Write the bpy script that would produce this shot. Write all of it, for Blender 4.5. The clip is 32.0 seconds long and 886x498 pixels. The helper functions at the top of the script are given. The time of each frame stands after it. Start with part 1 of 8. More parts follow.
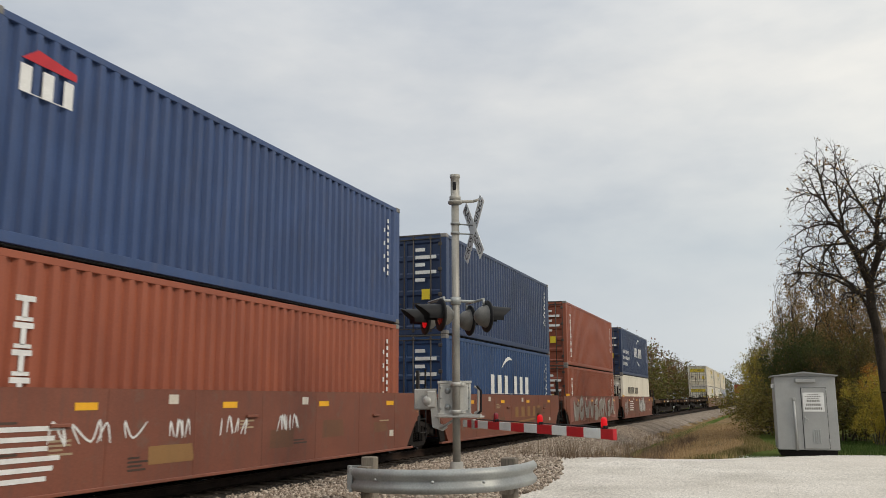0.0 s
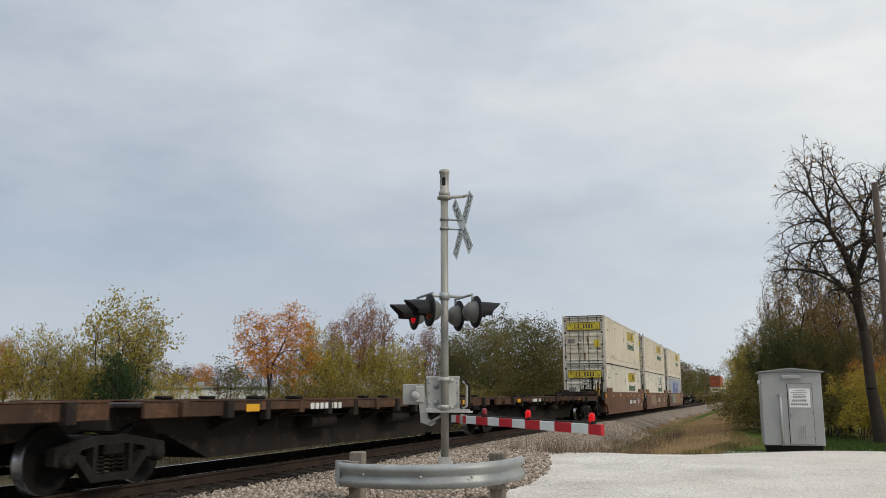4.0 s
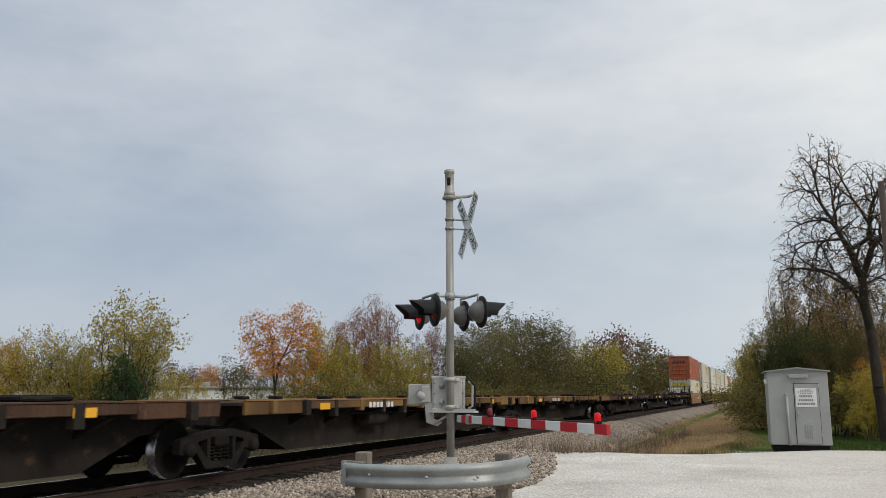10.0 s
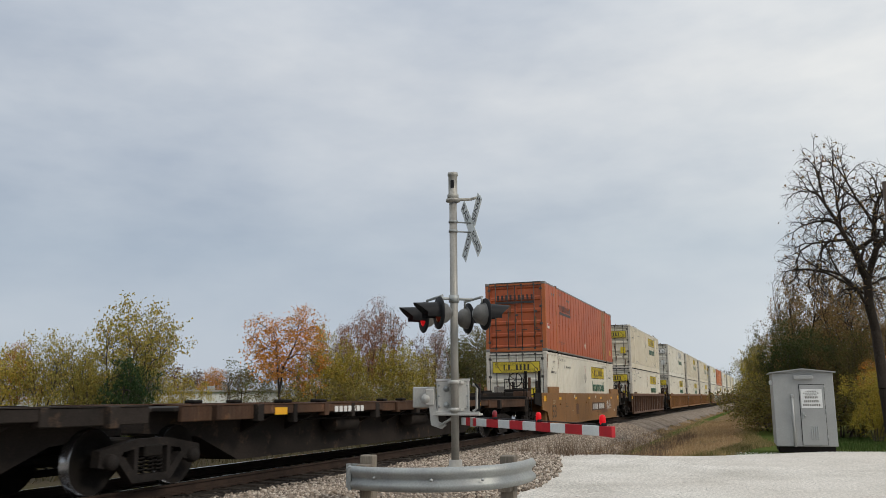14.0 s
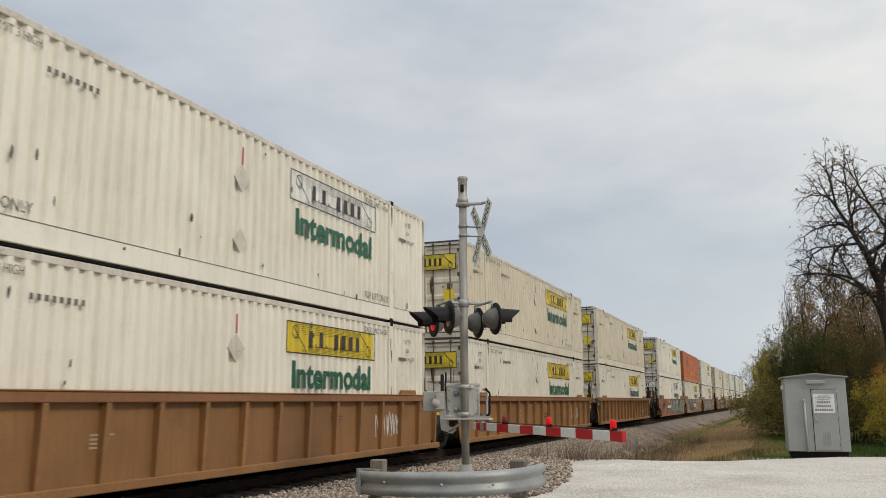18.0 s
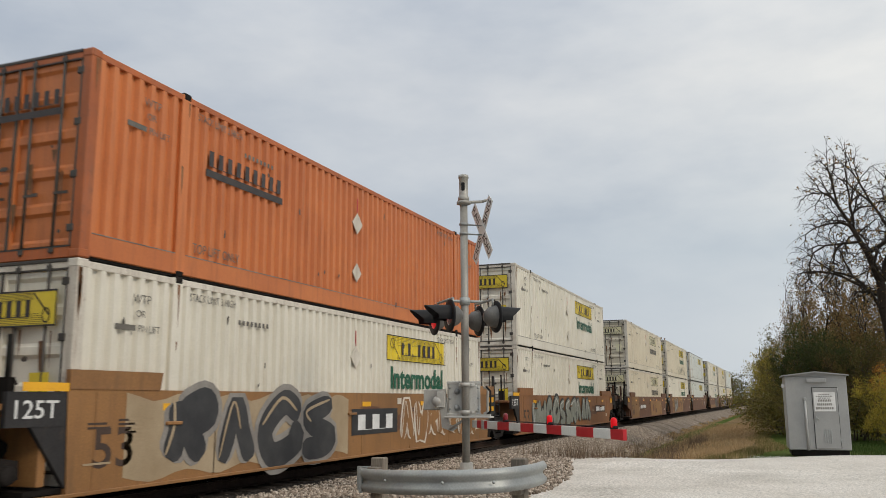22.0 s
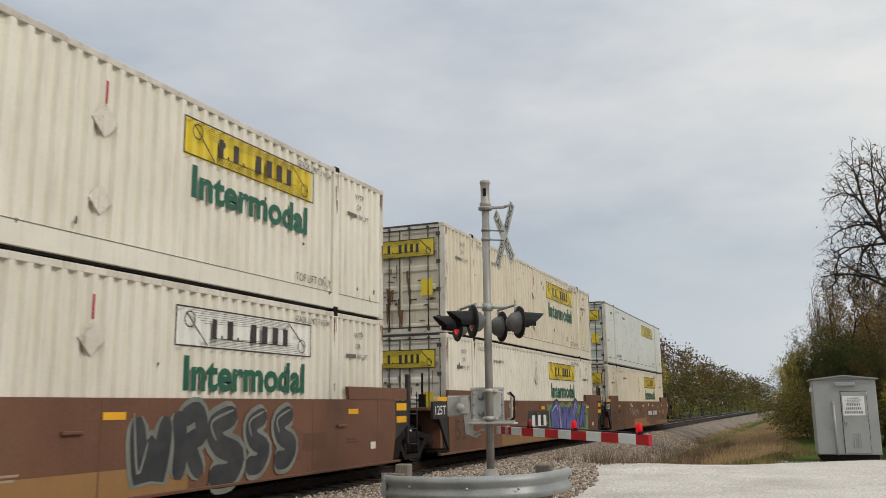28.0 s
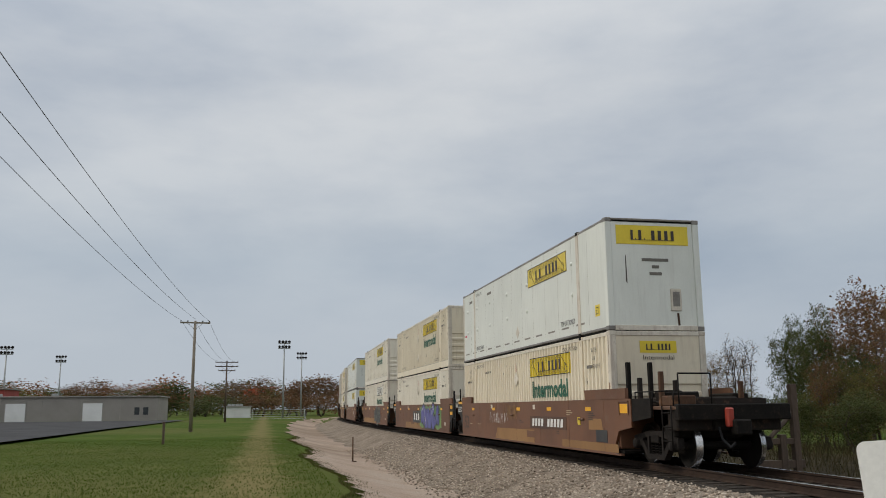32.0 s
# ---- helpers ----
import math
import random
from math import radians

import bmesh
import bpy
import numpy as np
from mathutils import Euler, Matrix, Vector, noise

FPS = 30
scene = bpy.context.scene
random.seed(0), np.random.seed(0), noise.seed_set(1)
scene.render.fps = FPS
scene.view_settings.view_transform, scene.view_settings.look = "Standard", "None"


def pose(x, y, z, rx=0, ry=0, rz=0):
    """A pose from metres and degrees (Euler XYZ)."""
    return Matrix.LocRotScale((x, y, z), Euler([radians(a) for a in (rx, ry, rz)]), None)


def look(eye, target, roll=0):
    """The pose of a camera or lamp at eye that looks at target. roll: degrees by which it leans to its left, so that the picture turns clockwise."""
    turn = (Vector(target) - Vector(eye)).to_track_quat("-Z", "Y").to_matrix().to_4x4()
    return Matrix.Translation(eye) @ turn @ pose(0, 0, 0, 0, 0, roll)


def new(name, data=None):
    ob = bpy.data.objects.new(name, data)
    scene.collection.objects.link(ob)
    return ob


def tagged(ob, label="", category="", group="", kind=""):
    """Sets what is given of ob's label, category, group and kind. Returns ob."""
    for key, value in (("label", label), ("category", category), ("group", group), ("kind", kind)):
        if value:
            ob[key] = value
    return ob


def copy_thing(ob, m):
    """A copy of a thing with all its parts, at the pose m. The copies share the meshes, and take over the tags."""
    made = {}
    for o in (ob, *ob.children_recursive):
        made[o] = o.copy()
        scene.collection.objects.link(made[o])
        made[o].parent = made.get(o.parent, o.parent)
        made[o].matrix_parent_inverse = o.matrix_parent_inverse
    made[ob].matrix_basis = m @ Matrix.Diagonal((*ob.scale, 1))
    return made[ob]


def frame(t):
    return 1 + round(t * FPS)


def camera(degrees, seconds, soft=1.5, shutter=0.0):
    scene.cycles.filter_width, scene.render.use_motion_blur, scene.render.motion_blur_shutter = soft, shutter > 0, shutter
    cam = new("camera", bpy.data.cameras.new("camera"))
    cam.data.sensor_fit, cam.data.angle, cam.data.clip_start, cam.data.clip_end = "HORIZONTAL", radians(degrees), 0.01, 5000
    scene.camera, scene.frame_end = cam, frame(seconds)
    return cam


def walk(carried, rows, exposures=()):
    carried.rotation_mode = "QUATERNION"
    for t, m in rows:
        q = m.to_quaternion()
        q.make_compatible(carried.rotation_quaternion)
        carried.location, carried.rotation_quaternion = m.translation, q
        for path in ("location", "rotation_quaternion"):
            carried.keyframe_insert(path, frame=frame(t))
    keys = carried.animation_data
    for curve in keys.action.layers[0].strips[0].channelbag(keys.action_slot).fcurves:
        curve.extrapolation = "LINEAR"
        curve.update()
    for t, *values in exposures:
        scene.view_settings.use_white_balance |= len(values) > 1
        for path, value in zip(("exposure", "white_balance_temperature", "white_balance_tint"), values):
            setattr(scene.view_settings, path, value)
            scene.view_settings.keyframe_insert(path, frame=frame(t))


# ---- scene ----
# Track along y, train rolls towards -y on the far side; z = 0 is the gravel at the camera's feet.
CAM_Z = 1.58            # eye height
XT = -9.71              # track centre line
RZ = 0.27               # top of rail
SPEED, SLOW = 19.4156, -0.0363
BEND_Y, BEND_R = -60.0, 950.0   # the line bends away beyond this

cam = camera(55.08, 32.0, soft=0.6, shutter=0.07)
TURN = [
    (0, 20.70, 10.06, -0.20), (0.5, 20.72, 10.07, -0.27), (1, 20.67, 9.95, -0.27), (1.5, 20.60, 9.78, -0.12),
    (2, 20.44, 9.64, -0.08), (2.5, 20.24, 9.59, -0.05), (3, 20.04, 9.61, -0.05), (3.5, 19.92, 9.71, -0.12),
    (5.5, 20.14, 9.76, 0.07), (6, 20.17, 9.81, 0.07), (6.5, 20.14, 9.88, -0.00), (7, 20.11, 9.92, -0.06),
    (7.5, 20.03, 9.90, -0.12), (8, 19.97, 9.86, -0.24), (8.5, 19.98, 9.84, -0.27), (9, 20.07, 9.83, -0.26),
    (9.5, 20.18, 9.80, -0.21), (10, 20.31, 9.75, -0.18), (10.5, 20.40, 9.67, -0.12), (11, 20.41, 9.68, -0.15),
    (11.5, 20.39, 9.73, -0.15), (12, 20.36, 9.81, -0.20), (12.5, 20.37, 9.90, -0.29), (13, 20.43, 9.94, -0.37),
    (13.5, 20.50, 9.92, -0.40), (15.5, 20.82, 10.02, -0.38), (16, 20.94, 10.10, -0.30), (16.5, 21.03, 10.17, -0.34),
    (17, 21.11, 10.19, -0.37), (17.5, 21.18, 10.24, -0.49), (18, 21.24, 10.23, -0.38), (18.5, 21.23, 10.23, -0.37),
    (19, 21.22, 10.16, -0.33), (19.5, 21.22, 10.11, -0.33), (20, 21.23, 10.10, -0.30), (20.5, 21.28, 10.10, -0.31),
    (21, 21.33, 10.13, -0.34), (21.5, 21.33, 10.10, -0.31), (22, 21.30, 10.10, -0.33), (22.5, 21.30, 10.12, -0.46),
    (23, 21.41, 10.18, -0.45), (23.5, 21.62, 10.25, -0.45), (24, 21.84, 10.28, -0.45), (24.5, 22.01, 10.20, -0.36),
    (25, 22.08, 10.20, -0.49), (25.5, 22.11, 10.19, -0.46), (27.5, 22.42, 10.49, -0.50), (28, 22.81, 10.52, -0.66),
    (28.5, 24.32, 10.56, -0.97), (29, 27.05, 10.51, -1.24), (29.5, 34.60, 10.09, -0.82), (29.6, 38.34, 10.05, -0.76),
    (30, 52.56, 10.00, -1.30), (30.2, 62.65, 9.99, -1.28), (30.4, 74.80, 10.01, -0.94), (30.6, 88.58, 9.95, -0.64),
    (30.8, 102.31, 9.85, -0.53), (31, 119.29, 9.74, -0.38), (31.3, 141.32, 9.75, -0.61), (31.6, 157.54, 10.01, -0.98),
    (32, 168.27, 10.57, -0.50)
]
walk(cam, [(t, pose(0, 0, CAM_Z, 0, 0, y) @ pose(0, 0, 0, 90 + p) @ pose(0, 0, 0, 0, 0, r)) for t, y, p, r in TURN], exposures=[(0, 0.09, 6850, 10), (2, 0.07, 6800, 10), (3.5, 0.05, 6500, 10), (6, 0.01, 6500, 10), (7, 0.0, 6600, 10), (9, 0.0, 6480, 10), (13, 0.0, 6450, 10), (16, 0.0, 6650, 10), (20, 0.0, 6620, 10), (25, 0.0, 6600, 10), (29, -0.05, 6700, 10), (29.9, -0.06, 7150, 10), (31.1, 0.07, 6900, 10), (32, -0.03, 6650, 10)])

# ---- sky and light: a bright overcast afternoon ----
world = bpy.data.worlds.new("overcast_sky")
scene.world = world
world.use_nodes = True
wn, wl = world.node_tree.nodes, world.node_tree.links
wn.clear()


def node(tree, kind, **values):
    n = tree.nodes.new(kind)
    for key, value in values.items():
        n.inputs[key.replace("_", " ")].default_value = value
    return n


def ramp(tree, stops, source=None):
    r = tree.nodes.new("ShaderNodeValToRGB")
    el = r.color_ramp.elements
    while len(el) < len(stops):
        el.new(0.5)
    for e, (p, c) in zip(el, stops):
        e.position = p
        e.color = (*c, 1) if len(c) == 3 else c
    if source:
        tree.links.new(source, r.inputs[0])
    return r


def mix(tree, kind, fac, a, b):
    m = tree.nodes.new("ShaderNodeMix")
    m.data_type, m.blend_type = "RGBA", kind
    for k, v in ((0, fac), (6, a), (7, b)):
        if isinstance(v, bpy.types.NodeSocket):
            tree.links.new(v, m.inputs[k])
        else:
            m.inputs[k].default_value = v if k == 0 else (*v[:3], 1)
    return m.outputs[2]


wt = world.node_tree
sky = wn.new("ShaderNodeTexSky")
sky.sky_type, sky.sun_disc = "NISHITA", False
SUN_EL, SUN_AZ = 36.0, 107.0     # degrees; azimuth from +y towards +x
sky.sun_elevation, sky.sun_rotation = radians(SUN_EL), radians(SUN_AZ)
coord = wn.new("ShaderNodeTexCoord")
sep = wn.new("ShaderNodeSeparateXYZ")
wl.new(coord.outputs["Generated"], sep.inputs[0])
squash = wn.new("ShaderNodeMapping")
squash.inputs["Scale"].default_value = (1.0, 1.0, 2.6)
squash.inputs["Rotation"].default_value = (0.0, 0.0, radians(20))
wl.new(coord.outputs["Generated"], squash.inputs[0])
cloud = node(wt, "ShaderNodeTexNoise", Scale=1.5, Detail=6.0, Roughness=0.5)
wl.new(squash.outputs[0], cloud.inputs["Vector"])
wisp = node(wt, "ShaderNodeTexNoise", Scale=5.0, Detail=5.0, Roughness=0.55)
wl.new(squash.outputs[0], wisp.inputs["Vector"])
blend = mix(wt, "MIX", 0.3, cloud.outputs[0], wisp.outputs[0])
grey = ramp(wt, [(0.36, (0.44, 0.49, 0.56)), (0.50, (0.60, 0.63, 0.665)), (0.62, (0.73, 0.74, 0.745))], blend)
# overcast skies are brighter overhead than at the rim
lift = ramp(wt, [(0.0, (1.0, 1.0, 1.0)), (0.36, (1.08, 1.08, 1.08)), (0.46, (1.14, 1.14, 1.14)), (0.68, (1.8, 1.78, 1.72)), (1.0, (2.4, 2.36, 2.25))], sep.outputs["Z"])
veil = mix(wt, "MULTIPLY", 1.0, grey.outputs[0], lift.outputs[0])
hazed = mix(wt, "MIX", ramp(wt, [(0.0, (1, 1, 1)), (0.22, (0, 0, 0))], sep.outputs["Z"]).outputs[0], veil, (0.575, 0.625, 0.685))
scaled = mix(wt, "MULTIPLY", 1.0, sky.outputs[0], (0.07, 0.07, 0.07))
# the cloud is thinner, and brighter, up the line
toward = wn.new("ShaderNodeVectorMath")
toward.operation = "DOT_PRODUCT"
toward.inputs[1].default_value = (math.sin(radians(17)), math.cos(radians(17)), 0.15)
wl.new(coord.outputs["Generated"], toward.inputs[0])
glow = ramp(wt, [(0.30, (0.86, 0.89, 0.93)), (0.80, (0.92, 0.94, 0.97)), (0.98, (1.14, 1.13, 1.10))], toward.outputs["Value"])
hazed = mix(wt, "MULTIPLY", 1.0, hazed, glow.outputs[0])
# a thicker, bluer bank of cloud low over the land
bank = ramp(wt, [(0.0, (0.95, 0.96, 0.97)), (0.08, (0.94, 0.955, 0.97)), (0.165, (0.81, 0.86, 0.905)), (0.26, (0.93, 0.95, 0.97)), (0.36, (1.0, 1.0, 1.0))], sep.outputs["Z"])
hazed = mix(wt, "MULTIPLY", 1.0, hazed, bank.outputs[0])
both = mix(wt, "MIX", 0.92, scaled, hazed)
bg = node(wt, "ShaderNodeBackground", Strength=1.0)
wl.new(both, bg.inputs[0])
out = wn.new("ShaderNodeOutputWorld")
wl.new(bg.outputs[0], out.inputs[0])

sun_data = bpy.data.lights.new("sun", "SUN")
sun_data.energy, sun_data.angle, sun_data.color = 1.45, radians(12), (1.0, 0.91, 0.78)
sun = new("sun", sun_data)
sun.matrix_world = look((40 * math.sin(radians(SUN_AZ)), 40 * math.cos(radians(SUN_AZ)), 40 * math.tan(radians(SUN_EL))), (0, 0, 0))


# ---- materials ----
def mat(name, col, col2=None, scale=3.0, rough=0.6, metal=0.0, bump=0.0, bump_scale=40.0, fine=0.12, spots=None, spot_amt=0.5,
        streak=None, streak_amt=0.45, rand=0.06, emit=0.0, spec=0.5, stretch=(1, 1, 1), local=True):
    """A surface with grain, larger blotches, and stains or streaks where asked."""
    m = bpy.data.materials.new(name)
    m.use_nodes = True
    t = m.node_tree
    b = t.nodes["Principled BSDF"]
    tc = t.nodes.new("ShaderNodeTexCoord")
    info = t.nodes.new("ShaderNodeObjectInfo")
    shift = t.nodes.new("ShaderNodeVectorMath")
    shift.operation = "MULTIPLY_ADD"
    shift.inputs[1].default_value = stretch
    scl = t.nodes.new("ShaderNodeVectorMath")
    scl.operation = "SCALE"
    scl.inputs[0].default_value = (37.0, 11.0, 23.0)
    t.links.new(info.outputs["Random"], scl.inputs["Scale"])
    t.links.new(tc.outputs["Object"], shift.inputs[0])
    t.links.new(scl.outputs[0], shift.inputs[2])
    v = shift.outputs[0]
    big = node(t, "ShaderNodeTexNoise", Scale=scale, Detail=5.0, Roughness=0.6)
    t.links.new(v, big.inputs["Vector"])
    small = node(t, "ShaderNodeTexNoise", Scale=bump_scale, Detail=3.0, Roughness=0.65)
    t.links.new(v, small.inputs["Vector"])
    c2 = col2 or tuple(c * 0.72 for c in col)
    c = ramp(t, [(0.33, c2), (0.62, col)], big.outputs[0]).outputs[0]
    g = ramp(t, [(0.3, (1 - fine * 2,) * 3), (0.7, (1 + fine,) * 3)], small.outputs[0]).outputs[0]
    c = mix(t, "MULTIPLY", 1.0, c, g)
    if rand:
        r = ramp(t, [(0.0, (1 - rand * 2,) * 3), (1.0, (1 + rand,) * 3)], info.outputs["Random"]).outputs[0]
        c = mix(t, "MULTIPLY", 1.0, c, r)
    if streak:
        st = t.nodes.new("ShaderNodeMapping")
        st.inputs["Scale"].default_value = (5.0, 5.0, 0.45)
        t.links.new(v, st.inputs[0])
        sn = node(t, "ShaderNodeTexNoise", Scale=1.6, Detail=6.0, Roughness=0.7)
        t.links.new(st.outputs[0], sn.inputs["Vector"])
        f = ramp(t, [(0.5, (0, 0, 0)), (0.78, (streak_amt,) * 3)], sn.outputs[0]).outputs[0]
        c = mix(t, "MIX", f, c, streak)
    if spots:
        sp = node(t, "ShaderNodeTexNoise", Scale=scale * 4.3, Detail=8.0, Roughness=0.75)
        t.links.new(v, sp.inputs["Vector"])
        f = ramp(t, [(0.56, (0, 0, 0)), (0.68, (spot_amt,) * 3)], sp.outputs[0]).outputs[0]
        c = mix(t, "MIX", f, c, spots)
    t.links.new(c, b.inputs["Base Color"])
    b.inputs["Roughness"].default_value, b.inputs["Metallic"].default_value = rough, metal
    b.inputs["Specular IOR Level"].default_value = spec
    if bump:
        bp = node(t, "ShaderNodeBump", Strength=0.6, Distance=bump)
        t.links.new(small.outputs[0], bp.inputs["Height"])
        t.links.new(bp.outputs[0], b.inputs["Normal"])
    if emit:
        b.inputs["Emission Color"].default_value = (*col, 1)
        b.inputs["Emission Strength"].default_value = emit
    return m


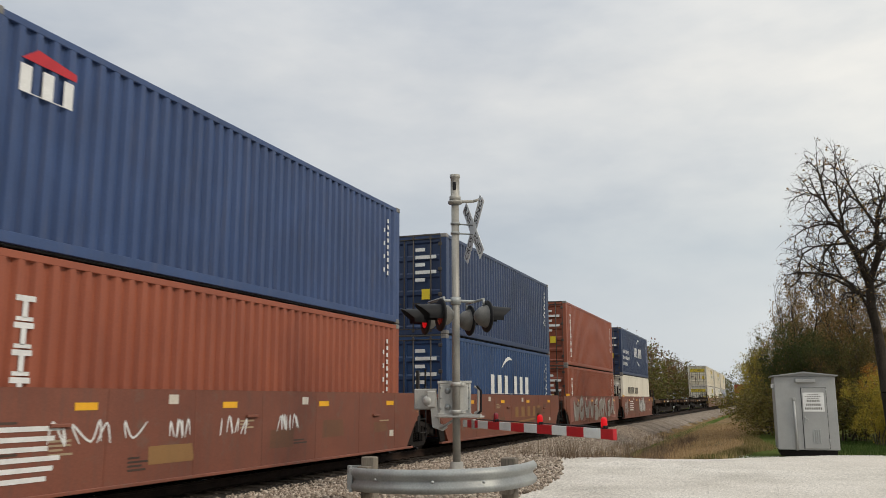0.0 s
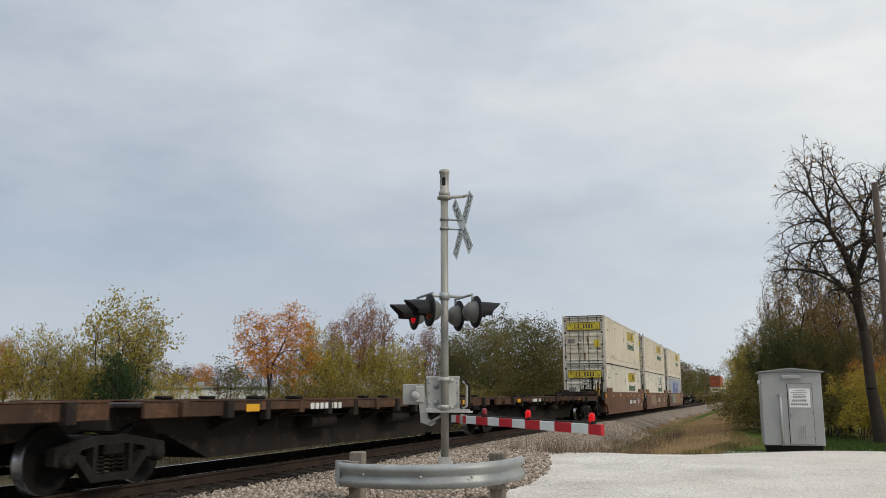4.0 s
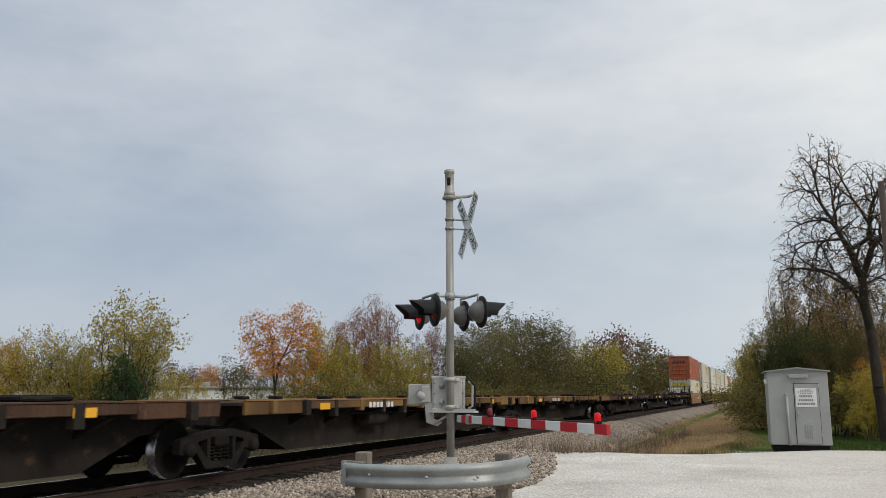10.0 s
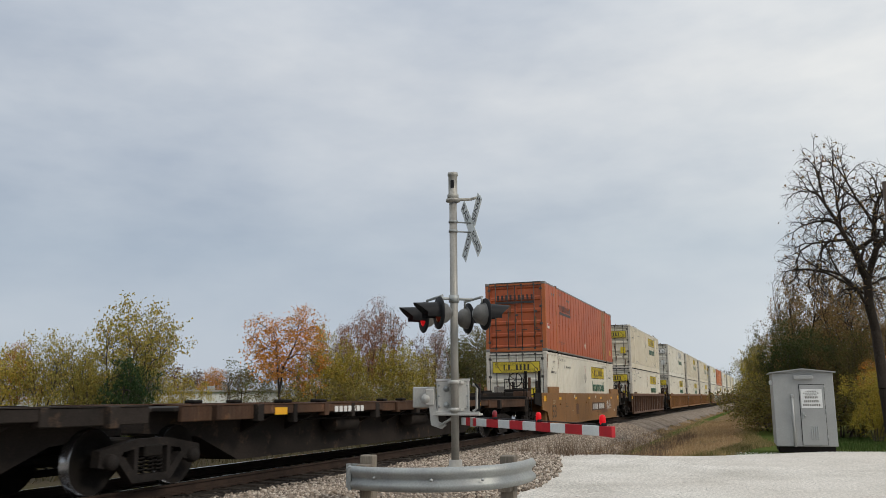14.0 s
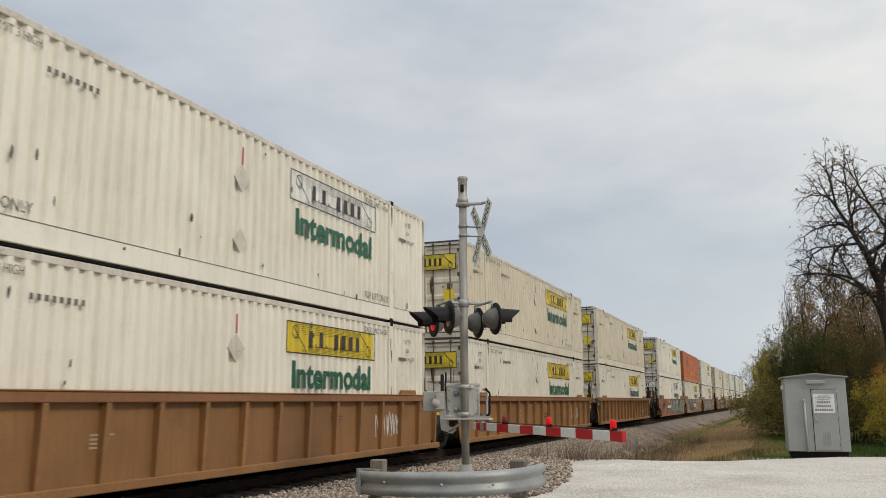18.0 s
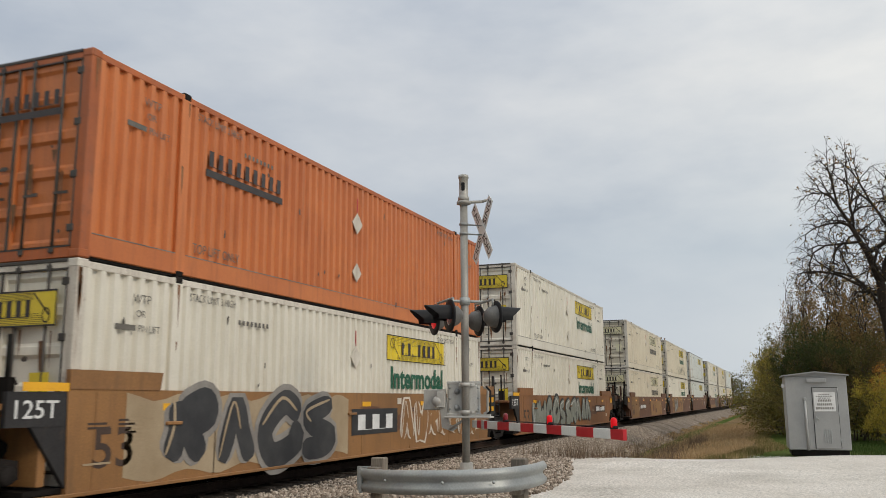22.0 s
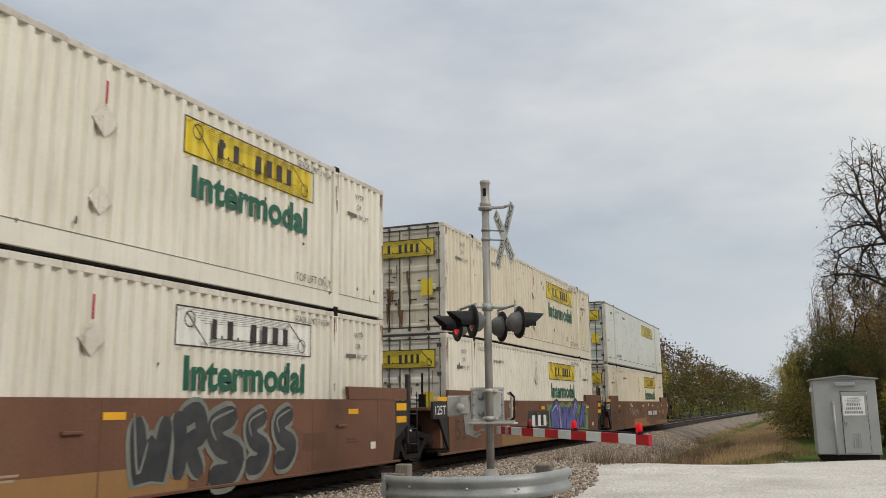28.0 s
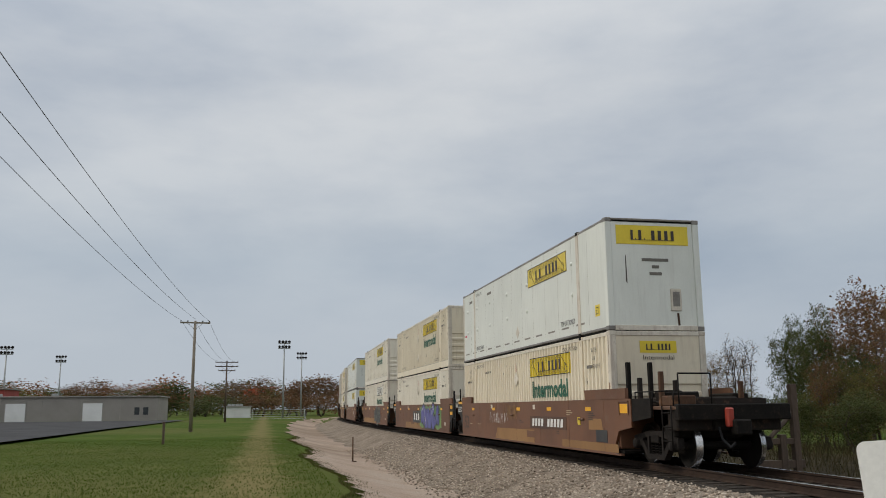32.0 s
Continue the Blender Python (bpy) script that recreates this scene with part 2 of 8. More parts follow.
DIRT = (0.13, 0.10, 0.075)
RUST = (0.16, 0.065, 0.03)
M = dict(
    cream=mat("cream_paint", (0.758, 0.685, 0.539), (0.672, 0.596, 0.458), 0.5, 0.5, streak=(0.36, 0.29, 0.21), streak_amt=0.45, spots=(0.30, 0.24, 0.17), spot_amt=0.12, fine=0.03, rand=0.05),
    white=mat("white_paint", (0.791, 0.748, 0.644), (0.696, 0.652, 0.548), 0.5, 0.45, streak=(0.40, 0.35, 0.28), streak_amt=0.42, spots=(0.33, 0.28, 0.22), spot_amt=0.10, fine=0.03, rand=0.04),
    plate=mat("pale_grey_plate", (0.68, 0.70, 0.65), (0.60, 0.62, 0.575), 0.4, 0.42, streak=(0.38, 0.36, 0.33), streak_amt=0.3, fine=0.03, rand=0.02),
    frame=mat("cream_frame", (0.70, 0.65, 0.56), (0.55, 0.50, 0.42), 1.2, 0.55, streak=RUST, streak_amt=0.5, fine=0.06, spots=RUST, spot_amt=0.5),
    graytrim=mat("grey_aluminium", (0.288, 0.272, 0.248), (0.176, 0.160, 0.144), 2.0, 0.45, 0.4, fine=0.1, spots=DIRT),
    hardware=mat("dark_door_hardware", (0.085, 0.075, 0.065), (0.05, 0.042, 0.036), 3.0, 0.6, 0.2, fine=0.1),
    brownink=mat("dark_brown_stencil", (0.05, 0.03, 0.022), (0.075, 0.045, 0.03), 2.0, 0.6, fine=0.1, rand=0),
    soot=mat("black_scuff", (0.07, 0.06, 0.05), (0.11, 0.095, 0.08), 3.0, 0.8, fine=0.15),
    palesign=mat("faded_pale_yellow_sign", (0.66, 0.60, 0.36), (0.70, 0.66, 0.50), 0.8, 0.5, fine=0.04, rand=0.03),
    fadedink=mat("faded_dark_ink", (0.11, 0.10, 0.085), (0.18, 0.165, 0.14), 2.0, 0.6, fine=0.08, rand=0),
    lamphouse=mat("dark_grey_lamp_paint", (0.15, 0.145, 0.135), (0.10, 0.096, 0.09), 3.0, 0.5, 0.2, fine=0.08),
    darkbark=mat("black_brown_bark", (0.055, 0.043, 0.034), (0.034, 0.026, 0.021), 4.0, 0.9, fine=0.25, bump=0.008, stretch=(1, 1, 0.3), spec=0.15),
    gap=mat("black_gap", (0.02, 0.02, 0.02), rough=0.9),
    yellow=mat("yellow_sign", (0.74, 0.57, 0.04), (0.66, 0.49, 0.03), 1.0, 0.4, streak=(0.3, 0.24, 0.05), streak_amt=0.25, fine=0.03, rand=0.05),
    signwhite=mat("white_sign", (0.78, 0.77, 0.72), (0.7, 0.69, 0.64), 1.0, 0.4, fine=0.03),
    ink=mat("dark_ink", (0.03, 0.022, 0.02), (0.045, 0.035, 0.03), 3.0, 0.5, fine=0.05, rand=0),
    green=mat("green_ink", (0.008, 0.085, 0.045), (0.013, 0.11, 0.06), 2.0, 0.5, fine=0.05, rand=0),
    orange=mat("orange_paint", (0.60, 0.19, 0.056), (0.50, 0.145, 0.042), 0.6, 0.5, streak=(0.20, 0.06, 0.025), streak_amt=0.5, fine=0.04, rand=0.05),
    orangeframe=mat("orange_frame", (0.46, 0.12, 0.03), (0.34, 0.09, 0.025), 1.0, 0.55, streak=DIRT, spots=RUST, fine=0.05),
    redorange=mat("red_orange_paint", (0.47, 0.100, 0.026), (0.37, 0.072, 0.020), 0.6, 0.5, streak=(0.20, 0.06, 0.025), streak_amt=0.7, spots=(0.24, 0.09, 0.04), spot_amt=0.5, fine=0.05, rand=0.02),
    blue=mat("faded_blue_paint", (0.035, 0.070, 0.176), (0.026, 0.052, 0.133), 0.6, 0.5, streak=(0.10, 0.10, 0.13), streak_amt=0.4, fine=0.05, rand=0.02),
    navy=mat("navy_paint", (0.021, 0.043, 0.108), (0.015, 0.031, 0.078), 0.6, 0.45, streak=(0.06, 0.05, 0.05), streak_amt=0.4, fine=0.05, rand=0.02),
    marineblue=mat("marine_blue_paint", (0.022, 0.062, 0.16), (0.016, 0.046, 0.12), 0.6, 0.45, streak=(0.06, 0.06, 0.07), streak_amt=0.35, fine=0.05, rand=0.02),
    rust=mat("rust_red_paint", (0.295, 0.079, 0.038), (0.234, 0.060, 0.030), 0.6, 0.5, streak=(0.16, 0.06, 0.04), streak_amt=0.4, fine=0.05, rand=0.04),
    greyc=mat("grey_blue_paint", (0.46, 0.49, 0.52), (0.38, 0.41, 0.44), 0.6, 0.5, streak=(0.2, 0.18, 0.17), streak_amt=0.35, fine=0.04),
    seablue=mat("sea_blue_ink", (0.02, 0.07, 0.42), rough=0.5, fine=0.05, rand=0),
    decal=mat("white_decal", (0.74, 0.74, 0.72), (0.62, 0.62, 0.6), 3.0, 0.5, fine=0.06, rand=0),
    greydecal=mat("grey_decal", (0.25, 0.23, 0.2), rough=0.6, fine=0.1, rand=0),
    sillred=mat("red_brown_sill", (0.221, 0.072, 0.042), (0.160, 0.051, 0.030), 0.5, 0.6, streak=(0.11, 0.06, 0.045), streak_amt=0.85, fine=0.1, spots=DIRT, spot_amt=0.55),
    sillbrown=mat("brown_sill", (0.165, 0.072, 0.036), (0.118, 0.050, 0.026), 0.5, 0.6, streak=(0.10, 0.055, 0.035), streak_amt=0.85, fine=0.1, spots=(0.14, 0.085, 0.05), spot_amt=0.6),
    sillorange=mat("orange_brown_sill", (0.27, 0.118, 0.044), (0.20, 0.085, 0.032), 0.5, 0.6, streak=(0.14, 0.07, 0.035), streak_amt=0.8, fine=0.1, spots=(0.17, 0.09, 0.045), spot_amt=0.6),
    silltan=mat("tan_sill", (0.31, 0.150, 0.050), (0.22, 0.105, 0.037), 0.5, 0.6, streak=(0.15, 0.08, 0.035), streak_amt=0.8, fine=0.1, spots=(0.16, 0.09, 0.04), spot_amt=0.6),
    silldark=mat("dark_brown_sill", (0.125, 0.062, 0.034), (0.070, 0.036, 0.023), 0.5, 0.65, streak=(0.07, 0.045, 0.035), streak_amt=0.85, fine=0.08, spots=DIRT, spot_amt=0.4),
    patch=mat("ochre_patch_paint", (0.29, 0.155, 0.056), (0.235, 0.12, 0.042), 0.8, 0.6, streak=(0.2, 0.12, 0.05), streak_amt=0.4, fine=0.05),
    patchpale=mat("faded_tan_spray", (0.40, 0.31, 0.2), (0.30, 0.22, 0.13), 0.9, 0.6, fine=0.07),
    ruststain=mat("rust_stain", (0.26, 0.13, 0.06), (0.16, 0.075, 0.035), 4.0, 0.85, fine=0.2),
    reflect=mat("yellow_reflector", (0.85, 0.44, 0.02), (0.78, 0.38, 0.02), 3.0, 0.35, fine=0.04, rand=0.05),
    slate=mat("dark_slate_paint", (0.042, 0.040, 0.040), (0.026, 0.025, 0.025), 1.5, 0.65, 0.1, fine=0.12, spots=(0.085, 0.06, 0.045), spot_amt=0.4, spec=0.25),
    grime=mat("grimy_black_steel", (0.018, 0.015, 0.013), (0.010, 0.009, 0.008), 2.0, 0.75, 0.2, fine=0.2, bump=0.004, spots=(0.050, 0.036, 0.025), spot_amt=0.5, spec=0.15),
    truck=mat("cast_truck_steel", (0.026, 0.022, 0.020), (0.013, 0.011, 0.010), 2.0, 0.8, 0.1, fine=0.2, bump=0.006, spots=(0.072, 0.055, 0.041), spot_amt=0.5, spec=0.15),
    tread=mat("polished_wheel_tread", (0.58, 0.58, 0.59), (0.42, 0.42, 0.43), 6.0, 0.22, 0.95, fine=0.1),
    deckyellow=mat("worn_ochre_deck_paint", (0.27, 0.155, 0.05), (0.085, 0.05, 0.03), 0.5, 0.65, streak=RUST, streak_amt=0.6, fine=0.1, spots=(0.15, 0.08, 0.04), spot_amt=0.7, spec=0.15),
    deckbrown=mat("rusty_brown_deck", (0.095, 0.050, 0.030), (0.045, 0.027, 0.019), 0.6, 0.7, streak=DIRT, fine=0.12, spots=(0.28, 0.14, 0.07), spot_amt=0.5, spec=0.15),
    deckdark=mat("sooty_deck", (0.034, 0.027, 0.023), (0.018, 0.015, 0.013), 0.7, 0.75, fine=0.15, spots=(0.15, 0.09, 0.055), spot_amt=0.5, spec=0.15),
    mechpaint=mat("bright_aluminium_paint", (0.50, 0.49, 0.455), (0.42, 0.41, 0.38), 3.0, 0.5, 0.2, fine=0.05, streak=(0.3, 0.28, 0.24), streak_amt=0.5, spots=(0.3, 0.27, 0.22), spot_amt=0.3),
    galv=mat("galvanised_steel", (0.37, 0.385, 0.37), (0.28, 0.29, 0.285), 2.5, 0.5, 0.35, fine=0.06, bump=0.0015, spots=(0.30, 0.29, 0.27), spot_amt=0.4),
    silver=mat("aluminium_paint", (0.345, 0.330, 0.295), (0.275, 0.262, 0.235), 2.0, 0.5, 0.25, fine=0.06, streak=(0.26, 0.25, 0.22), streak_amt=0.4),
    blackpaint=mat("flat_black_paint", (0.010, 0.010, 0.011), (0.016, 0.016, 0.017), 3.0, 0.6, fine=0.1, spec=0.2),
    lens=mat("dark_red_lens", (0.22, 0.01, 0.015), (0.15, 0.006, 0.01), 8.0, 0.15, fine=0.05),
    lenslit=mat("lit_red_lens", (0.45, 0.004, 0.008), rough=0.35, emit=0.7, fine=0.02, spec=0.2),
    redsheet=mat("red_sheeting", (0.50, 0.012, 0.02), (0.42, 0.01, 0.018), 3.0, 0.4, fine=0.05),
    whitesheet=mat("white_sheeting", (0.68, 0.70, 0.68), (0.58, 0.60, 0.59), 2.0, 0.4, fine=0.05, spots=(0.4, 0.4, 0.38), spot_amt=0.3),
    hut=mat("grey_hut_paint", (0.345, 0.348, 0.335), (0.29, 0.293, 0.285), 1.5, 0.5, 0.15, fine=0.04, streak=(0.27, 0.27, 0.255), streak_amt=0.4),
    wood=mat("weathered_post_wood", (0.24, 0.205, 0.16), (0.15, 0.125, 0.10), 3.0, 0.85, fine=0.18, bump=0.004, bump_scale=60, stretch=(1, 1, 0.12)),
    polewood=mat("dark_pole_wood", (0.105, 0.072, 0.05), (0.07, 0.048, 0.035), 3.0, 0.85, fine=0.18, bump=0.004, bump_scale=50, stretch=(1, 1, 0.08)),
    tie=mat("tarred_tie_wood", (0.05, 0.04, 0.032), (0.028, 0.023, 0.02), 2.5, 0.9, fine=0.25, bump=0.006, spots=(0.2, 0.17, 0.13), spot_amt=0.4, spec=0.15),
    railside=mat("rusty_rail_steel", (0.055, 0.036, 0.027), (0.035, 0.024, 0.019), 3.0, 0.75, 0.2, fine=0.15, spec=0.15),
    railtop=mat("bright_rail_head", (0.66, 0.66, 0.68), (0.52, 0.52, 0.54), 5.0, 0.22, 1.0, fine=0.05),
    bark=mat("grey_brown_bark", (0.092, 0.072, 0.056), (0.052, 0.040, 0.032), 4.0, 0.9, fine=0.25, bump=0.008, stretch=(1, 1, 0.3)),
    concrete=mat("crossing_concrete", (0.42, 0.40, 0.37), (0.33, 0.31, 0.29), 1.5, 0.85, fine=0.1, spots=(0.24, 0.22, 0.2), spot_amt=0.4),
    asphalt=mat("worn_asphalt", (0.065, 0.065, 0.068), (0.045, 0.045, 0.047), 0.3, 0.95, fine=0.15, spec=0.08),
    wire=mat("black_wire", (0.03, 0.03, 0.03), rough=0.7),
    bldg=mat("pale_tan_siding", (0.312, 0.289, 0.257), (0.265, 0.246, 0.218), 0.3, 0.8, fine=0.05),
    bldgwhite=mat("white_building_panel", (0.72, 0.72, 0.70), (0.62, 0.62, 0.6), 0.3, 0.7, fine=0.04),
    redbrick=mat("red_building_wall", (0.34, 0.06, 0.05), (0.28, 0.05, 0.04), 0.5, 0.8, fine=0.06),
    eotred=mat("red_orange_device", (0.36, 0.045, 0.025), rough=0.5, fine=0.05),
    winglass=mat("dark_window_glass", (0.03, 0.035, 0.04), rough=0.1, fine=0.02),
)


# ---- mesh kit ----
class Shape:
    """Collects vertices and faces of one mesh."""

    def __init__(self):
        self.v, self.f, self.s = [], [], []

    def add(self, verts, faces, smooth=False):
        k = len(self.v)
        self.v += [tuple(p) for p in verts]
        self.f += [tuple(i + k for i in q) for q in faces]
        self.s += [smooth] * len(faces)
        return self

    def box(self, x0, x1, y0, y1, z0, z1, m=None):
        v = [(x, y, z) for x in (x0, x1) for y in (y0, y1) for z in (z0, z1)]
        if m:
            v = [m @ Vector(p) for p in v]
        return self.add(v, [(0, 1, 3, 2), (4, 6, 7, 5), (0, 4, 5, 1), (2, 3, 7, 6), (0, 2, 6, 4), (1, 5, 7, 3)])

    def bevel_box(self, x0, x1, y0, y1, z0, z1, b=0.02, m=None):
        """A box whose edges are cut off by b."""
        v, f = [], []
        lo, hi = (x0, y0, z0), (x1, y1, z1)
        ids = {}
        for sx in (0, 1):
            for sy in (0, 1):
                for sz in (0, 1):
                    c = [(lo, hi)[s][i] for i, s in enumerate((sx, sy, sz))]
                    d = [(1, -1)[s] for s in (sx, sy, sz)]
                    for ax in range(3):
                        p = [c[i] + (d[i] * b if i != ax else 0) for i in range(3)]
                        ids[sx, sy, sz, ax] = len(v)
                        v.append(p)
        for ax in range(3):
            o = [i for i in range(3) if i != ax]
            for s in (0, 1):
                q = []
                for a, c in ((0, 0), (1, 0), (1, 1), (0, 1)):
                    k = [0, 0, 0]
                    k[ax], k[o[0]], k[o[1]] = s, a, c
                    q.append(ids[(*k, ax)])
                f.append(q)
        for ax in range(3):
            o = [i for i in range(3) if i != ax]
            for a in (0, 1):
                for c in (0, 1):
                    k0, k1 = [0, 0, 0], [0, 0, 0]
                    k0[ax], k1[ax] = 0, 1
                    k0[o[0]] = k1[o[0]] = a
                    k0[o[1]] = k1[o[1]] = c
                    f.append([ids[(*k0, o[0])], ids[(*k1, o[0])], ids[(*k1, o[1])], ids[(*k0, o[1])]])
        for sx in (0, 1):
            for sy in (0, 1):
                for sz in (0, 1):
                    f.append([ids[sx, sy, sz, 0], ids[sx, sy, sz, 1], ids[sx, sy, sz, 2]])
        if m:
            v = [m @ Vector(p) for p in v]
        return self.add(v, f)

    def tube(self, a, b, r, r2=None, n=10, caps=True, smooth=True):
        a, b = Vector(a), Vector(b)
        r2 = r if r2 is None else r2
        d = (b - a).normalized()
        u = d.orthogonal().normalized()
        w = d.cross(u)
        v = []
        for p, q in ((a, r), (b, r2)):
            v += [p + (u * math.cos(2 * math.pi * i / n) + w * math.sin(2 * math.pi * i / n)) * q for i in range(n)]
        self.add(v, [(i, (i + 1) % n, n + (i + 1) % n, n + i) for i in range(n)], smooth)
        if caps:
            k = len(self.v) - 2 * n
            self.f += [tuple(k + i for i in range(n))[::-1], tuple(k + n + i for i in range(n))]
            self.s += [False, False]
        return self

    def lathe(self, rings, n=24, m=None, smooth=True):
        """rings: (radius, height) along z."""
        v = [(r * math.cos(2 * math.pi * i / n), r * math.sin(2 * math.pi * i / n), z) for r, z in rings for i in range(n)]
        if m:
            v = [m @ Vector(p) for p in v]
        f = [(j * n + i, j * n + (i + 1) % n, (j + 1) * n + (i + 1) % n, (j + 1) * n + i) for j in range(len(rings) - 1) for i in range(n)]
        return self.add(v, f, smooth)

    def prism(self, pts, a, b, axis=0, m=None):
        """A polygon of two coordinates, drawn out along an axis from a to b."""
        n = len(pts)

        def put(p, q):
            return {0: (q, p[0], p[1]), 1: (p[0], q, p[1]), 2: (p[0], p[1], q)}[axis]
        v = [put(p, q) for q in (a, b) for p in pts]
        if m:
            v = [m @ Vector(p) for p in v]
        return self.add(v, [tuple(range(n))[::-1], tuple(range(n, 2 * n))] + [(i, (i + 1) % n, n + (i + 1) % n, n + i) for i in range(n)])

    def path(self, pts, r, n=6):
        for a, b in zip(pts, pts[1:]):
            self.tube(a, b, r, n=n, caps=False)
        return self

    def sheet(self, rows, smooth=False, m=None):
        """A grid of points."""
        w = len(rows[0])
        v = [p for row in rows for p in row]
        if m:
            v = [m @ Vector(p) for p in v]
        return self.add(v, [(j * w + i, j * w + i + 1, (j + 1) * w + i + 1, (j + 1) * w + i) for j in range(len(rows) - 1) for i in range(w - 1)], smooth)

    def mesh(self, name, material):
        me = bpy.data.meshes.new(name)
        me.from_pydata(self.v, [], self.f)
        me.polygons.foreach_set("use_smooth", self.s)
        me.materials.append(material)
        me.update()
        return me


def part(name, shape, material, parent, label="", at=None):
    """Links one mesh as a part of a thing or of a part."""
    me = shape if isinstance(shape, bpy.types.Mesh) else shape.mesh(name, M[material] if isinstance(material, str) else material)
    ob = new(name, me)
    ob.parent = parent
    if at:
        ob.matrix_basis = at
    return tagged(ob, label) if label else ob


def thing(name, label, category, group="", at=None, kind=""):
    ob = new(name)
    ob.empty_display_size = 0.2
    if at:
        ob.matrix_basis = at
    return tagged(ob, label, category, group, kind)


TEXTS = {}


def text(name, words, height, material, parent, at, width=None, bold=0.0):
    """Words in the built-in font as a thin mesh; at: its lower left corner, x along the line, y up."""
    key = (words, height, width, material, bold)
    if key not in TEXTS:
        cu = bpy.data.curves.new(name, "FONT")
        cu.body, cu.size, cu.extrude, cu.offset, cu.resolution_u = words, 1.0, 0.0, bold, 3
        ob = bpy.data.objects.new(name, cu)
        scene.collection.objects.link(ob)
        me = bpy.data.meshes.new_from_object(ob.evaluated_get(bpy.context.evaluated_depsgraph_get()))
        bpy.data.objects.remove(ob)
        co = np.empty(len(me.vertices) * 3)
        me.vertices.foreach_get("co", co)
        co = co.reshape(-1, 3)
        lo, hi = co.min(0), co.max(0)
        sy = height / (hi[1] - lo[1])
        sx = width / (hi[0] - lo[0]) if width else sy
        co = (co - lo) * (sx, sy, 0)
        me.vertices.foreach_set("co", co.ravel())
        me.materials.clear()
        me.materials.append(M[material])
        me.update()
        TEXTS[key] = me
    ob = new(name, TEXTS[key])
    ob.parent, ob.matrix_basis = parent, at
    return tagged(ob, kind="stuff") if name == "stencil" else ob


def on_side(y, z, x=1.312):
    """The frame of writing on a car's near side: reads towards +y, up is z."""
    return Matrix(((0, 0, 1, x), (1, 0, 0, y), (0, 1, 0, z), (0, 0, 0, 1)))


def on_front(x, z, y=-0.012):
    """Writing on an end that faces -y."""
    return Matrix(((1, 0, 0, x), (0, 0, -1, y), (0, 1, 0, z), (0, 0, 0, 1)))


def on_back(x, z, y):
    """Writing on an end that faces +y."""
    return Matrix(((-1, 0, 0, x), (0, 0, 1, y), (0, 1, 0, z), (0, 0, 0, 1)))


# ---- containers ----
def wave(y0, y1, period=0.257, depth=0.062, first=0.10):
    """The corrugated wall's outline along its length: (distance, inset)."""
    pts = [(y0, 0.0)]
    y = y0 + first
    while y + period < y1 - 0.05:
        s = period * 0.15
        w = period * 0.35
        pts += [(y, 0.0), (y + s, depth), (y + s + w, depth), (y + 2 * s + w, 0.0)]
        y += period
    return pts + [(y1, 0.0)]


def band(pts, y0, y1, z0, z1, off, side=1, half=1.3):
    """A strip of corrugated sheet between y0 and y1, lying off metres outside the wall."""
    cut = [(y0, np.interp(y0, [p[0] for p in pts], [p[1] for p in pts]))] + [p for p in pts if y0 < p[0] < y1] + [(y1, np.interp(y1, [p[0] for p in pts], [p[1] for p in pts]))]
    rows = [[(side * (half - d + off), y, z) for y, d in cut] for z in (z0, z1)]
    return Shape().sheet(rows if side > 0 else rows[::-1])


def bars_for_name(parent, at, width, height, material="ink", widths=(0.7, 0.18, 0.9, 0.18, 0, 1, 1, 1, 0.9)):
    """A carrier's name as plain bars of its size and colour, joined by a hairline at the foot."""
    total = sum(w if w else 0.5 for w in widths) + 0.34 * (len(widths) - 1)
    x, v, f = 0.0, [], []
    for w in widths:
        ww = (w if w else 0.5) / total * width
        if w:
            inset = ww * 0.16 if w > 0.3 else 0
            hh = height if w > 0.3 else height * 0.2
            k = len(v)
            v += [(x + inset, 0, 0), (x + ww - inset, 0, 0), (x + ww - inset, hh, 0), (x + inset, hh, 0), (x + inset, 0.012, 0), (x + ww - inset, 0.012, 0)]
            f.append((k, k + 1, k + 5, k + 2, k + 3, k + 4))
            if k:
                f.append((k - 5, k, k + 4, k - 1))
        x += ww + 0.34 / total * width
    return part("name_bar", Shape().add(v, f), material, parent, at=at)


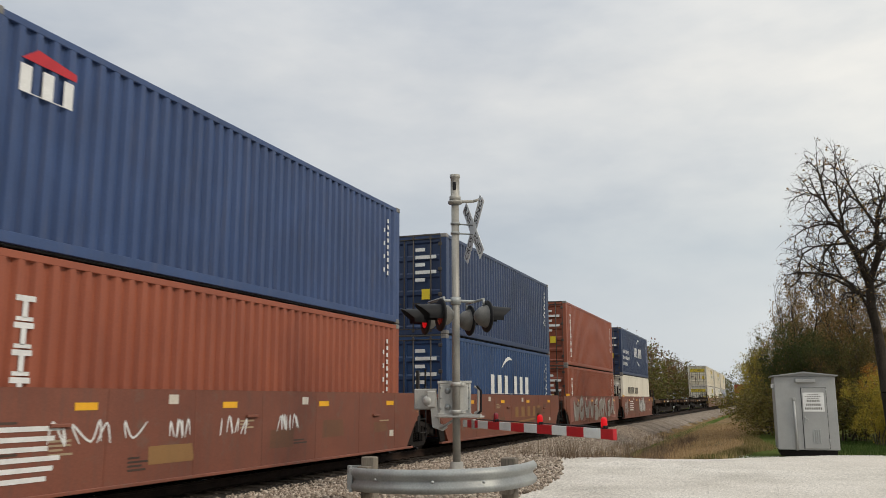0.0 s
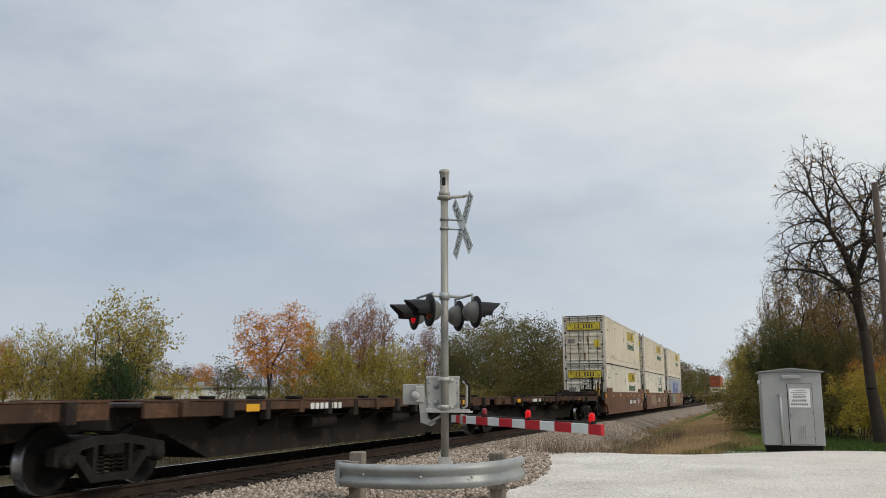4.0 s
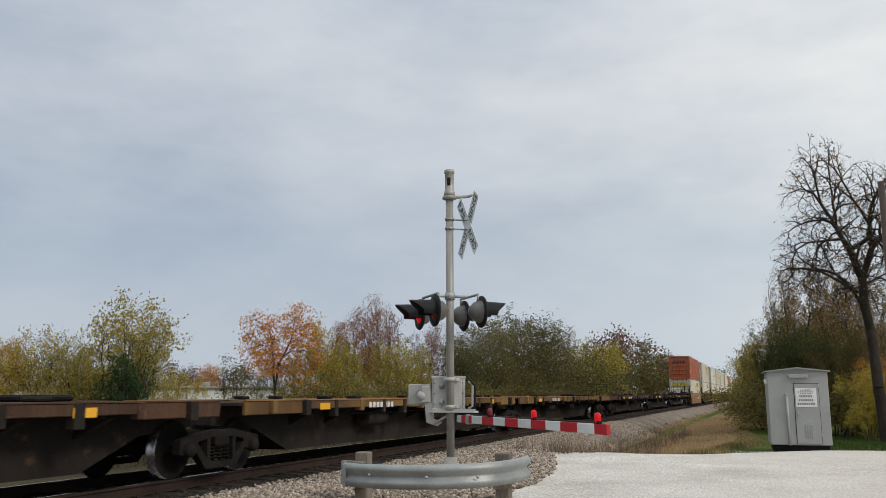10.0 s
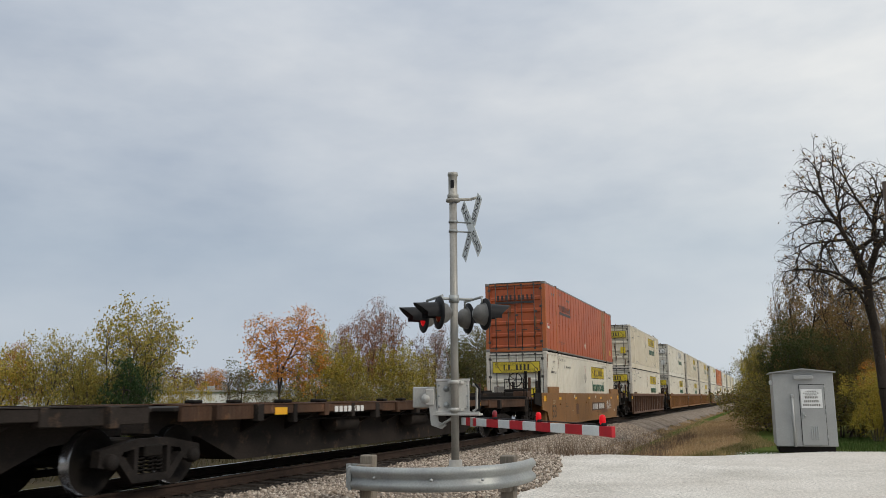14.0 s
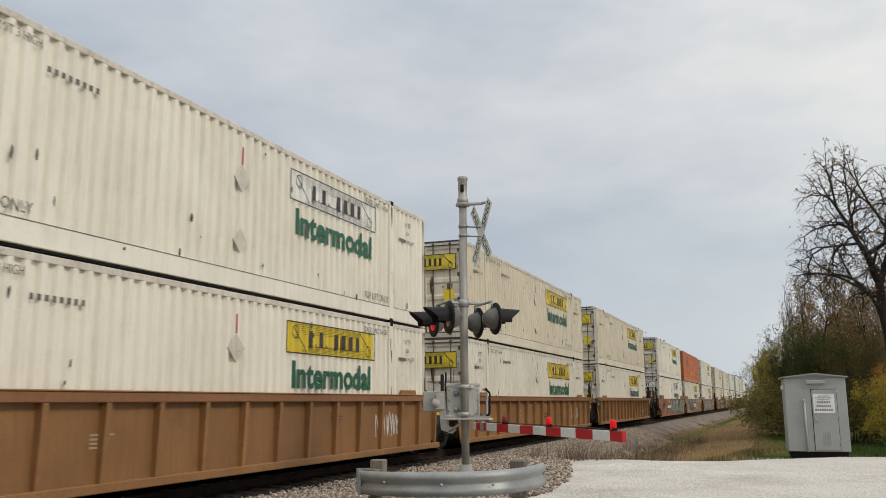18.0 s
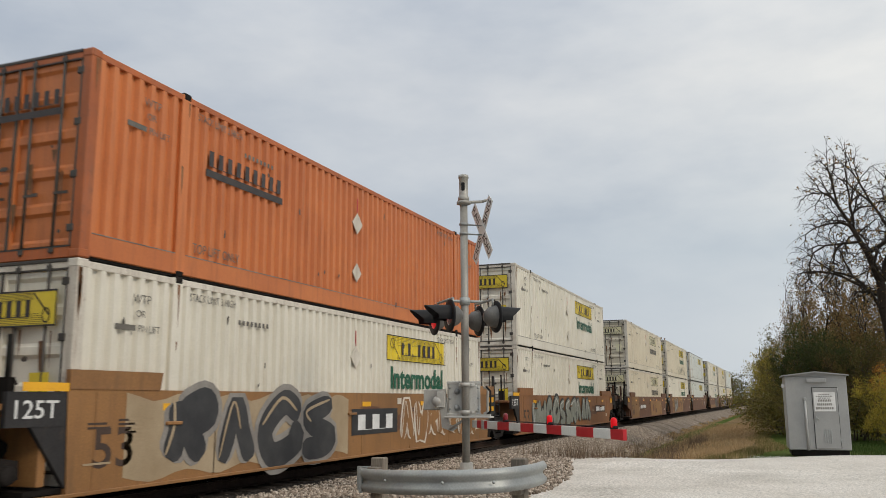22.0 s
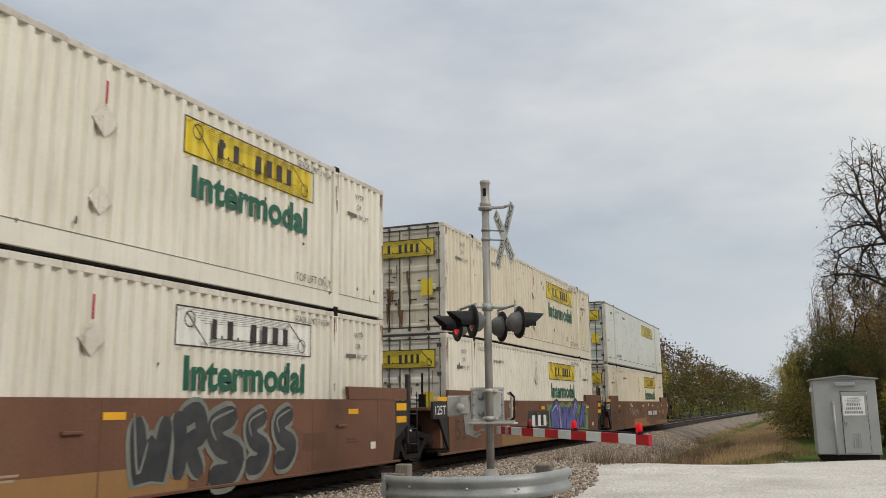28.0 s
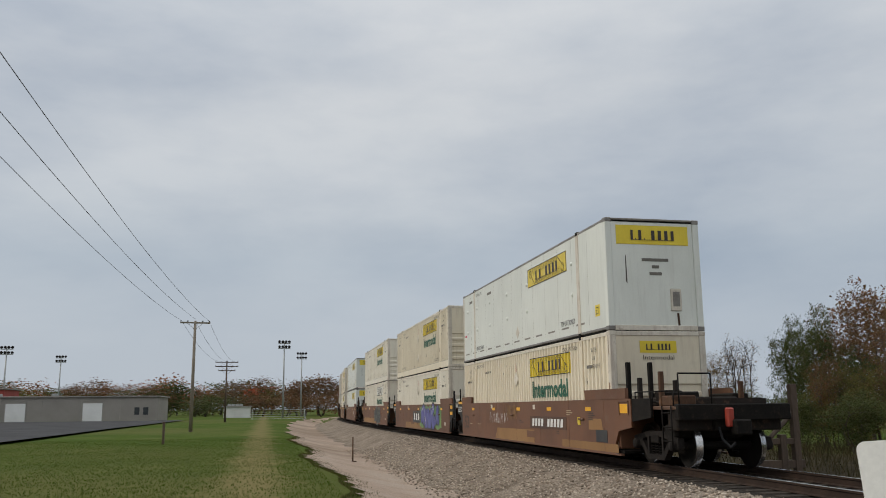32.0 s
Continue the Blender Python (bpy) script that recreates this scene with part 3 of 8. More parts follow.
def scroll(parent, at, w, h):
    """The banner's outline and its shaded scroll lines."""
    s = Shape()

    def line(x0, y0, x1, y1, t=0.012):
        d = Vector((x1 - x0, y1 - y0))
        n = Vector((-d.y, d.x)).normalized() * t
        s.add([(x0 - n.x, y0 - n.y, 0), (x1 - n.x, y1 - n.y, 0), (x1 + n.x, y1 + n.y, 0), (x0 + n.x, y0 + n.y, 0)], [(0, 1, 2, 3)])
    for a in ((0.01, 0.01, w - 0.01, 0.01), (0.01, h - 0.01, w - 0.01, h - 0.01), (0.01, 0, 0.01, h), (w - 0.01, 0, w - 0.01, h)):
        line(*a)
    for i in range(6):
        f = i / 6
        line(w * (0.07 + 0.02 * i), h * (0.92 - 0.06 * i), w * 0.80, h * (0.92 - 0.035 * i), 0.0025)
        line(w * 0.21, h * (0.08 + 0.035 * i), w * (0.95 - 0.018 * i), h * (0.08 + 0.055 * i), 0.0025)
    line(w * 0.06, h * 0.85, w * 0.20, h * 0.06, 0.011)
    line(w * 0.80, h * 0.93, w * 0.94, h * 0.30, 0.011)
    for cx, cy in ((0.085, 0.68), (0.915, 0.30)):
        for k in range(10):
            a, b = 2 * math.pi * k / 10, 2 * math.pi * (k + 1) / 10
            line(w * (cx + 0.032 * math.cos(a)), h * (cy + 0.2 * math.sin(a)), w * (cx + 0.032 * math.cos(b)), h * (cy + 0.2 * math.sin(b)), 0.009)
    return tagged(part("scroll_pattern", s, "ink", parent, at=at), kind="stuff")


def container(name, L, H, label, paint, frame, smooth=False, period=0.257, doors=5, group="containers"):
    """A closed steel box: lead end with doors at y = 0, its floor at z = 0."""
    c = thing(name, label, "container", group)
    long = L > 14
    w = wave(0.16, L - 0.16, period)
    z0, z1 = 0.085 if smooth else 0.17 if not long else 0.33, H - (0.075 if smooth else 0.11)
    for side in (1, -1):
        if smooth:
            s = Shape().box(*sorted((side * 1.24, side * 1.296)), 0.16, L - 0.16, z0, z1)
        else:
            s = band(w, 0.16, L - 0.16, z0, z1, 0, side)
        part("side_panel", s, paint, c)
        s = Shape().bevel_box(*sorted((side * 1.20, side * 1.302)), 0.16, L - 0.16, 0.035, z0 + 0.012, 0.008)
        part("bottom_rail", s, "graytrim" if smooth else paint if long else frame, c)
        part("under_frame", Shape().box(*sorted((side * 1.15, side * 1.245)), 0.16, L - 0.16, 0.004, 0.06), "gap", c)
        s = Shape().bevel_box(*sorted((side * 1.22, side * 1.304)), 0.16, L - 0.16, z1 - 0.012, H - 0.022, 0.008)
        part("top_rail", s, "graytrim" if smooth else frame, c)
    part("roof", Shape().box(-1.22, 1.22, 0.1, L - 0.1, H - 0.05, H - 0.02), paint, c)
    part("floor", Shape().box(-1.2, 1.2, 0.1, L - 0.1, 0.05, 0.12), "grime", c)
    for x in (1.22, -1.22):
        for y in (0.09, L - 0.09):
            s = Shape().bevel_box(x - 0.085, x + 0.085, y - 0.09, y + 0.09, 0.01, H - 0.005, 0.012)
            part("corner_post", s, paint if smooth and y > 1 else frame, c)
            for z in (0.0, H - 0.118):
                part("corner_casting", Shape().bevel_box(x - 0.092, x + 0.092, y - 0.098, y + 0.098, z, z + 0.118, 0.014), frame if long and not smooth else "graytrim", c)
    if long:
        for x in (1, -1):
            for y in (2.02, L - 2.06):
                s = Shape().bevel_box(*sorted((x * 1.2, x * 1.311)), y - 0.11, y + 0.11, 0.06, H - 0.01, 0.012)
                part("lift_post", s, paint if not smooth else frame, c)
                for za, zb in ((H - 0.10, H + 0.012), (-0.005, 0.085)):
                    part("lift_casting", Shape().bevel_box(x * 1.235 - 0.08, x * 1.235 + 0.082, y - 0.085, y + 0.085, za, zb, 0.012), "grime", c)
    # doors, their rods and hinges
    for k, x in enumerate((-1.13, 0.005)):
        s = Shape()
        dz = (H - 0.36) / doors
        rows, z = [], 0.18
        prof = [(z, 0.03)]
        for i in range(doors):
            prof += [(z + 0.05, 0.03), (z + 0.10, 0.065), (z + dz - 0.10, 0.065), (z + dz - 0.05, 0.03)]
            z += dz
        prof += [(H - 0.15, 0.03)]
        rows = [[(x, d, zz), (x + 1.125, d, zz)] for zz, d in prof]
        s.sheet(rows)
        s.box(x, x + 0.05, 0.02, 0.07, 0.17, H - 0.14).box(x + 1.075, x + 1.125, 0.02, 0.07, 0.17, H - 0.14)
        d = part("door", s, paint, c)
        for xx in (x + 0.28, x + 0.82):
            part("lock_rod", Shape().tube((xx, 0.0, 0.06), (xx, 0.0, H - 0.05), 0.02, n=8).box(xx - 0.04, xx + 0.04, -0.02, 0.03, 0.08, 0.15).box(xx - 0.04, xx + 0.04, -0.02, 0.03, H - 0.15, H - 0.08), "hardware", d)
            part("handle", Shape().box(xx - 0.02, xx + 0.22, -0.028, -0.008, H * 0.3, H * 0.3 + 0.035), "hardware", d)
        for i in range(4):
            zz = 0.35 + i * (H - 0.7) / 3
            xx = x - 0.02 if k == 0 else x + 1.10
            part("hinge", Shape().bevel_box(xx - 0.05, xx + 0.07, -0.012, 0.04, zz, zz + 0.10, 0.008), "hardware", d)
    s = Shape()
    for a, b in ((-1.155, -1.125), (1.125, 1.15), (-0.018, 0.012)):
        s.box(a, b, -0.006, 0.03, 0.15, H - 0.12)
    s.box(-1.15, 1.15, -0.006, 0.03, 0.145, 0.165).box(-1.15, 1.15, -0.006, 0.03, H - 0.145, H - 0.125)
    part("door_gasket", s, "hardware", c)
    part("header", Shape().bevel_box(-1.13, 1.13, 0.0, 0.12, H - 0.13, H - 0.01, 0.01), frame, c)
    part("sill", Shape().bevel_box(-1.13, 1.13, 0.0, 0.12, 0.0, 0.16, 0.01), frame, c)
    part("header_cap", Shape().bevel_box(-1.13, 1.13, -0.012, 0.05, H - 0.045, H + 0.004, 0.006), "hardware", c)
    # trailing end
    s = Shape()
    if smooth:
        s.box(-1.13, 1.13, L - 0.07, L - 0.03, 0.1, H - 0.1)
    else:
        prof, z = [(0.12, 0.02)], 0.16
        while z < H * 0.55:
            prof += [(z, 0.02), (z + 0.04, 0.06), (z + 0.18, 0.06), (z + 0.22, 0.02)]
            z += 0.30
        prof += [(H - 0.10, 0.02)]
        s.sheet([[(1.13, L - d, zz), (-1.13, L - d, zz)] for zz, d in prof])
    part("end_wall", s, paint, c)
    part("end_header", Shape().bevel_box(-1.13, 1.13, L - 0.12, L + 0.002, H - (0.06 if smooth else 0.12), H - 0.005, 0.01), "graytrim" if smooth else frame, c)
    part("end_sill", Shape().bevel_box(-1.13, 1.13, L - 0.12, L + 0.002, 0.0, 0.13, 0.01), "frame" if smooth else frame, c)
    return c, w


def banner(c, w, y0, y1, z0, z1, paper="yellow", green=True, smooth=False, faded=False):
    """The carrier's banner on the near side, with the word under it."""
    p = part("sign_panel", Shape().box(1.296, 1.303, y0, y1, z0, z1) if smooth else band(w, y0, y1, z0, z1, 0.004), paper, c)
    scroll(p, on_side(y0, z0, 1.309), y1 - y0, z1 - z0)
    bars_for_name(p, on_side(y0 + 0.22 * (y1 - y0), z0 + 0.25 * (z1 - z0), 1.309), 0.58 * (y1 - y0), 0.5 * (z1 - z0), "fadedink" if faded else "ink")
    if green:
        text("lettering", "Intermodal", 0.52, "fadedink" if faded else "green", c, on_side(y0 + 0.22, z0 - 0.655, 1.309), 3.3, 0.032)


def end_banner(c, z0, z1, paper="yellow"):
    p = part("sign_panel", Shape().box(-1.02, 1.02, -0.026, -0.022, z0, z1), paper, c)
    scroll(p, on_front(-1.02, z0, -0.03), 2.04, z1 - z0)
    bars_for_name(p, on_front(-0.56, z0 + 0.26 * (z1 - z0), -0.031), 1.14, 0.48 * (z1 - z0))
    part("notice_plate", Shape().box(0.62, 0.95, -0.012, -0.006, 0.98, 1.42), paper, c, "small yellow notice plate")
    part("notice_plate", Shape().box(-0.98, -0.55, -0.012, -0.006, 1.25, 1.48), "greydecal", c)


def small_marks(c, rng, L, H):
    """Stencilled notes, the shade line painted over the bottom rail and a few scrapes."""
    # thin grey strip painting the shadow along the bottom rail's top edge
    for a, b in ((0.2, 1.9), (2.15, L - 2.2), (L - 1.95, L - 0.2)):
        part("rail_groove", Shape().box(1.3, 1.306, a, b, 0.338, 0.352), "graytrim", c)
    text("stencil", "TOP LIFT ONLY", 0.15, "fadedink", c, on_side(2.3, 0.42, 1.310), 1.25)
    text("stencil", "TOP LIFT ONLY", 0.15, "fadedink", c, on_side(L - 3.5, 0.42, 1.310), 1.25)
    text("stencil", "STACK LIMIT 3 HIGH", 0.12, "fadedink", c, on_side(2.3, H - 0.33, 1.310), 1.2)
    text("stencil", "STACK LIMIT 3 HIGH", 0.12, "fadedink", c, on_side(L - 3.5, H - 0.33, 1.310), 1.2)
    for y in (1.05, L - 1.3):
        text("stencil", "WTP", 0.12, "fadedink", c, on_side(y, H - 0.48, 1.310))
        text("stencil", "OR", 0.10, "fadedink", c, on_side(y + 0.08, H - 0.68, 1.310))
        part("code_bar", Shape().box(1.309, 1.311, y - 0.32, y + 0.08, H - 0.88, H - 0.80), "fadedink", c)
        text("stencil", "PIN LIFT", 0.10, "fadedink", c, on_side(y + 0.14, H - 0.89, 1.310), 0.45)
    s = Shape()
    for i in range(8):
        s.box(1.309, 1.311, 3.6 + i * 0.12, 3.66 + i * 0.12, H - 0.60, H - 0.52)
    tagged(part("code_bar", s, "fadedink", c), kind="stuff")
    # placard holder: a tilted square with its rod
    m = Matrix.Translation((1.312, 7.9, 1.95)) @ Matrix.Rotation(radians(45), 4, "X")
    part("placard_holder", Shape().bevel_box(-0.012, 0.012, -0.17, 0.17, -0.17, 0.17, 0.006, m), "frame", c)
    m = Matrix.Translation((1.312, 7.9, 0.86)) @ Matrix.Rotation(radians(45), 4, "X")
    part("placard_holder", Shape().bevel_box(-0.012, 0.012, -0.15, 0.15, -0.15, 0.15, 0.006, m), "frame", c)
    part("red_tab", Shape().box(1.309, 1.313, 7.885, 7.92, 2.2, 2.52), "redsheet", c)


def scuffs(c, seed, L, H, n=11):
    """Black rubs and chipped spots on the near side and the doors."""
    r = random.Random(seed)
    s = Shape()

    def spot(place, w, h, k=7):
        ring = [(w * math.cos(6.283 * i / k) * r.uniform(0.55, 1.0), h * math.sin(6.283 * i / k) * r.uniform(0.55, 1.0)) for i in range(k)]
        s.add([place(a, b) for a, b in ring], [tuple(range(k))])
    for i in range(n):
        y, z = r.uniform(0.4, L - 0.4), r.choice((r.uniform(0.25, 0.75), r.uniform(0.4, H - 0.3)))
        spot(lambda a, b: (1.3095, y + a, z + b + a * 0.3), r.uniform(0.015, 0.05), r.uniform(0.03, 0.12))
    for i in range(9):
        x, z = r.uniform(-1.0, 1.0), r.uniform(0.3, H * 0.6)
        spot(lambda a, b: (x + a, 0.018, z + b), r.uniform(0.03, 0.13), r.uniform(0.015, 0.05))
    tagged(part("scuff", s, "soot", c), kind="stuff")
    s = Shape()

    def run(place, w, h):
        s.add([place(-w, 0), place(w, 0), place(w * r.uniform(0.5, 0.9), -h * 0.6), place(r.uniform(-0.3, 0.3) * w, -h), place(-w * r.uniform(0.5, 0.9), -h * 0.5)], [(0, 4, 3, 2, 1)])
    for i in range(12):
        x, z = r.choice((-0.85, -0.3, 0.28, 0.83, 0.0)) + r.uniform(-0.1, 0.1), r.uniform(0.5, H - 0.4)
        run(lambda a, b: (x + a, 0.0165, z + b), r.uniform(0.012, 0.05), r.uniform(0.12, 0.6))
    for y in (2.02, L - 2.06, 0.09, L - 0.09):
        for k in range(2):
            yy, z = y + r.uniform(-0.06, 0.06), r.choice((H - 0.12, r.uniform(0.8, H)))
            run(lambda a, b: (1.3125, yy + a, z + b), r.uniform(0.01, 0.03), r.uniform(0.15, 0.7))
    tagged(part("rust_streak", s, "ruststain", c), kind="stuff")


HI, LO40 = 2.903, 2.591
PROTO = {}
random.seed(5)
for key, paint, paper, label in (
    ("cream", "cream", "yellow", "cream corrugated steel container with yellow banner and green lettering"),
    ("white", "white", "yellow", "white corrugated steel container with yellow banner and green lettering"),
    ("outline", "white", "signwhite", "white corrugated container with black-outlined white banner and green lettering"),
    ("faded", "cream", "palesign", "cream corrugated container with faded pale banner and dark lettering"),
    ("greybox", "greyc", None, "grey corrugated steel container with large blue lettering bars"),
    ("orange", "orange", None, "orange corrugated steel container, scuffed and rust-streaked"),
    ("orangesm", "redorange", None, "orange smooth-sided steel container with vertical seams, scuffed"),
    ("plate", "plate", "yellow", "smooth riveted grey-white container with yellow banner"),
):
    sm = key in ("plate", "orangesm")
    c, w = container("container", 16.154, HI, label, paint, "orangeframe" if key.startswith("orange") else "frame", sm)
    if paper:
        z0 = 1.96 if not sm else 1.965
        banner(c, w, 9.48, 13.2, z0, z0 + 0.6, paper, not sm, sm, key == "faded")
        end_banner(c, 2.02, 2.5, "palesign" if key == "faded" else paper)
        p = part("sign_panel", Shape().box(-0.5, 0.5, 16.14, 16.145, 2.35, 2.65) if not sm else Shape().box(-1.0, 1.0, 16.128, 16.134, 2.22, 2.72), "yellow", c)
        bars_for_name(p, on_back(0.34 if not sm else 0.62, 2.42 if not sm else 2.33, 16.15), 0.68 if not sm else 1.24, 0.16 if not sm else 0.26)
        if not sm:
            text("lettering", "Intermodal", 0.11, "ink", c, on_back(0.42, 2.18, 16.15), 0.84)
    if key == "greybox":
        bars_for_name(c, on_side(5.0, 1.05, 1.309), 6.6, 1.25, "seablue", (1.4, 0.9, 0.7, 0.8, 0.9, 0.9))
        text("stencil", "53", 0.45, "ink", c, on_side(1.0, 1.35, 1.309))
        bars_for_name(c, on_front(-0.95, 1.9, -0.02), 0.8, 0.25, "seablue", (1.4, 0.9, 0.7, 0.8, 0.9, 0.9))
    if key.startswith("orange"):
        bars_for_name(c, on_side(2.6, 1.9, 1.309), 2.2, 0.26, "ink", (0.8,) * 9)
        part("underline_bar", Shape().box(1.308, 1.31, 2.55, 4.85, 1.72, 1.84), "ink", c)
        bars_for_name(c, on_front(-0.8, 2.15, -0.02), 1.6, 0.22, "ink", (0.8,) * 9)
        part("underline_bar", Shape().box(-0.85, 0.85, -0.024, -0.02, 2.0, 2.1), "ink", c)
    if sm:
        for i in range(12):
            y = 1.4 + i * 1.22
            if abs(y - 1.98) > 0.2 and abs(y - 14.17) > 0.2:
                s = Shape()
                for k in range(52):
                    s.box(1.296, 1.300, y - 0.009, y + 0.009, 0.25 + k * 0.05, 0.265 + k * 0.05)
                tagged(part("rivet_strip", s, "greydecal", c), kind="stuff")
        for y in (0.85, 2.45, 4.5, 6.9, 9.3, 13.6):
            for z in (1.22, 2.1):
                part("vent_cap", Shape().lathe([(0.0, 0.03), (0.05, 0.03), (0.07, 0.0)], 10, Matrix.Translation((1.296, y, z)) @ Matrix.Rotation(radians(90), 4, "Y")), paint, c)
        if key == "orangesm":
            for i in range(25):
                y = 0.75 + i * 0.61
                if abs(y - 1.98) > 0.2 and abs(y - 14.17) > 0.2:
                    part("seam", Shape().bevel_box(1.290, 1.309, y - 0.03, y + 0.03, 0.1, HI - 0.09, 0.006), paint, c)
            for a, b in ((13.05, 13.5), (13.6, 13.95)):
                part("patch_panel", Shape().box(1.290, 1.3005, a, b, 0.12, HI - 0.1), "patch", c, "bare tan patch panel")
        for i in range(12 if key == "plate" else 0):
            y = 0.42 + i * 1.22
            part("marker_tape", Shape().box(1.296, 1.3, y, y + 0.62, 0.30, 0.35), "greydecal", c)
        m = Matrix.Translation((1.298, 8.15, 0.62)) @ Matrix.Rotation(radians(45), 4, "X")
        part("placard_holder", Shape().bevel_box(-0.006, 0.006, -0.15, 0.15, -0.15, 0.15, 0.004, m), "frame", c)
        part("warning_plate", Shape().box(1.296, 1.300, 0.3, 0.66, 0.95, 1.15), "signwhite", c)
        part("red_tab", Shape().box(1.300, 1.302, 0.32, 0.64, 1.06, 1.14), "redsheet", c)
        for y, ww in ((1.15, 0.5), (4.1, 0.62)):
            part("code_bar", Shape().box(1.296, 1.299, y, y + ww, 2.42, 2.52), "fadedink", c)
        text("stencil", "STACK LIMIT", 0.11, "fadedink", c, on_side(2.35, 2.58, 1.303), 0.95)
        text("stencil", "TOP LIFT ONLY", 0.15, "ink", c, on_side(12.55, 0.39, 1.303), 1.2)
        text("stencil", "TOP LIFT ONLY", 0.15, "ink", c, on_side(2.3, 0.39, 1.303), 1.2)
        p = part("size_plate", Shape().box(1.296, 1.3, 15.27, 15.58, 0.42, 0.72), "yellow", c)
        text("lettering", "53'", 0.2, "ink", p, on_side(15.31, 0.47, 1.303), 0.23)
        d = part("vent_door", Shape().bevel_box(-0.72, -0.42, 16.12, 16.15, 0.5, 1.08, 0.02), "frame", c, "rusty framed vent door")
        part("vent_glass", Shape().bevel_box(-0.67, -0.48, 16.15, 16.156, 0.62, 1.0, 0.004), "graytrim", d)
        part("rust_streak", Shape().prism([(-0.66, 0.12), (-0.60, 0.12), (-0.58, 0.45), (-0.64, 0.45)], 16.126, 16.13, 1), "deckbrown", c)
        for i, ww in enumerate((0.74, 0.2, 0.34)):
            part("code_bar", Shape().box(-0.05 - ww / 2, -0.05 + ww / 2, 16.126, 16.13, 1.78 - 0.18 * i, 1.86 - 0.18 * i), "fadedink", c)
        part("rust_streak", Shape().prism([(0.74, 1.2), (0.78, 1.25), (0.77, 1.95), (0.75, 1.9)], 16.126, 16.13, 1), "soot", c)
    else:
        small_marks(c, random, 16.154, HI)
    PROTO[key] = c
for key, paint, H, label in (
    ("marine40", "marineblue", HI, "marine blue corrugated shipping container with white lettering bars"),
    ("blue40", "blue", HI, "faded blue corrugated shipping container with pale roundel mark"),
    ("navyA40", "navy", HI, "dark navy corrugated shipping container, lightly scuffed"),
    ("rust40", "rust", HI, "rust-red corrugated shipping container with white vertical lettering bars"),
    ("rustlow40", "rust", LO40, "rust-red corrugated shipping container with white vertical lettering bars"),
    ("navyB40", "navy", HI, "navy corrugated shipping container with white swoosh and lettering bars"),
    ("white40", "white", LO40, "white corrugated shipping container with dark lettering bars"),
):
    c, w = container("container", 12.192, H, label, paint, paint, period=0.278, doors=5)
    for i in range(5):
        part("code_bar", Shape().box(0.35, 0.35 + 0.3 + 0.35 * (i % 2), -0.01, -0.006, H - 0.5 - i * 0.22, H - 0.4 - i * 0.22), "decal", c)
    part("notice_plate", Shape().box(0.55, 0.8, -0.012, -0.008, 1.0, 1.3), "yellow", c)
    s = Shape()
    for i in range(9):
        s.box(1.306, 1.309, 11.45, 11.53, H - 0.5 - i * 0.16, H - 0.40 - i * 0.16)
        if i % 2:
            s.box(1.306, 1.309, 11.25, 11.32, H - 0.6 - i * 0.16, H - 0.5 - i * 0.16)
    tagged(part("code_bar", s, "decal", c), kind="stuff")
    if key == "blue40":
        bars_for_name(c, on_side(0.45, 1.95, 1.309), 0.95, 0.36, "decal", (1, 1, 0.9))
        part("red_wing", Shape().prism([(0.5, 2.38), (1.4, 2.36), (1.4, 2.46), (0.75, 2.56)], 1.306, 1.31), "redsheet", c)
    if key.startswith("rust"):
        s = Shape()
        for i in range(6):
            z = H - 0.62 - i * 0.33
            s.box(1.306, 1.309, 0.72, 1.02, z, z + 0.07).box(1.306, 1.309, 0.83, 0.91, z - 0.2, z).box(1.306, 1.309, 0.74, 1.0, z - 0.24, z - 0.19)
        tagged(part("name_bar", s, "decal", c), kind="stuff")
    if key in ("marine40", "navyB40"):
        y0 = 4.0 if key == "marine40" else 5.2
        z0 = 1.27 if key == "marine40" else 1.3
        bars_for_name(c, on_side(y0, z0, 1.309), 4.8 if key == "marine40" else 3.6, 0.62, "decal", (1, 1.2, 1, 0, 1, 1, 1.2))
        s = Shape()
        for sgn, zc in ((1, z0 + 0.75),) + (((-1, z0 - 0.15),) if key == "navyB40" else ()):
            pts = [(y0 + 1.3 + 0.13 * i, zc + sgn * 0.42 * math.sin(0.25 + i * 0.16)) for i in range(11)]
            rows = [[(1.309, y, z) for y, z in pts], [(1.309, y, z + 0.02 + 0.11 * math.sin(math.pi * i / 10)) for i, (y, z) in enumerate(pts)]]
            s.sheet(rows)
        part("swoosh", s, "decal", c)
        if key == "navyB40":
            for i, ww in enumerate((2.4, 2.8, 1.7)):
                bars_for_name(c, on_side(0.5, 1.35 - i * 0.38, 1.309), ww, 0.2, "decal", (0.7,) * 9)
    if key == "white40":
        bars_for_name(c, on_side(2.0, 1.45, 1.309), 4.4, 0.4, "ink", (1.1, 1, 0.8, 0.8, 0.8, 0.9, 0, 0.8, 0.4, 1, 0.8))
    PROTO[key] = c


# ---- rolling stock: y = 0 at the lead of the load, z = 0 on the rail head, near side is +x ----
WHEEL_R = 0.457
SPIN = []                # wheelsets that turn, with their own place in the car


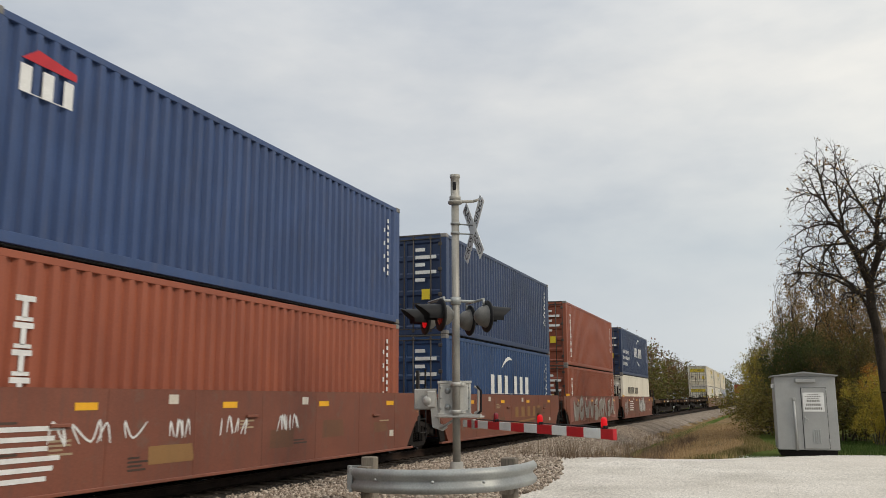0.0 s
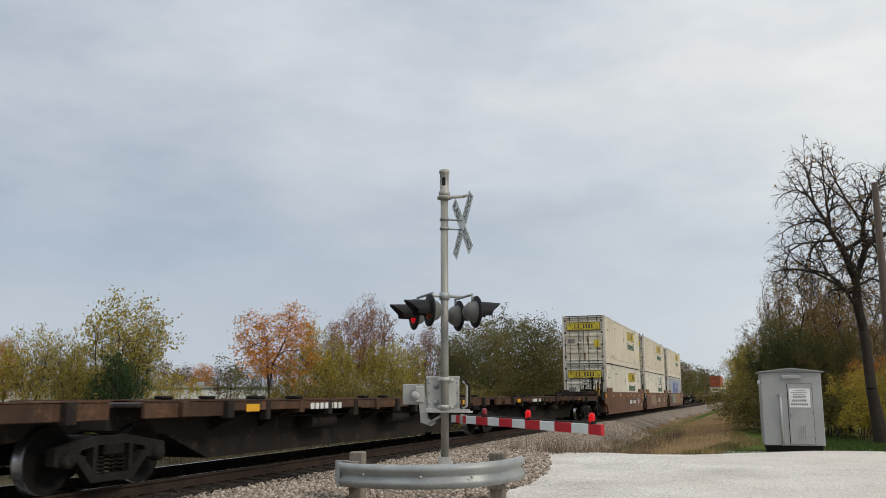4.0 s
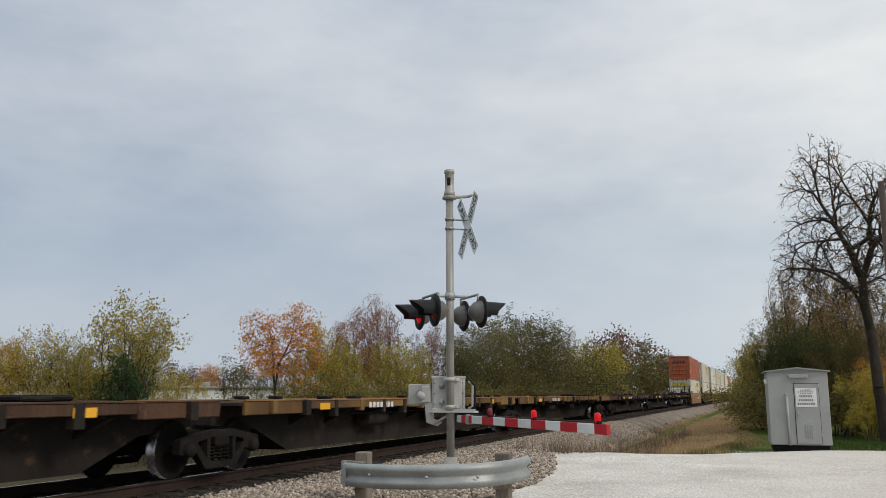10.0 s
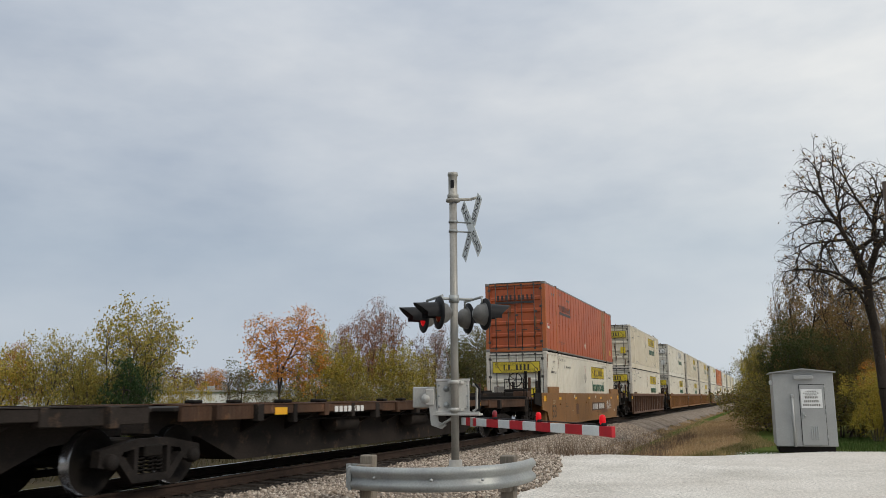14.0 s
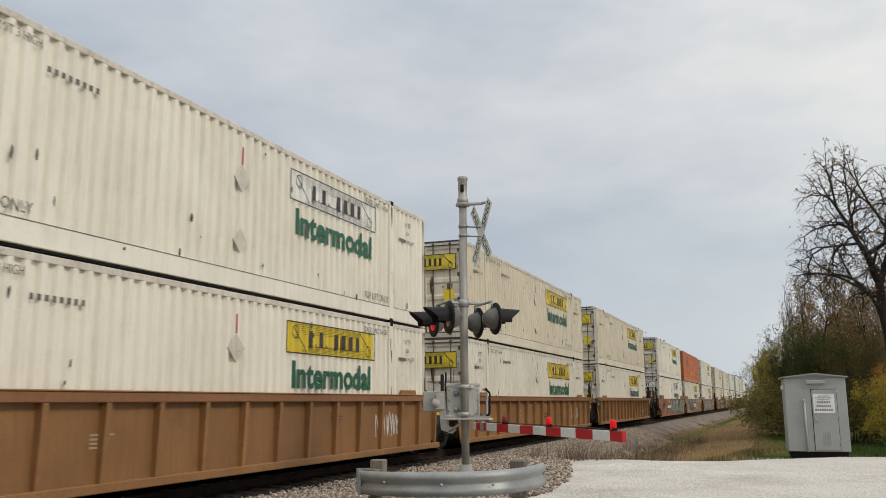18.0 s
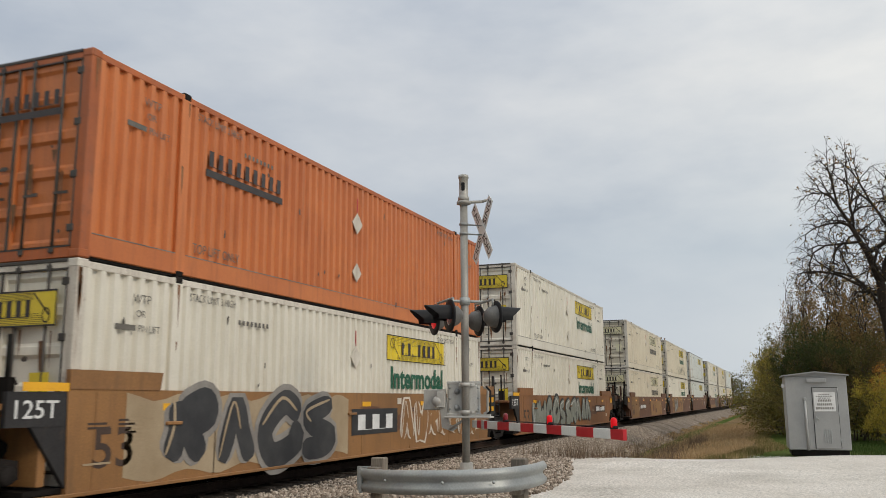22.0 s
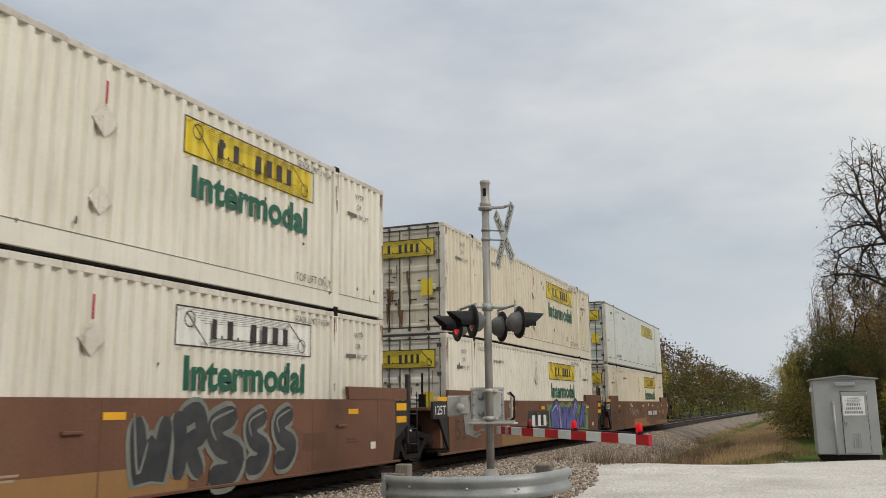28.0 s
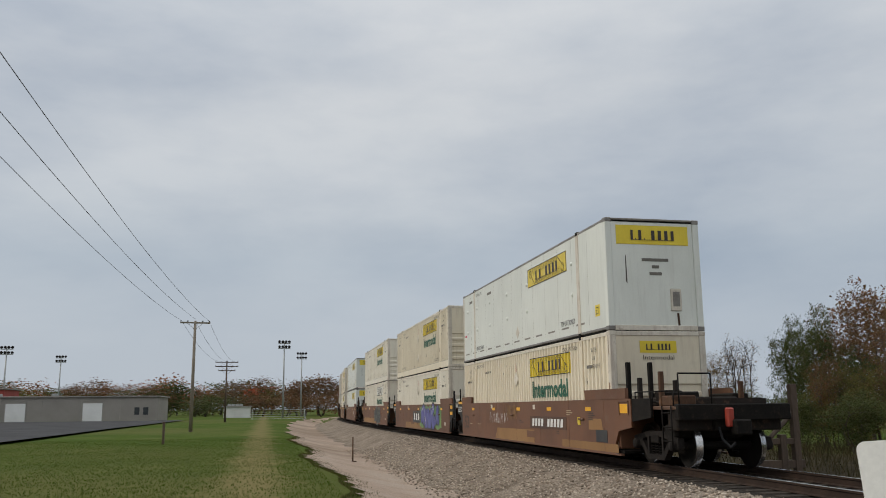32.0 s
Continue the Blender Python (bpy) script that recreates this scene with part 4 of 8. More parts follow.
def wheelset_meshes():
    s = Shape()
    for sgn in (1, -1):
        m = Matrix.Translation((sgn * 0.75, 0, 0)) @ Matrix.Rotation(radians(90 * sgn), 4, "Y")
        s.lathe([(0.0, 0.02), (0.09, 0.02), (0.10, -0.03), (0.16, -0.05), (0.34, -0.02), (0.39, 0.05), (WHEEL_R - 0.004, 0.055)], 28, m)
        s.lathe([(WHEEL_R + 0.028, -0.075), (0.38, -0.08), (0.16, -0.06), (0.08, -0.06)], 28, m)
    s.tube((-0.95, 0, 0), (0.95, 0, 0), 0.085, n=12)
    treads = []
    for sgn in (1, -1):
        t = Shape()
        m = Matrix.Translation((sgn * 0.75, 0, 0)) @ Matrix.Rotation(radians(90 * sgn), 4, "Y")
        t.lathe([(WHEEL_R - 0.012, 0.062), (WHEEL_R, 0.05), (WHEEL_R + 0.002, -0.045), (WHEEL_R + 0.028, -0.06), (WHEEL_R + 0.028, -0.076)], 32, m)
        treads.append(t.mesh("tread", M["tread"]))
    return s.mesh("wheelset", M["grime"]), treads


WHEELSET, TREADS = wheelset_meshes()


def truck_meshes():
    frames = []
    for sgn in (1, -1):
        s = Shape()
        top = [(-1.12, 0.40), (-1.10, 0.62), (-0.86, 0.66), (-0.62, 0.60), (-0.34, 0.72), (0.34, 0.72), (0.62, 0.60), (0.86, 0.66), (1.10, 0.62), (1.12, 0.40)]
        low = [(0.95, 0.36), (0.70, 0.40), (0.38, 0.16), (-0.38, 0.16), (-0.70, 0.40), (-0.95, 0.36)]
        # two windows either side of the springs are left open
        x0, x1 = sorted((sgn * 0.96, sgn * 1.10))
        s.prism([(-1.12, 0.40), (-1.10, 0.62), (-0.86, 0.66), (-0.62, 0.60), (-0.72, 0.42), (-0.95, 0.36)], x0, x1)
        s.prism([(1.12, 0.40), (0.95, 0.36), (0.72, 0.42), (0.62, 0.60), (0.86, 0.66), (1.10, 0.62)], x0, x1)
        s.prism([(-0.86, 0.66), (-0.34, 0.75), (0.34, 0.75), (0.86, 0.66), (0.62, 0.58), (0.30, 0.63), (-0.30, 0.63), (-0.62, 0.58)], x0, x1)
        s.prism([(-0.78, 0.50), (-0.62, 0.52), (-0.34, 0.24), (0.34, 0.24), (0.62, 0.52), (0.78, 0.50), (0.42, 0.13), (-0.42, 0.13)], x0, x1)
        for y in (-0.40, 0.32):
            s.box(x0, x1, y, y + 0.08, 0.2, 0.66)
        for y in (-0.915, 0.915):
            s.lathe([(0.0, 0.13), (0.10, 0.13), (0.115, 0.10), (0.125, 0.0)], 14, Matrix.Translation((sgn * 1.06, y, WHEEL_R)) @ Matrix.Rotation(radians(90 * sgn), 4, "Y"))
        frames.append(s.mesh("side_frame", M["truck"]))
    sp = Shape()
    for sgn in (1, -1):
        for y in (-0.2, 0.0, 0.2):
            pts = [(sgn * 1.02 + 0.075 * math.cos(k * 1.05), y + 0.075 * math.sin(k * 1.05), 0.25 + 0.22 * k / 24) for k in range(25)]
            sp.path(pts, 0.018, 4)
    bol = Shape().bevel_box(-1.12, 1.12, -0.2, 0.2, 0.48, 0.66, 0.02).bevel_box(-0.45, 0.45, -0.42, 0.42, 0.5, 0.74, 0.03)
    return frames, sp.mesh("spring", M["grime"]), bol.mesh("bolster", M["grime"])


FRAMES, SPRING, BOLSTER = truck_meshes()


def truck(car, y):
    b = part("truck", BOLSTER, None, car, at=Matrix.Translation((0, y, 0)))
    for f in FRAMES:
        part("side_frame", f, None, b)
    tagged(part("spring_nest", SPRING, None, b), kind="stuff")
    for dy in (-0.915, 0.915):
        w = part("wheelset", WHEELSET, None, car, at=Matrix.Translation((0, y + dy, WHEEL_R)))
        for tm in TREADS:
            part("tread", tm, None, w)


def rung_ladder(parent, x, y, z0, z1, w=0.42, along="y", n=4, material="sillbrown"):
    s = Shape()
    a = Vector((0, w, 0)) if along == "y" else Vector((w, 0, 0))
    p = Vector((x, y, z0))
    for q in (p, p + a):
        s.tube(q, q + Vector((0, 0, z1 - z0)), 0.016, n=6)
    for i in range(n):
        z = Vector((0, 0, (i + 0.5) * (z1 - z0) / n))
        s.tube(p + z, p + a + z, 0.013, n=6)
    return part("ladder", s, material, parent)


def well_unit(L, front, rear, paint, label, ribbed=False, name="well_car"):
    """One unit of a well car. front and rear: 'joint' shares a truck with the next unit, 'end' has its own truck, platform and coupler."""
    c = thing(name, label, "rail car", "train of well cars")
    ov = 0.9
    xo, xi = 1.385, 1.318
    for sgn in (1, -1):
        x0, x1 = sorted((sgn * xi, sgn * xo))
        bot, top = 0.17, 1.475
        ya, yb = -0.75, L + 0.75
        if ribbed:
            s = Shape().prism([(ya + 0.1, bot + 0.1), (yb - 0.1, bot + 0.1), (yb, 0.62), (yb + 0.25, top), (ya - 0.25, top), (ya, 0.62)], *sorted((sgn * (xi - 0.0), sgn * (xi + 0.02))))
            side = part("side_sill", s, paint, c)
            part("top_chord", Shape().bevel_box(*sorted((sgn * xi, sgn * 1.475)), ya - 0.3, yb + 0.3, top - 0.14, top, 0.012), {"silldark": "sillbrown", "silltan": "sillorange"}[paint], side)
            part("top_cap", Shape().bevel_box(*sorted((sgn * xi, sgn * 1.49)), ya - 0.32, yb + 0.32, top, top + 0.022, 0.006), "patch", side)
            part("bottom_chord", Shape().bevel_box(*sorted((sgn * xi, sgn * 1.44)), ya + 0.1, yb - 0.1, bot, bot + 0.13, 0.012), paint, side)
            n = 17
            for i in range(n):
                y = ya + 0.35 + i * (yb - ya - 0.7) / (n - 1)
                part("rib", Shape().prism([((xi + 0.01) * sgn, bot + 0.13), (1.42 * sgn, bot + 0.13), (1.465 * sgn, top - 0.14), ((xi + 0.01) * sgn, top - 0.14)], y - 0.045, y + 0.045, 1), paint, side)
        else:
            if L < 14:
                ends = [(-0.10, bot), (-0.55, 0.72), (-0.75, 0.8), (-0.75, top)], [(L + 0.3, bot), (L + 0.85, 0.75), (L + 1.0, 0.8), (L + 1.0, top)]
            else:
                ends = ([(-0.02, bot), (-0.10, top)] if front == "joint" else [(0.0, bot), (-0.42, 0.72), (-1.25, 0.82), (-1.25, top)],
                        [(L + 0.32, bot), (L + 0.46, 0.8), (L + 0.42, top)] if rear == "joint" else [(L + 0.1, bot), (L + 0.5, 0.72), (L + 1.25, 0.82), (L + 1.25, top)])
            s = Shape().prism(ends[0][::-1] + ends[1], x0, x1)
            side = part("side_sill", s, paint, c)
            part("bottom_flange", Shape().bevel_box(x0, *([x1 + 0.03] if sgn > 0 else [x1]), ya + 0.1, yb - 0.1, bot - 0.03, bot + 0.02, 0.008), paint, side)
        # raised ends of the side, folded over the load's lift posts
        e = 1.62 if L > 14 else 1.3
        for y0, y1, sl in ((-0.08 if not ribbed else -1.0, e, 1), (L - e, L + 1.0, -1)):
            tip = y1 if sl > 0 else y0
            base = y0 if sl > 0 else y1
            if L > 14:
                if ribbed:
                    part("raised_side", Shape().bevel_box(*sorted((sgn * (xi + 0.0), sgn * (xo - 0.01))), min(tip, tip - sl * 0.9), max(tip, tip - sl * 0.9), top, top + 0.13, 0.02), paint, c)
                else:
                    part("raised_side", Shape().prism([(base, top), (tip, top), (tip + sl * 0.05, top + 0.25), (base, top + 0.25)], *sorted((sgn * xi, sgn * (xo + 0.012)))), paint, c)
        for i in range(0 if ribbed else 5 if L > 14 else 4):
            y = 1.9 + i * 3.2
            part("reflector", Shape().box(*sorted((sgn * xo, sgn * (xo + 0.006))), y - 0.2, y + 0.2, 1.19, 1.29), "reflect", c)
    if not ribbed:
        for i in range(7):
            y = 0.4 + i * (L - 0.8) / 6
            part("weld_seam", Shape().box(xo, xo + 0.004, y - 0.012, y + 0.012, 0.2, 1.46), paint, c)
        for y, z in ((L * 0.12, 0.98), (L * 0.47, 1.02), (L * 0.88, 0.95)):
            part("bracket", Shape().bevel_box(xo, xo + 0.05, y - 0.17, y + 0.17, z, z + 0.05, 0.01), paint, c)
        for y, z in ((L * 0.3, 1.33), (L * 0.62, 1.30), (L - 0.6, 0.55)):
            part("data_plate", Shape().box(xo, xo + 0.005, y - 0.11, y + 0.11, z - 0.07, z + 0.07), "frame", c)
    part("well_floor", Shape().box(-1.3, 1.3, -0.6, L + 0.6, 0.20, 0.262).box(-1.3, 1.3, 2, 3, 0.14, 0.2).box(-1.3, 1.3, L - 3, L - 2, 0.14, 0.2), "grime", c)
    for at_front, kind in ((True, front), (False, rear)):
        d = -1 if at_front else 1
        y0 = 0.0 if at_front else L

        def Y(a, b):
            return sorted((y0 + d * a, y0 + d * b))
        part("end_bulkhead", Shape().bevel_box(-1.31, 1.31, *Y(0.30, 0.42), 0.3, 1.3, 0.01), paint, c)
        reach = 1.35 if kind == "joint" else 3.35
        part("centre_sill", Shape().bevel_box(-0.42, 0.42, *Y(0.4, reach), 0.78, 1.25, 0.02), "grime", c)
        part("end_platform", Shape().bevel_box(-1.30, 1.30, *Y(0.42, reach - (0.25 if kind == "joint" else 0.0)), 1.22, 1.30, 0.01), paint if kind == "joint" else "silldark", c)
        for x in (1, -1):
            near = sorted((x * 1.30, x * 1.372))
            if kind == "joint" and at_front and L > 14:
                p = part("end_side_plate", Shape().prism([(-0.03, 1.44), (-0.03, 1.02), (-1.0, 1.02), (-1.0, 1.44)], *near), "slate", c, "dark grey stencilled end plate")
                part("gusset", Shape().prism([(-0.03, 1.02), (-0.02, 0.25), (-0.62, 1.02)], *sorted((x * 1.30, x * 1.366))), "slate", p)
            elif kind == "joint":
                p = part("end_side_plate", Shape().prism([(y0 + d * 0.40, 1.46), (y0 + d * 1.12, 1.46), (y0 + d * 1.12, 0.92), (y0 + d * 0.46, 0.62)], *near), "slate" if L > 14 else paint, c)
                part("gusset", Shape().prism([(y0 + d * 0.45, 0.66), (y0 + d * 0.95, 0.86), (y0 + d * 0.66, 0.22), (y0 + d * 0.30, 0.22)], *sorted((x * 1.30, x * 1.362))), "grime", p)
            else:
                part("end_side_plate", Shape().prism([(y0 + d * 1.2, 1.475), (y0 + d * (reach - 1.1), 1.475), (y0 + d * (reach - 1.1), 1.05), (y0 + d * 1.25, 0.95)], *sorted((x * 1.30, x * 1.36))), "grime", c)
        if L > 14 and at_front and kind == "joint":
            text("stencil", "125T", 0.22, "decal", c, on_side(-0.88 if kind == "joint" else -2.0, 1.12, 1.376), 0.66, 0.008)
        if L > 14 and at_front:
            text("stencil", "53", 0.52, "brownink", c, on_side(0.38 if not ribbed else 0.95, 0.46, xo + 0.004 if not ribbed else xi + 0.026), 0.74, 0.012)
        if kind == "joint" and at_front:
            part("reflector", Shape().box(1.38, 1.386, -0.8, -0.08, 1.448, 1.555), "reflect", c)
        elif kind == "joint":
            part("reflector", Shape().box(1.376, 1.38, *Y(0.52, 1.02), 1.24, 1.40), "reflect", c)
            part("reflector", Shape().box(1.376, 1.38, *Y(0.52, 1.02), 0.98, 1.12), "reflect", c)
        else:
            part("reflector", Shape().box(xo, xo + 0.005, *Y(0.62, 1.08), 1.14, 1.36), "reflect", c)
            part("reflector_frame", Shape().box(xo, xo + 0.02, *Y(0.56, 0.6), 1.1, 1.42).box(xo, xo + 0.02, *Y(1.1, 1.14), 1.1, 1.42).box(xo, xo + 0.02, *Y(0.56, 1.14), 1.40, 1.43), paint, c)
        if kind == "joint":
            if at_front:
                truck(c, -1.62)
            if not at_front:
                rung_ladder(c, 1.36, y0 + 1.2, 0.32, 1.66, n=4, material="slate")
                part("post", Shape().bevel_box(1.28, 1.36, y0 + 1.14, y0 + 1.22, 0.5, 2.05, 0.01), "slate", c)
            s = Shape()
            for x in (-0.9, 0.9):
                s.tube((x, y0 + d * 0.6, 1.3), (x, y0 + d * 0.6, 2.15), 0.03, n=8)
                s.box(x - 0.08, x + 0.08, y0 + d * 0.6 - 0.05, y0 + d * 0.6 + 0.05, 1.3, 1.62)
            part("load_guide", s, "grime", c)
        else:
            truck(c, y0 + d * 1.85)
            part("end_sill", Shape().bevel_box(-1.30, 1.30, *Y(3.25, 3.45), 1.0, 1.34, 0.02), "grime", c)
            s = Shape().tube((0, y0 + d * 3.3, 0.86), (0, y0 + d * 3.62, 0.86), 0.11, n=10).bevel_box(-0.17, 0.20, *Y(3.55, 3.78), 0.70, 1.02, 0.03)
            part("coupler", s, "grime", c)
            s = Shape()
            s.path([(0.35, y0 + d * 3.35, 0.85), (0.36, y0 + d * 3.5, 0.6), (0.3, y0 + d * 3.7, 0.45), (0.22, y0 + d * 3.75, 0.55)], 0.03)
            part("air_hose", s, "blackpaint", c)
            s = Shape()
            for x in (0.45, 1.2):
                s.tube((x, y0 + d * 3.3, 1.3), (x, y0 + d * 3.3, 1.98), 0.018, n=6)
            for z in (1.98,):
                s.tube((0.45, y0 + d * 3.3, z), (1.2, y0 + d * 3.3, z), 0.018, n=6)
            s.tube((1.28, y0 + d * 1.3, 1.62), (1.28, y0 + d * 3.2, 1.62), 0.016, n=6)
            for a in (1.3, 2.2, 3.2):
                s.tube((1.28, y0 + d * a, 1.3), (1.28, y0 + d * a, 1.62), 0.014, n=6)
            part("handrail", s, "grime", c)
            rung_ladder(c, 1.33, y0 + d * 2.95 - 0.2, 0.42, 1.3, n=3, material="grime")
            part("deck_hump", Shape().bevel_box(-0.7, 0.7, *Y(0.8, 2.4), 1.3, 1.5, 0.04), "deckdark", c)
            part("valve_box", Shape().bevel_box(-1.15, -0.75, *Y(1.0, 2.1), 1.3, 1.58, 0.03), "grime", c)
            part("cross_beam", Shape().box(-1.2, 1.2, *Y(2.5, 2.7), 1.3, 1.46), "deckdark", c)
            part("air_reservoir", Shape().tube((0.35, y0 + d * 0.62, 1.50), (0.35, y0 + d * 1.6, 1.50), 0.17, n=14), "grime", c)
            part("valve_box", Shape().bevel_box(0.1, 0.95, *Y(1.65, 2.15), 1.3, 1.62, 0.03), "grime", c)
            part("draft_beam", Shape().bevel_box(-1.22, 1.22, *Y(2.75, 3.2), 0.78, 1.24, 0.03), "deckdark", c)
            for k, (px, py, pz) in enumerate(((1.22, 1.45, 1.95), (1.22, 2.55, 2.05), (0.2, 1.2, 1.9), (-0.9, 2.2, 1.85))):
                part("stanchion", Shape().bevel_box(px - 0.05, px + 0.05, y0 + d * py - 0.05, y0 + d * py + 0.05, 1.28, pz, 0.01), "deckbrown" if k % 2 else "deckdark", c)
            part("brake_pipe", Shape().path([(1.18, y0 + d * 1.0, 1.34), (1.2, y0 + d * 1.8, 1.42), (1.2, y0 + d * 2.6, 1.36), (0.9, y0 + d * 3.2, 1.1)], 0.022), "deckdark", c)
            part("step_box", Shape().bevel_box(0.75, 1.3, *Y(2.7, 3.2), 1.3, 1.52, 0.02), "deckbrown", c)
            part("brake_cylinder", Shape().bevel_box(-0.5, 1.1, *Y(2.3, 2.9), 0.62, 0.9, 0.05), "grime", c)
            s = Shape()
            for x in (1.12, 0.55):
                s.bevel_box(x - 0.05, x + 0.05, *Y(0.55, 0.66), 1.3, 2.35, 0.01)
            part("load_guide", s, "grime", c)
            if at_front:
                m = Matrix.Translation((0.85, y0 + d * 3.22, 1.95)) @ Matrix.Rotation(radians(90), 4, "X")
                s = Shape()
                for k in range(16):
                    a, b = 2 * math.pi * k / 16, 2 * math.pi * (k + 1) / 16
                    s.tube(m @ Vector((0.26 * math.cos(a), 0.26 * math.sin(a), 0)), m @ Vector((0.26 * math.cos(b), 0.26 * math.sin(b), 0)), 0.018, n=5, caps=False)
                for k in range(5):
                    a = 2 * math.pi * k / 5
                    s.tube(m @ Vector((0, 0, 0)), m @ Vector((0.26 * math.cos(a), 0.26 * math.sin(a), 0)), 0.012, n=5, caps=False)
                part("brake_wheel", s, "grime", c)
    return c


def spine_unit(front, rear, deck, label):
    """One platform of an empty articulated flat car; y = 0 at its lead truck, the next truck 18.08 m on."""
    P = 18.08
    c = thing("flat_car", label, "rail car", "train of empty flat cars")
    y0 = -2.35 if front == "end" else 0.25
    y1 = P + 2.35 if rear == "end" else P - 0.25
    prof = [(y0, 0.80), (1.6, 0.70), (2.8, 0.24), (P - 2.8, 0.24), (P - 1.6, 0.70), (y1, 0.80), (y1, 1.14), (y0, 1.14)]
    part("centre_sill", Shape().prism(prof, -0.7, 0.7), "deckdark", c)
    part("deck", Shape().bevel_box(-1.25, 1.25, y0, y1, 1.13, 1.19, 0.01), "deckdark", c)
    spans = ((y0 + 0.1, 2.4), (2.4, P / 2 - 1.4), (P / 2 - 1.4, P / 2 + 1.4), (P / 2 + 1.4, P - 2.4), (P - 2.4, y1 - 0.1))
    for sgn in (1, -1):
        for k, (a, b) in enumerate(spans):
            xo = (1.30, 1.38, 1.33, 1.38, 1.30)[k]
            z0 = (0.97, 1.05, 1.02, 1.05, 0.97)[k]
            p = part("side_rail", Shape().bevel_box(*sorted((sgn * 1.22, sgn * xo)), a + 0.02, b - 0.02, z0, 1.215, 0.012), deck if k != 2 or deck != "deckdark" else "deckbrown", c)
            # ochre decks get a paler tan lip: the lit top edge as colour
            part("lip", Shape().box(*sorted((sgn * 1.0, sgn * (xo + 0.015))), a + 0.02, b - 0.02, 1.215, 1.235), "silltan" if deck == "deckyellow" else deck, p)
    for i in range(9):
        y = 2.9 + i * (P - 5.8) / 8
        part("cross_arm", Shape().prism([(-1.3, 1.0), (1.3, 1.0), (0.5, 0.62), (-0.5, 0.62)], y - 0.06, y + 0.06, 1), "deckdark", c)
    for y in (3.6, 5.0, P - 5.5, P - 4.1):
        for x in (0.9, -1.15):
            part("tie_down", Shape().bevel_box(x, x + 0.25, y, y + 0.3, 1.235, 1.30, 0.02), "grime", c)
    for k in range(14):
        y, hh = 1.2 + k * (P - 2.4) / 13, 0.06 + 0.05 * ((k * 7) % 3)
        part("stake_pocket", Shape().bevel_box(1.24, 1.40, y - 0.07, y + 0.07 + 0.05 * (k % 2), 1.04 - hh, 1.225, 0.01), "deckdark" if k % 3 else deck, c)
    for y in (P * 0.32, P * 0.55):
        part("air_reservoir", Shape().tube((0.95, y, 0.78), (0.95, y + 1.1, 0.78), 0.17, n=12), "deckdark", c)
        part("brake_pipe", Shape().tube((1.12, y - 2.0, 0.92), (1.12, y + 2.2, 0.9), 0.02, n=6), "grime", c)
    s = Shape().bevel_box(-0.35, 0.35, P - 3.6, P - 2.6, 1.235, 1.33, 0.03)
    part("hitch_base", s, "grime", c)
    for y in (2.9, P - 3.7):
        part("reflector", Shape().box(1.383, 1.388, y, y + 0.42, 1.03, 1.16), "reflect", c)
    s = Shape()
    for i in range(7):
        s.box(1.383, 1.387, 5.2 + i * 0.2, 5.34 + i * 0.2, 1.04, 1.16)
    tagged(part("code_bar", s, "decal", c), kind="stuff")
    if front == "end":
        truck(c, 0.0)
        part("coupler", Shape().tube((0, -2.3, 0.86), (0, -2.6, 0.86), 0.11, n=10).bevel_box(-0.17, 0.2, -2.72, -2.52, 0.7, 1.02, 0.03), "grime", c)
        s = Shape()
        for x in (1.2, 0.6):
            s.tube((x, -2.2, 1.2), (x, -2.2, 1.9), 0.016, n=6)
        s.tube((1.2, -2.2, 1.9), (0.6, -2.2, 1.9), 0.014, n=6)
        part("handrail", s, "grime", c)
    truck(c, P)
    if rear == "end":
        part("coupler", Shape().tube((0, P + 2.3, 0.86), (0, P + 2.6, 0.86), 0.11, n=10).bevel_box(-0.17, 0.2, P + 2.52, P + 2.72, 0.7, 1.02, 0.03), "grime", c)
    return c


def stroke(shape, pts, width, x, steps=5):
    """One curved brush stroke through pts, thick in its middle."""
    line = []
    for i in range(len(pts) - 1):
        p0, p1, p2, p3 = (Vector(pts[max(0, min(len(pts) - 1, i + k))]) for k in (-1, 0, 1, 2))
        for k in range(steps):
            t = k / steps
            line.append(0.5 * ((2 * p1) + (p2 - p0) * t + (2 * p0 - 5 * p1 + 4 * p2 - p3) * t * t + (3 * p1 - p0 - 3 * p2 + p3) * t ** 3))
    line.append(Vector(pts[-1]))
    n, one, two = len(line), [], []
    for i, p in enumerate(line):
        d = (line[min(i + 1, n - 1)] - line[max(i - 1, 0)]).normalized()
        w = width * min(1.0, 0.45 + 0.55 * math.sqrt(min(i, n - 1 - i) / 2.0))
        rise = x + 0.00012 * i
        one.append((rise, p.x + d.y * w, p.y - d.x * w))
        two.append((rise, p.x - d.y * w, p.y + d.x * w))
    shape.sheet([one, two])


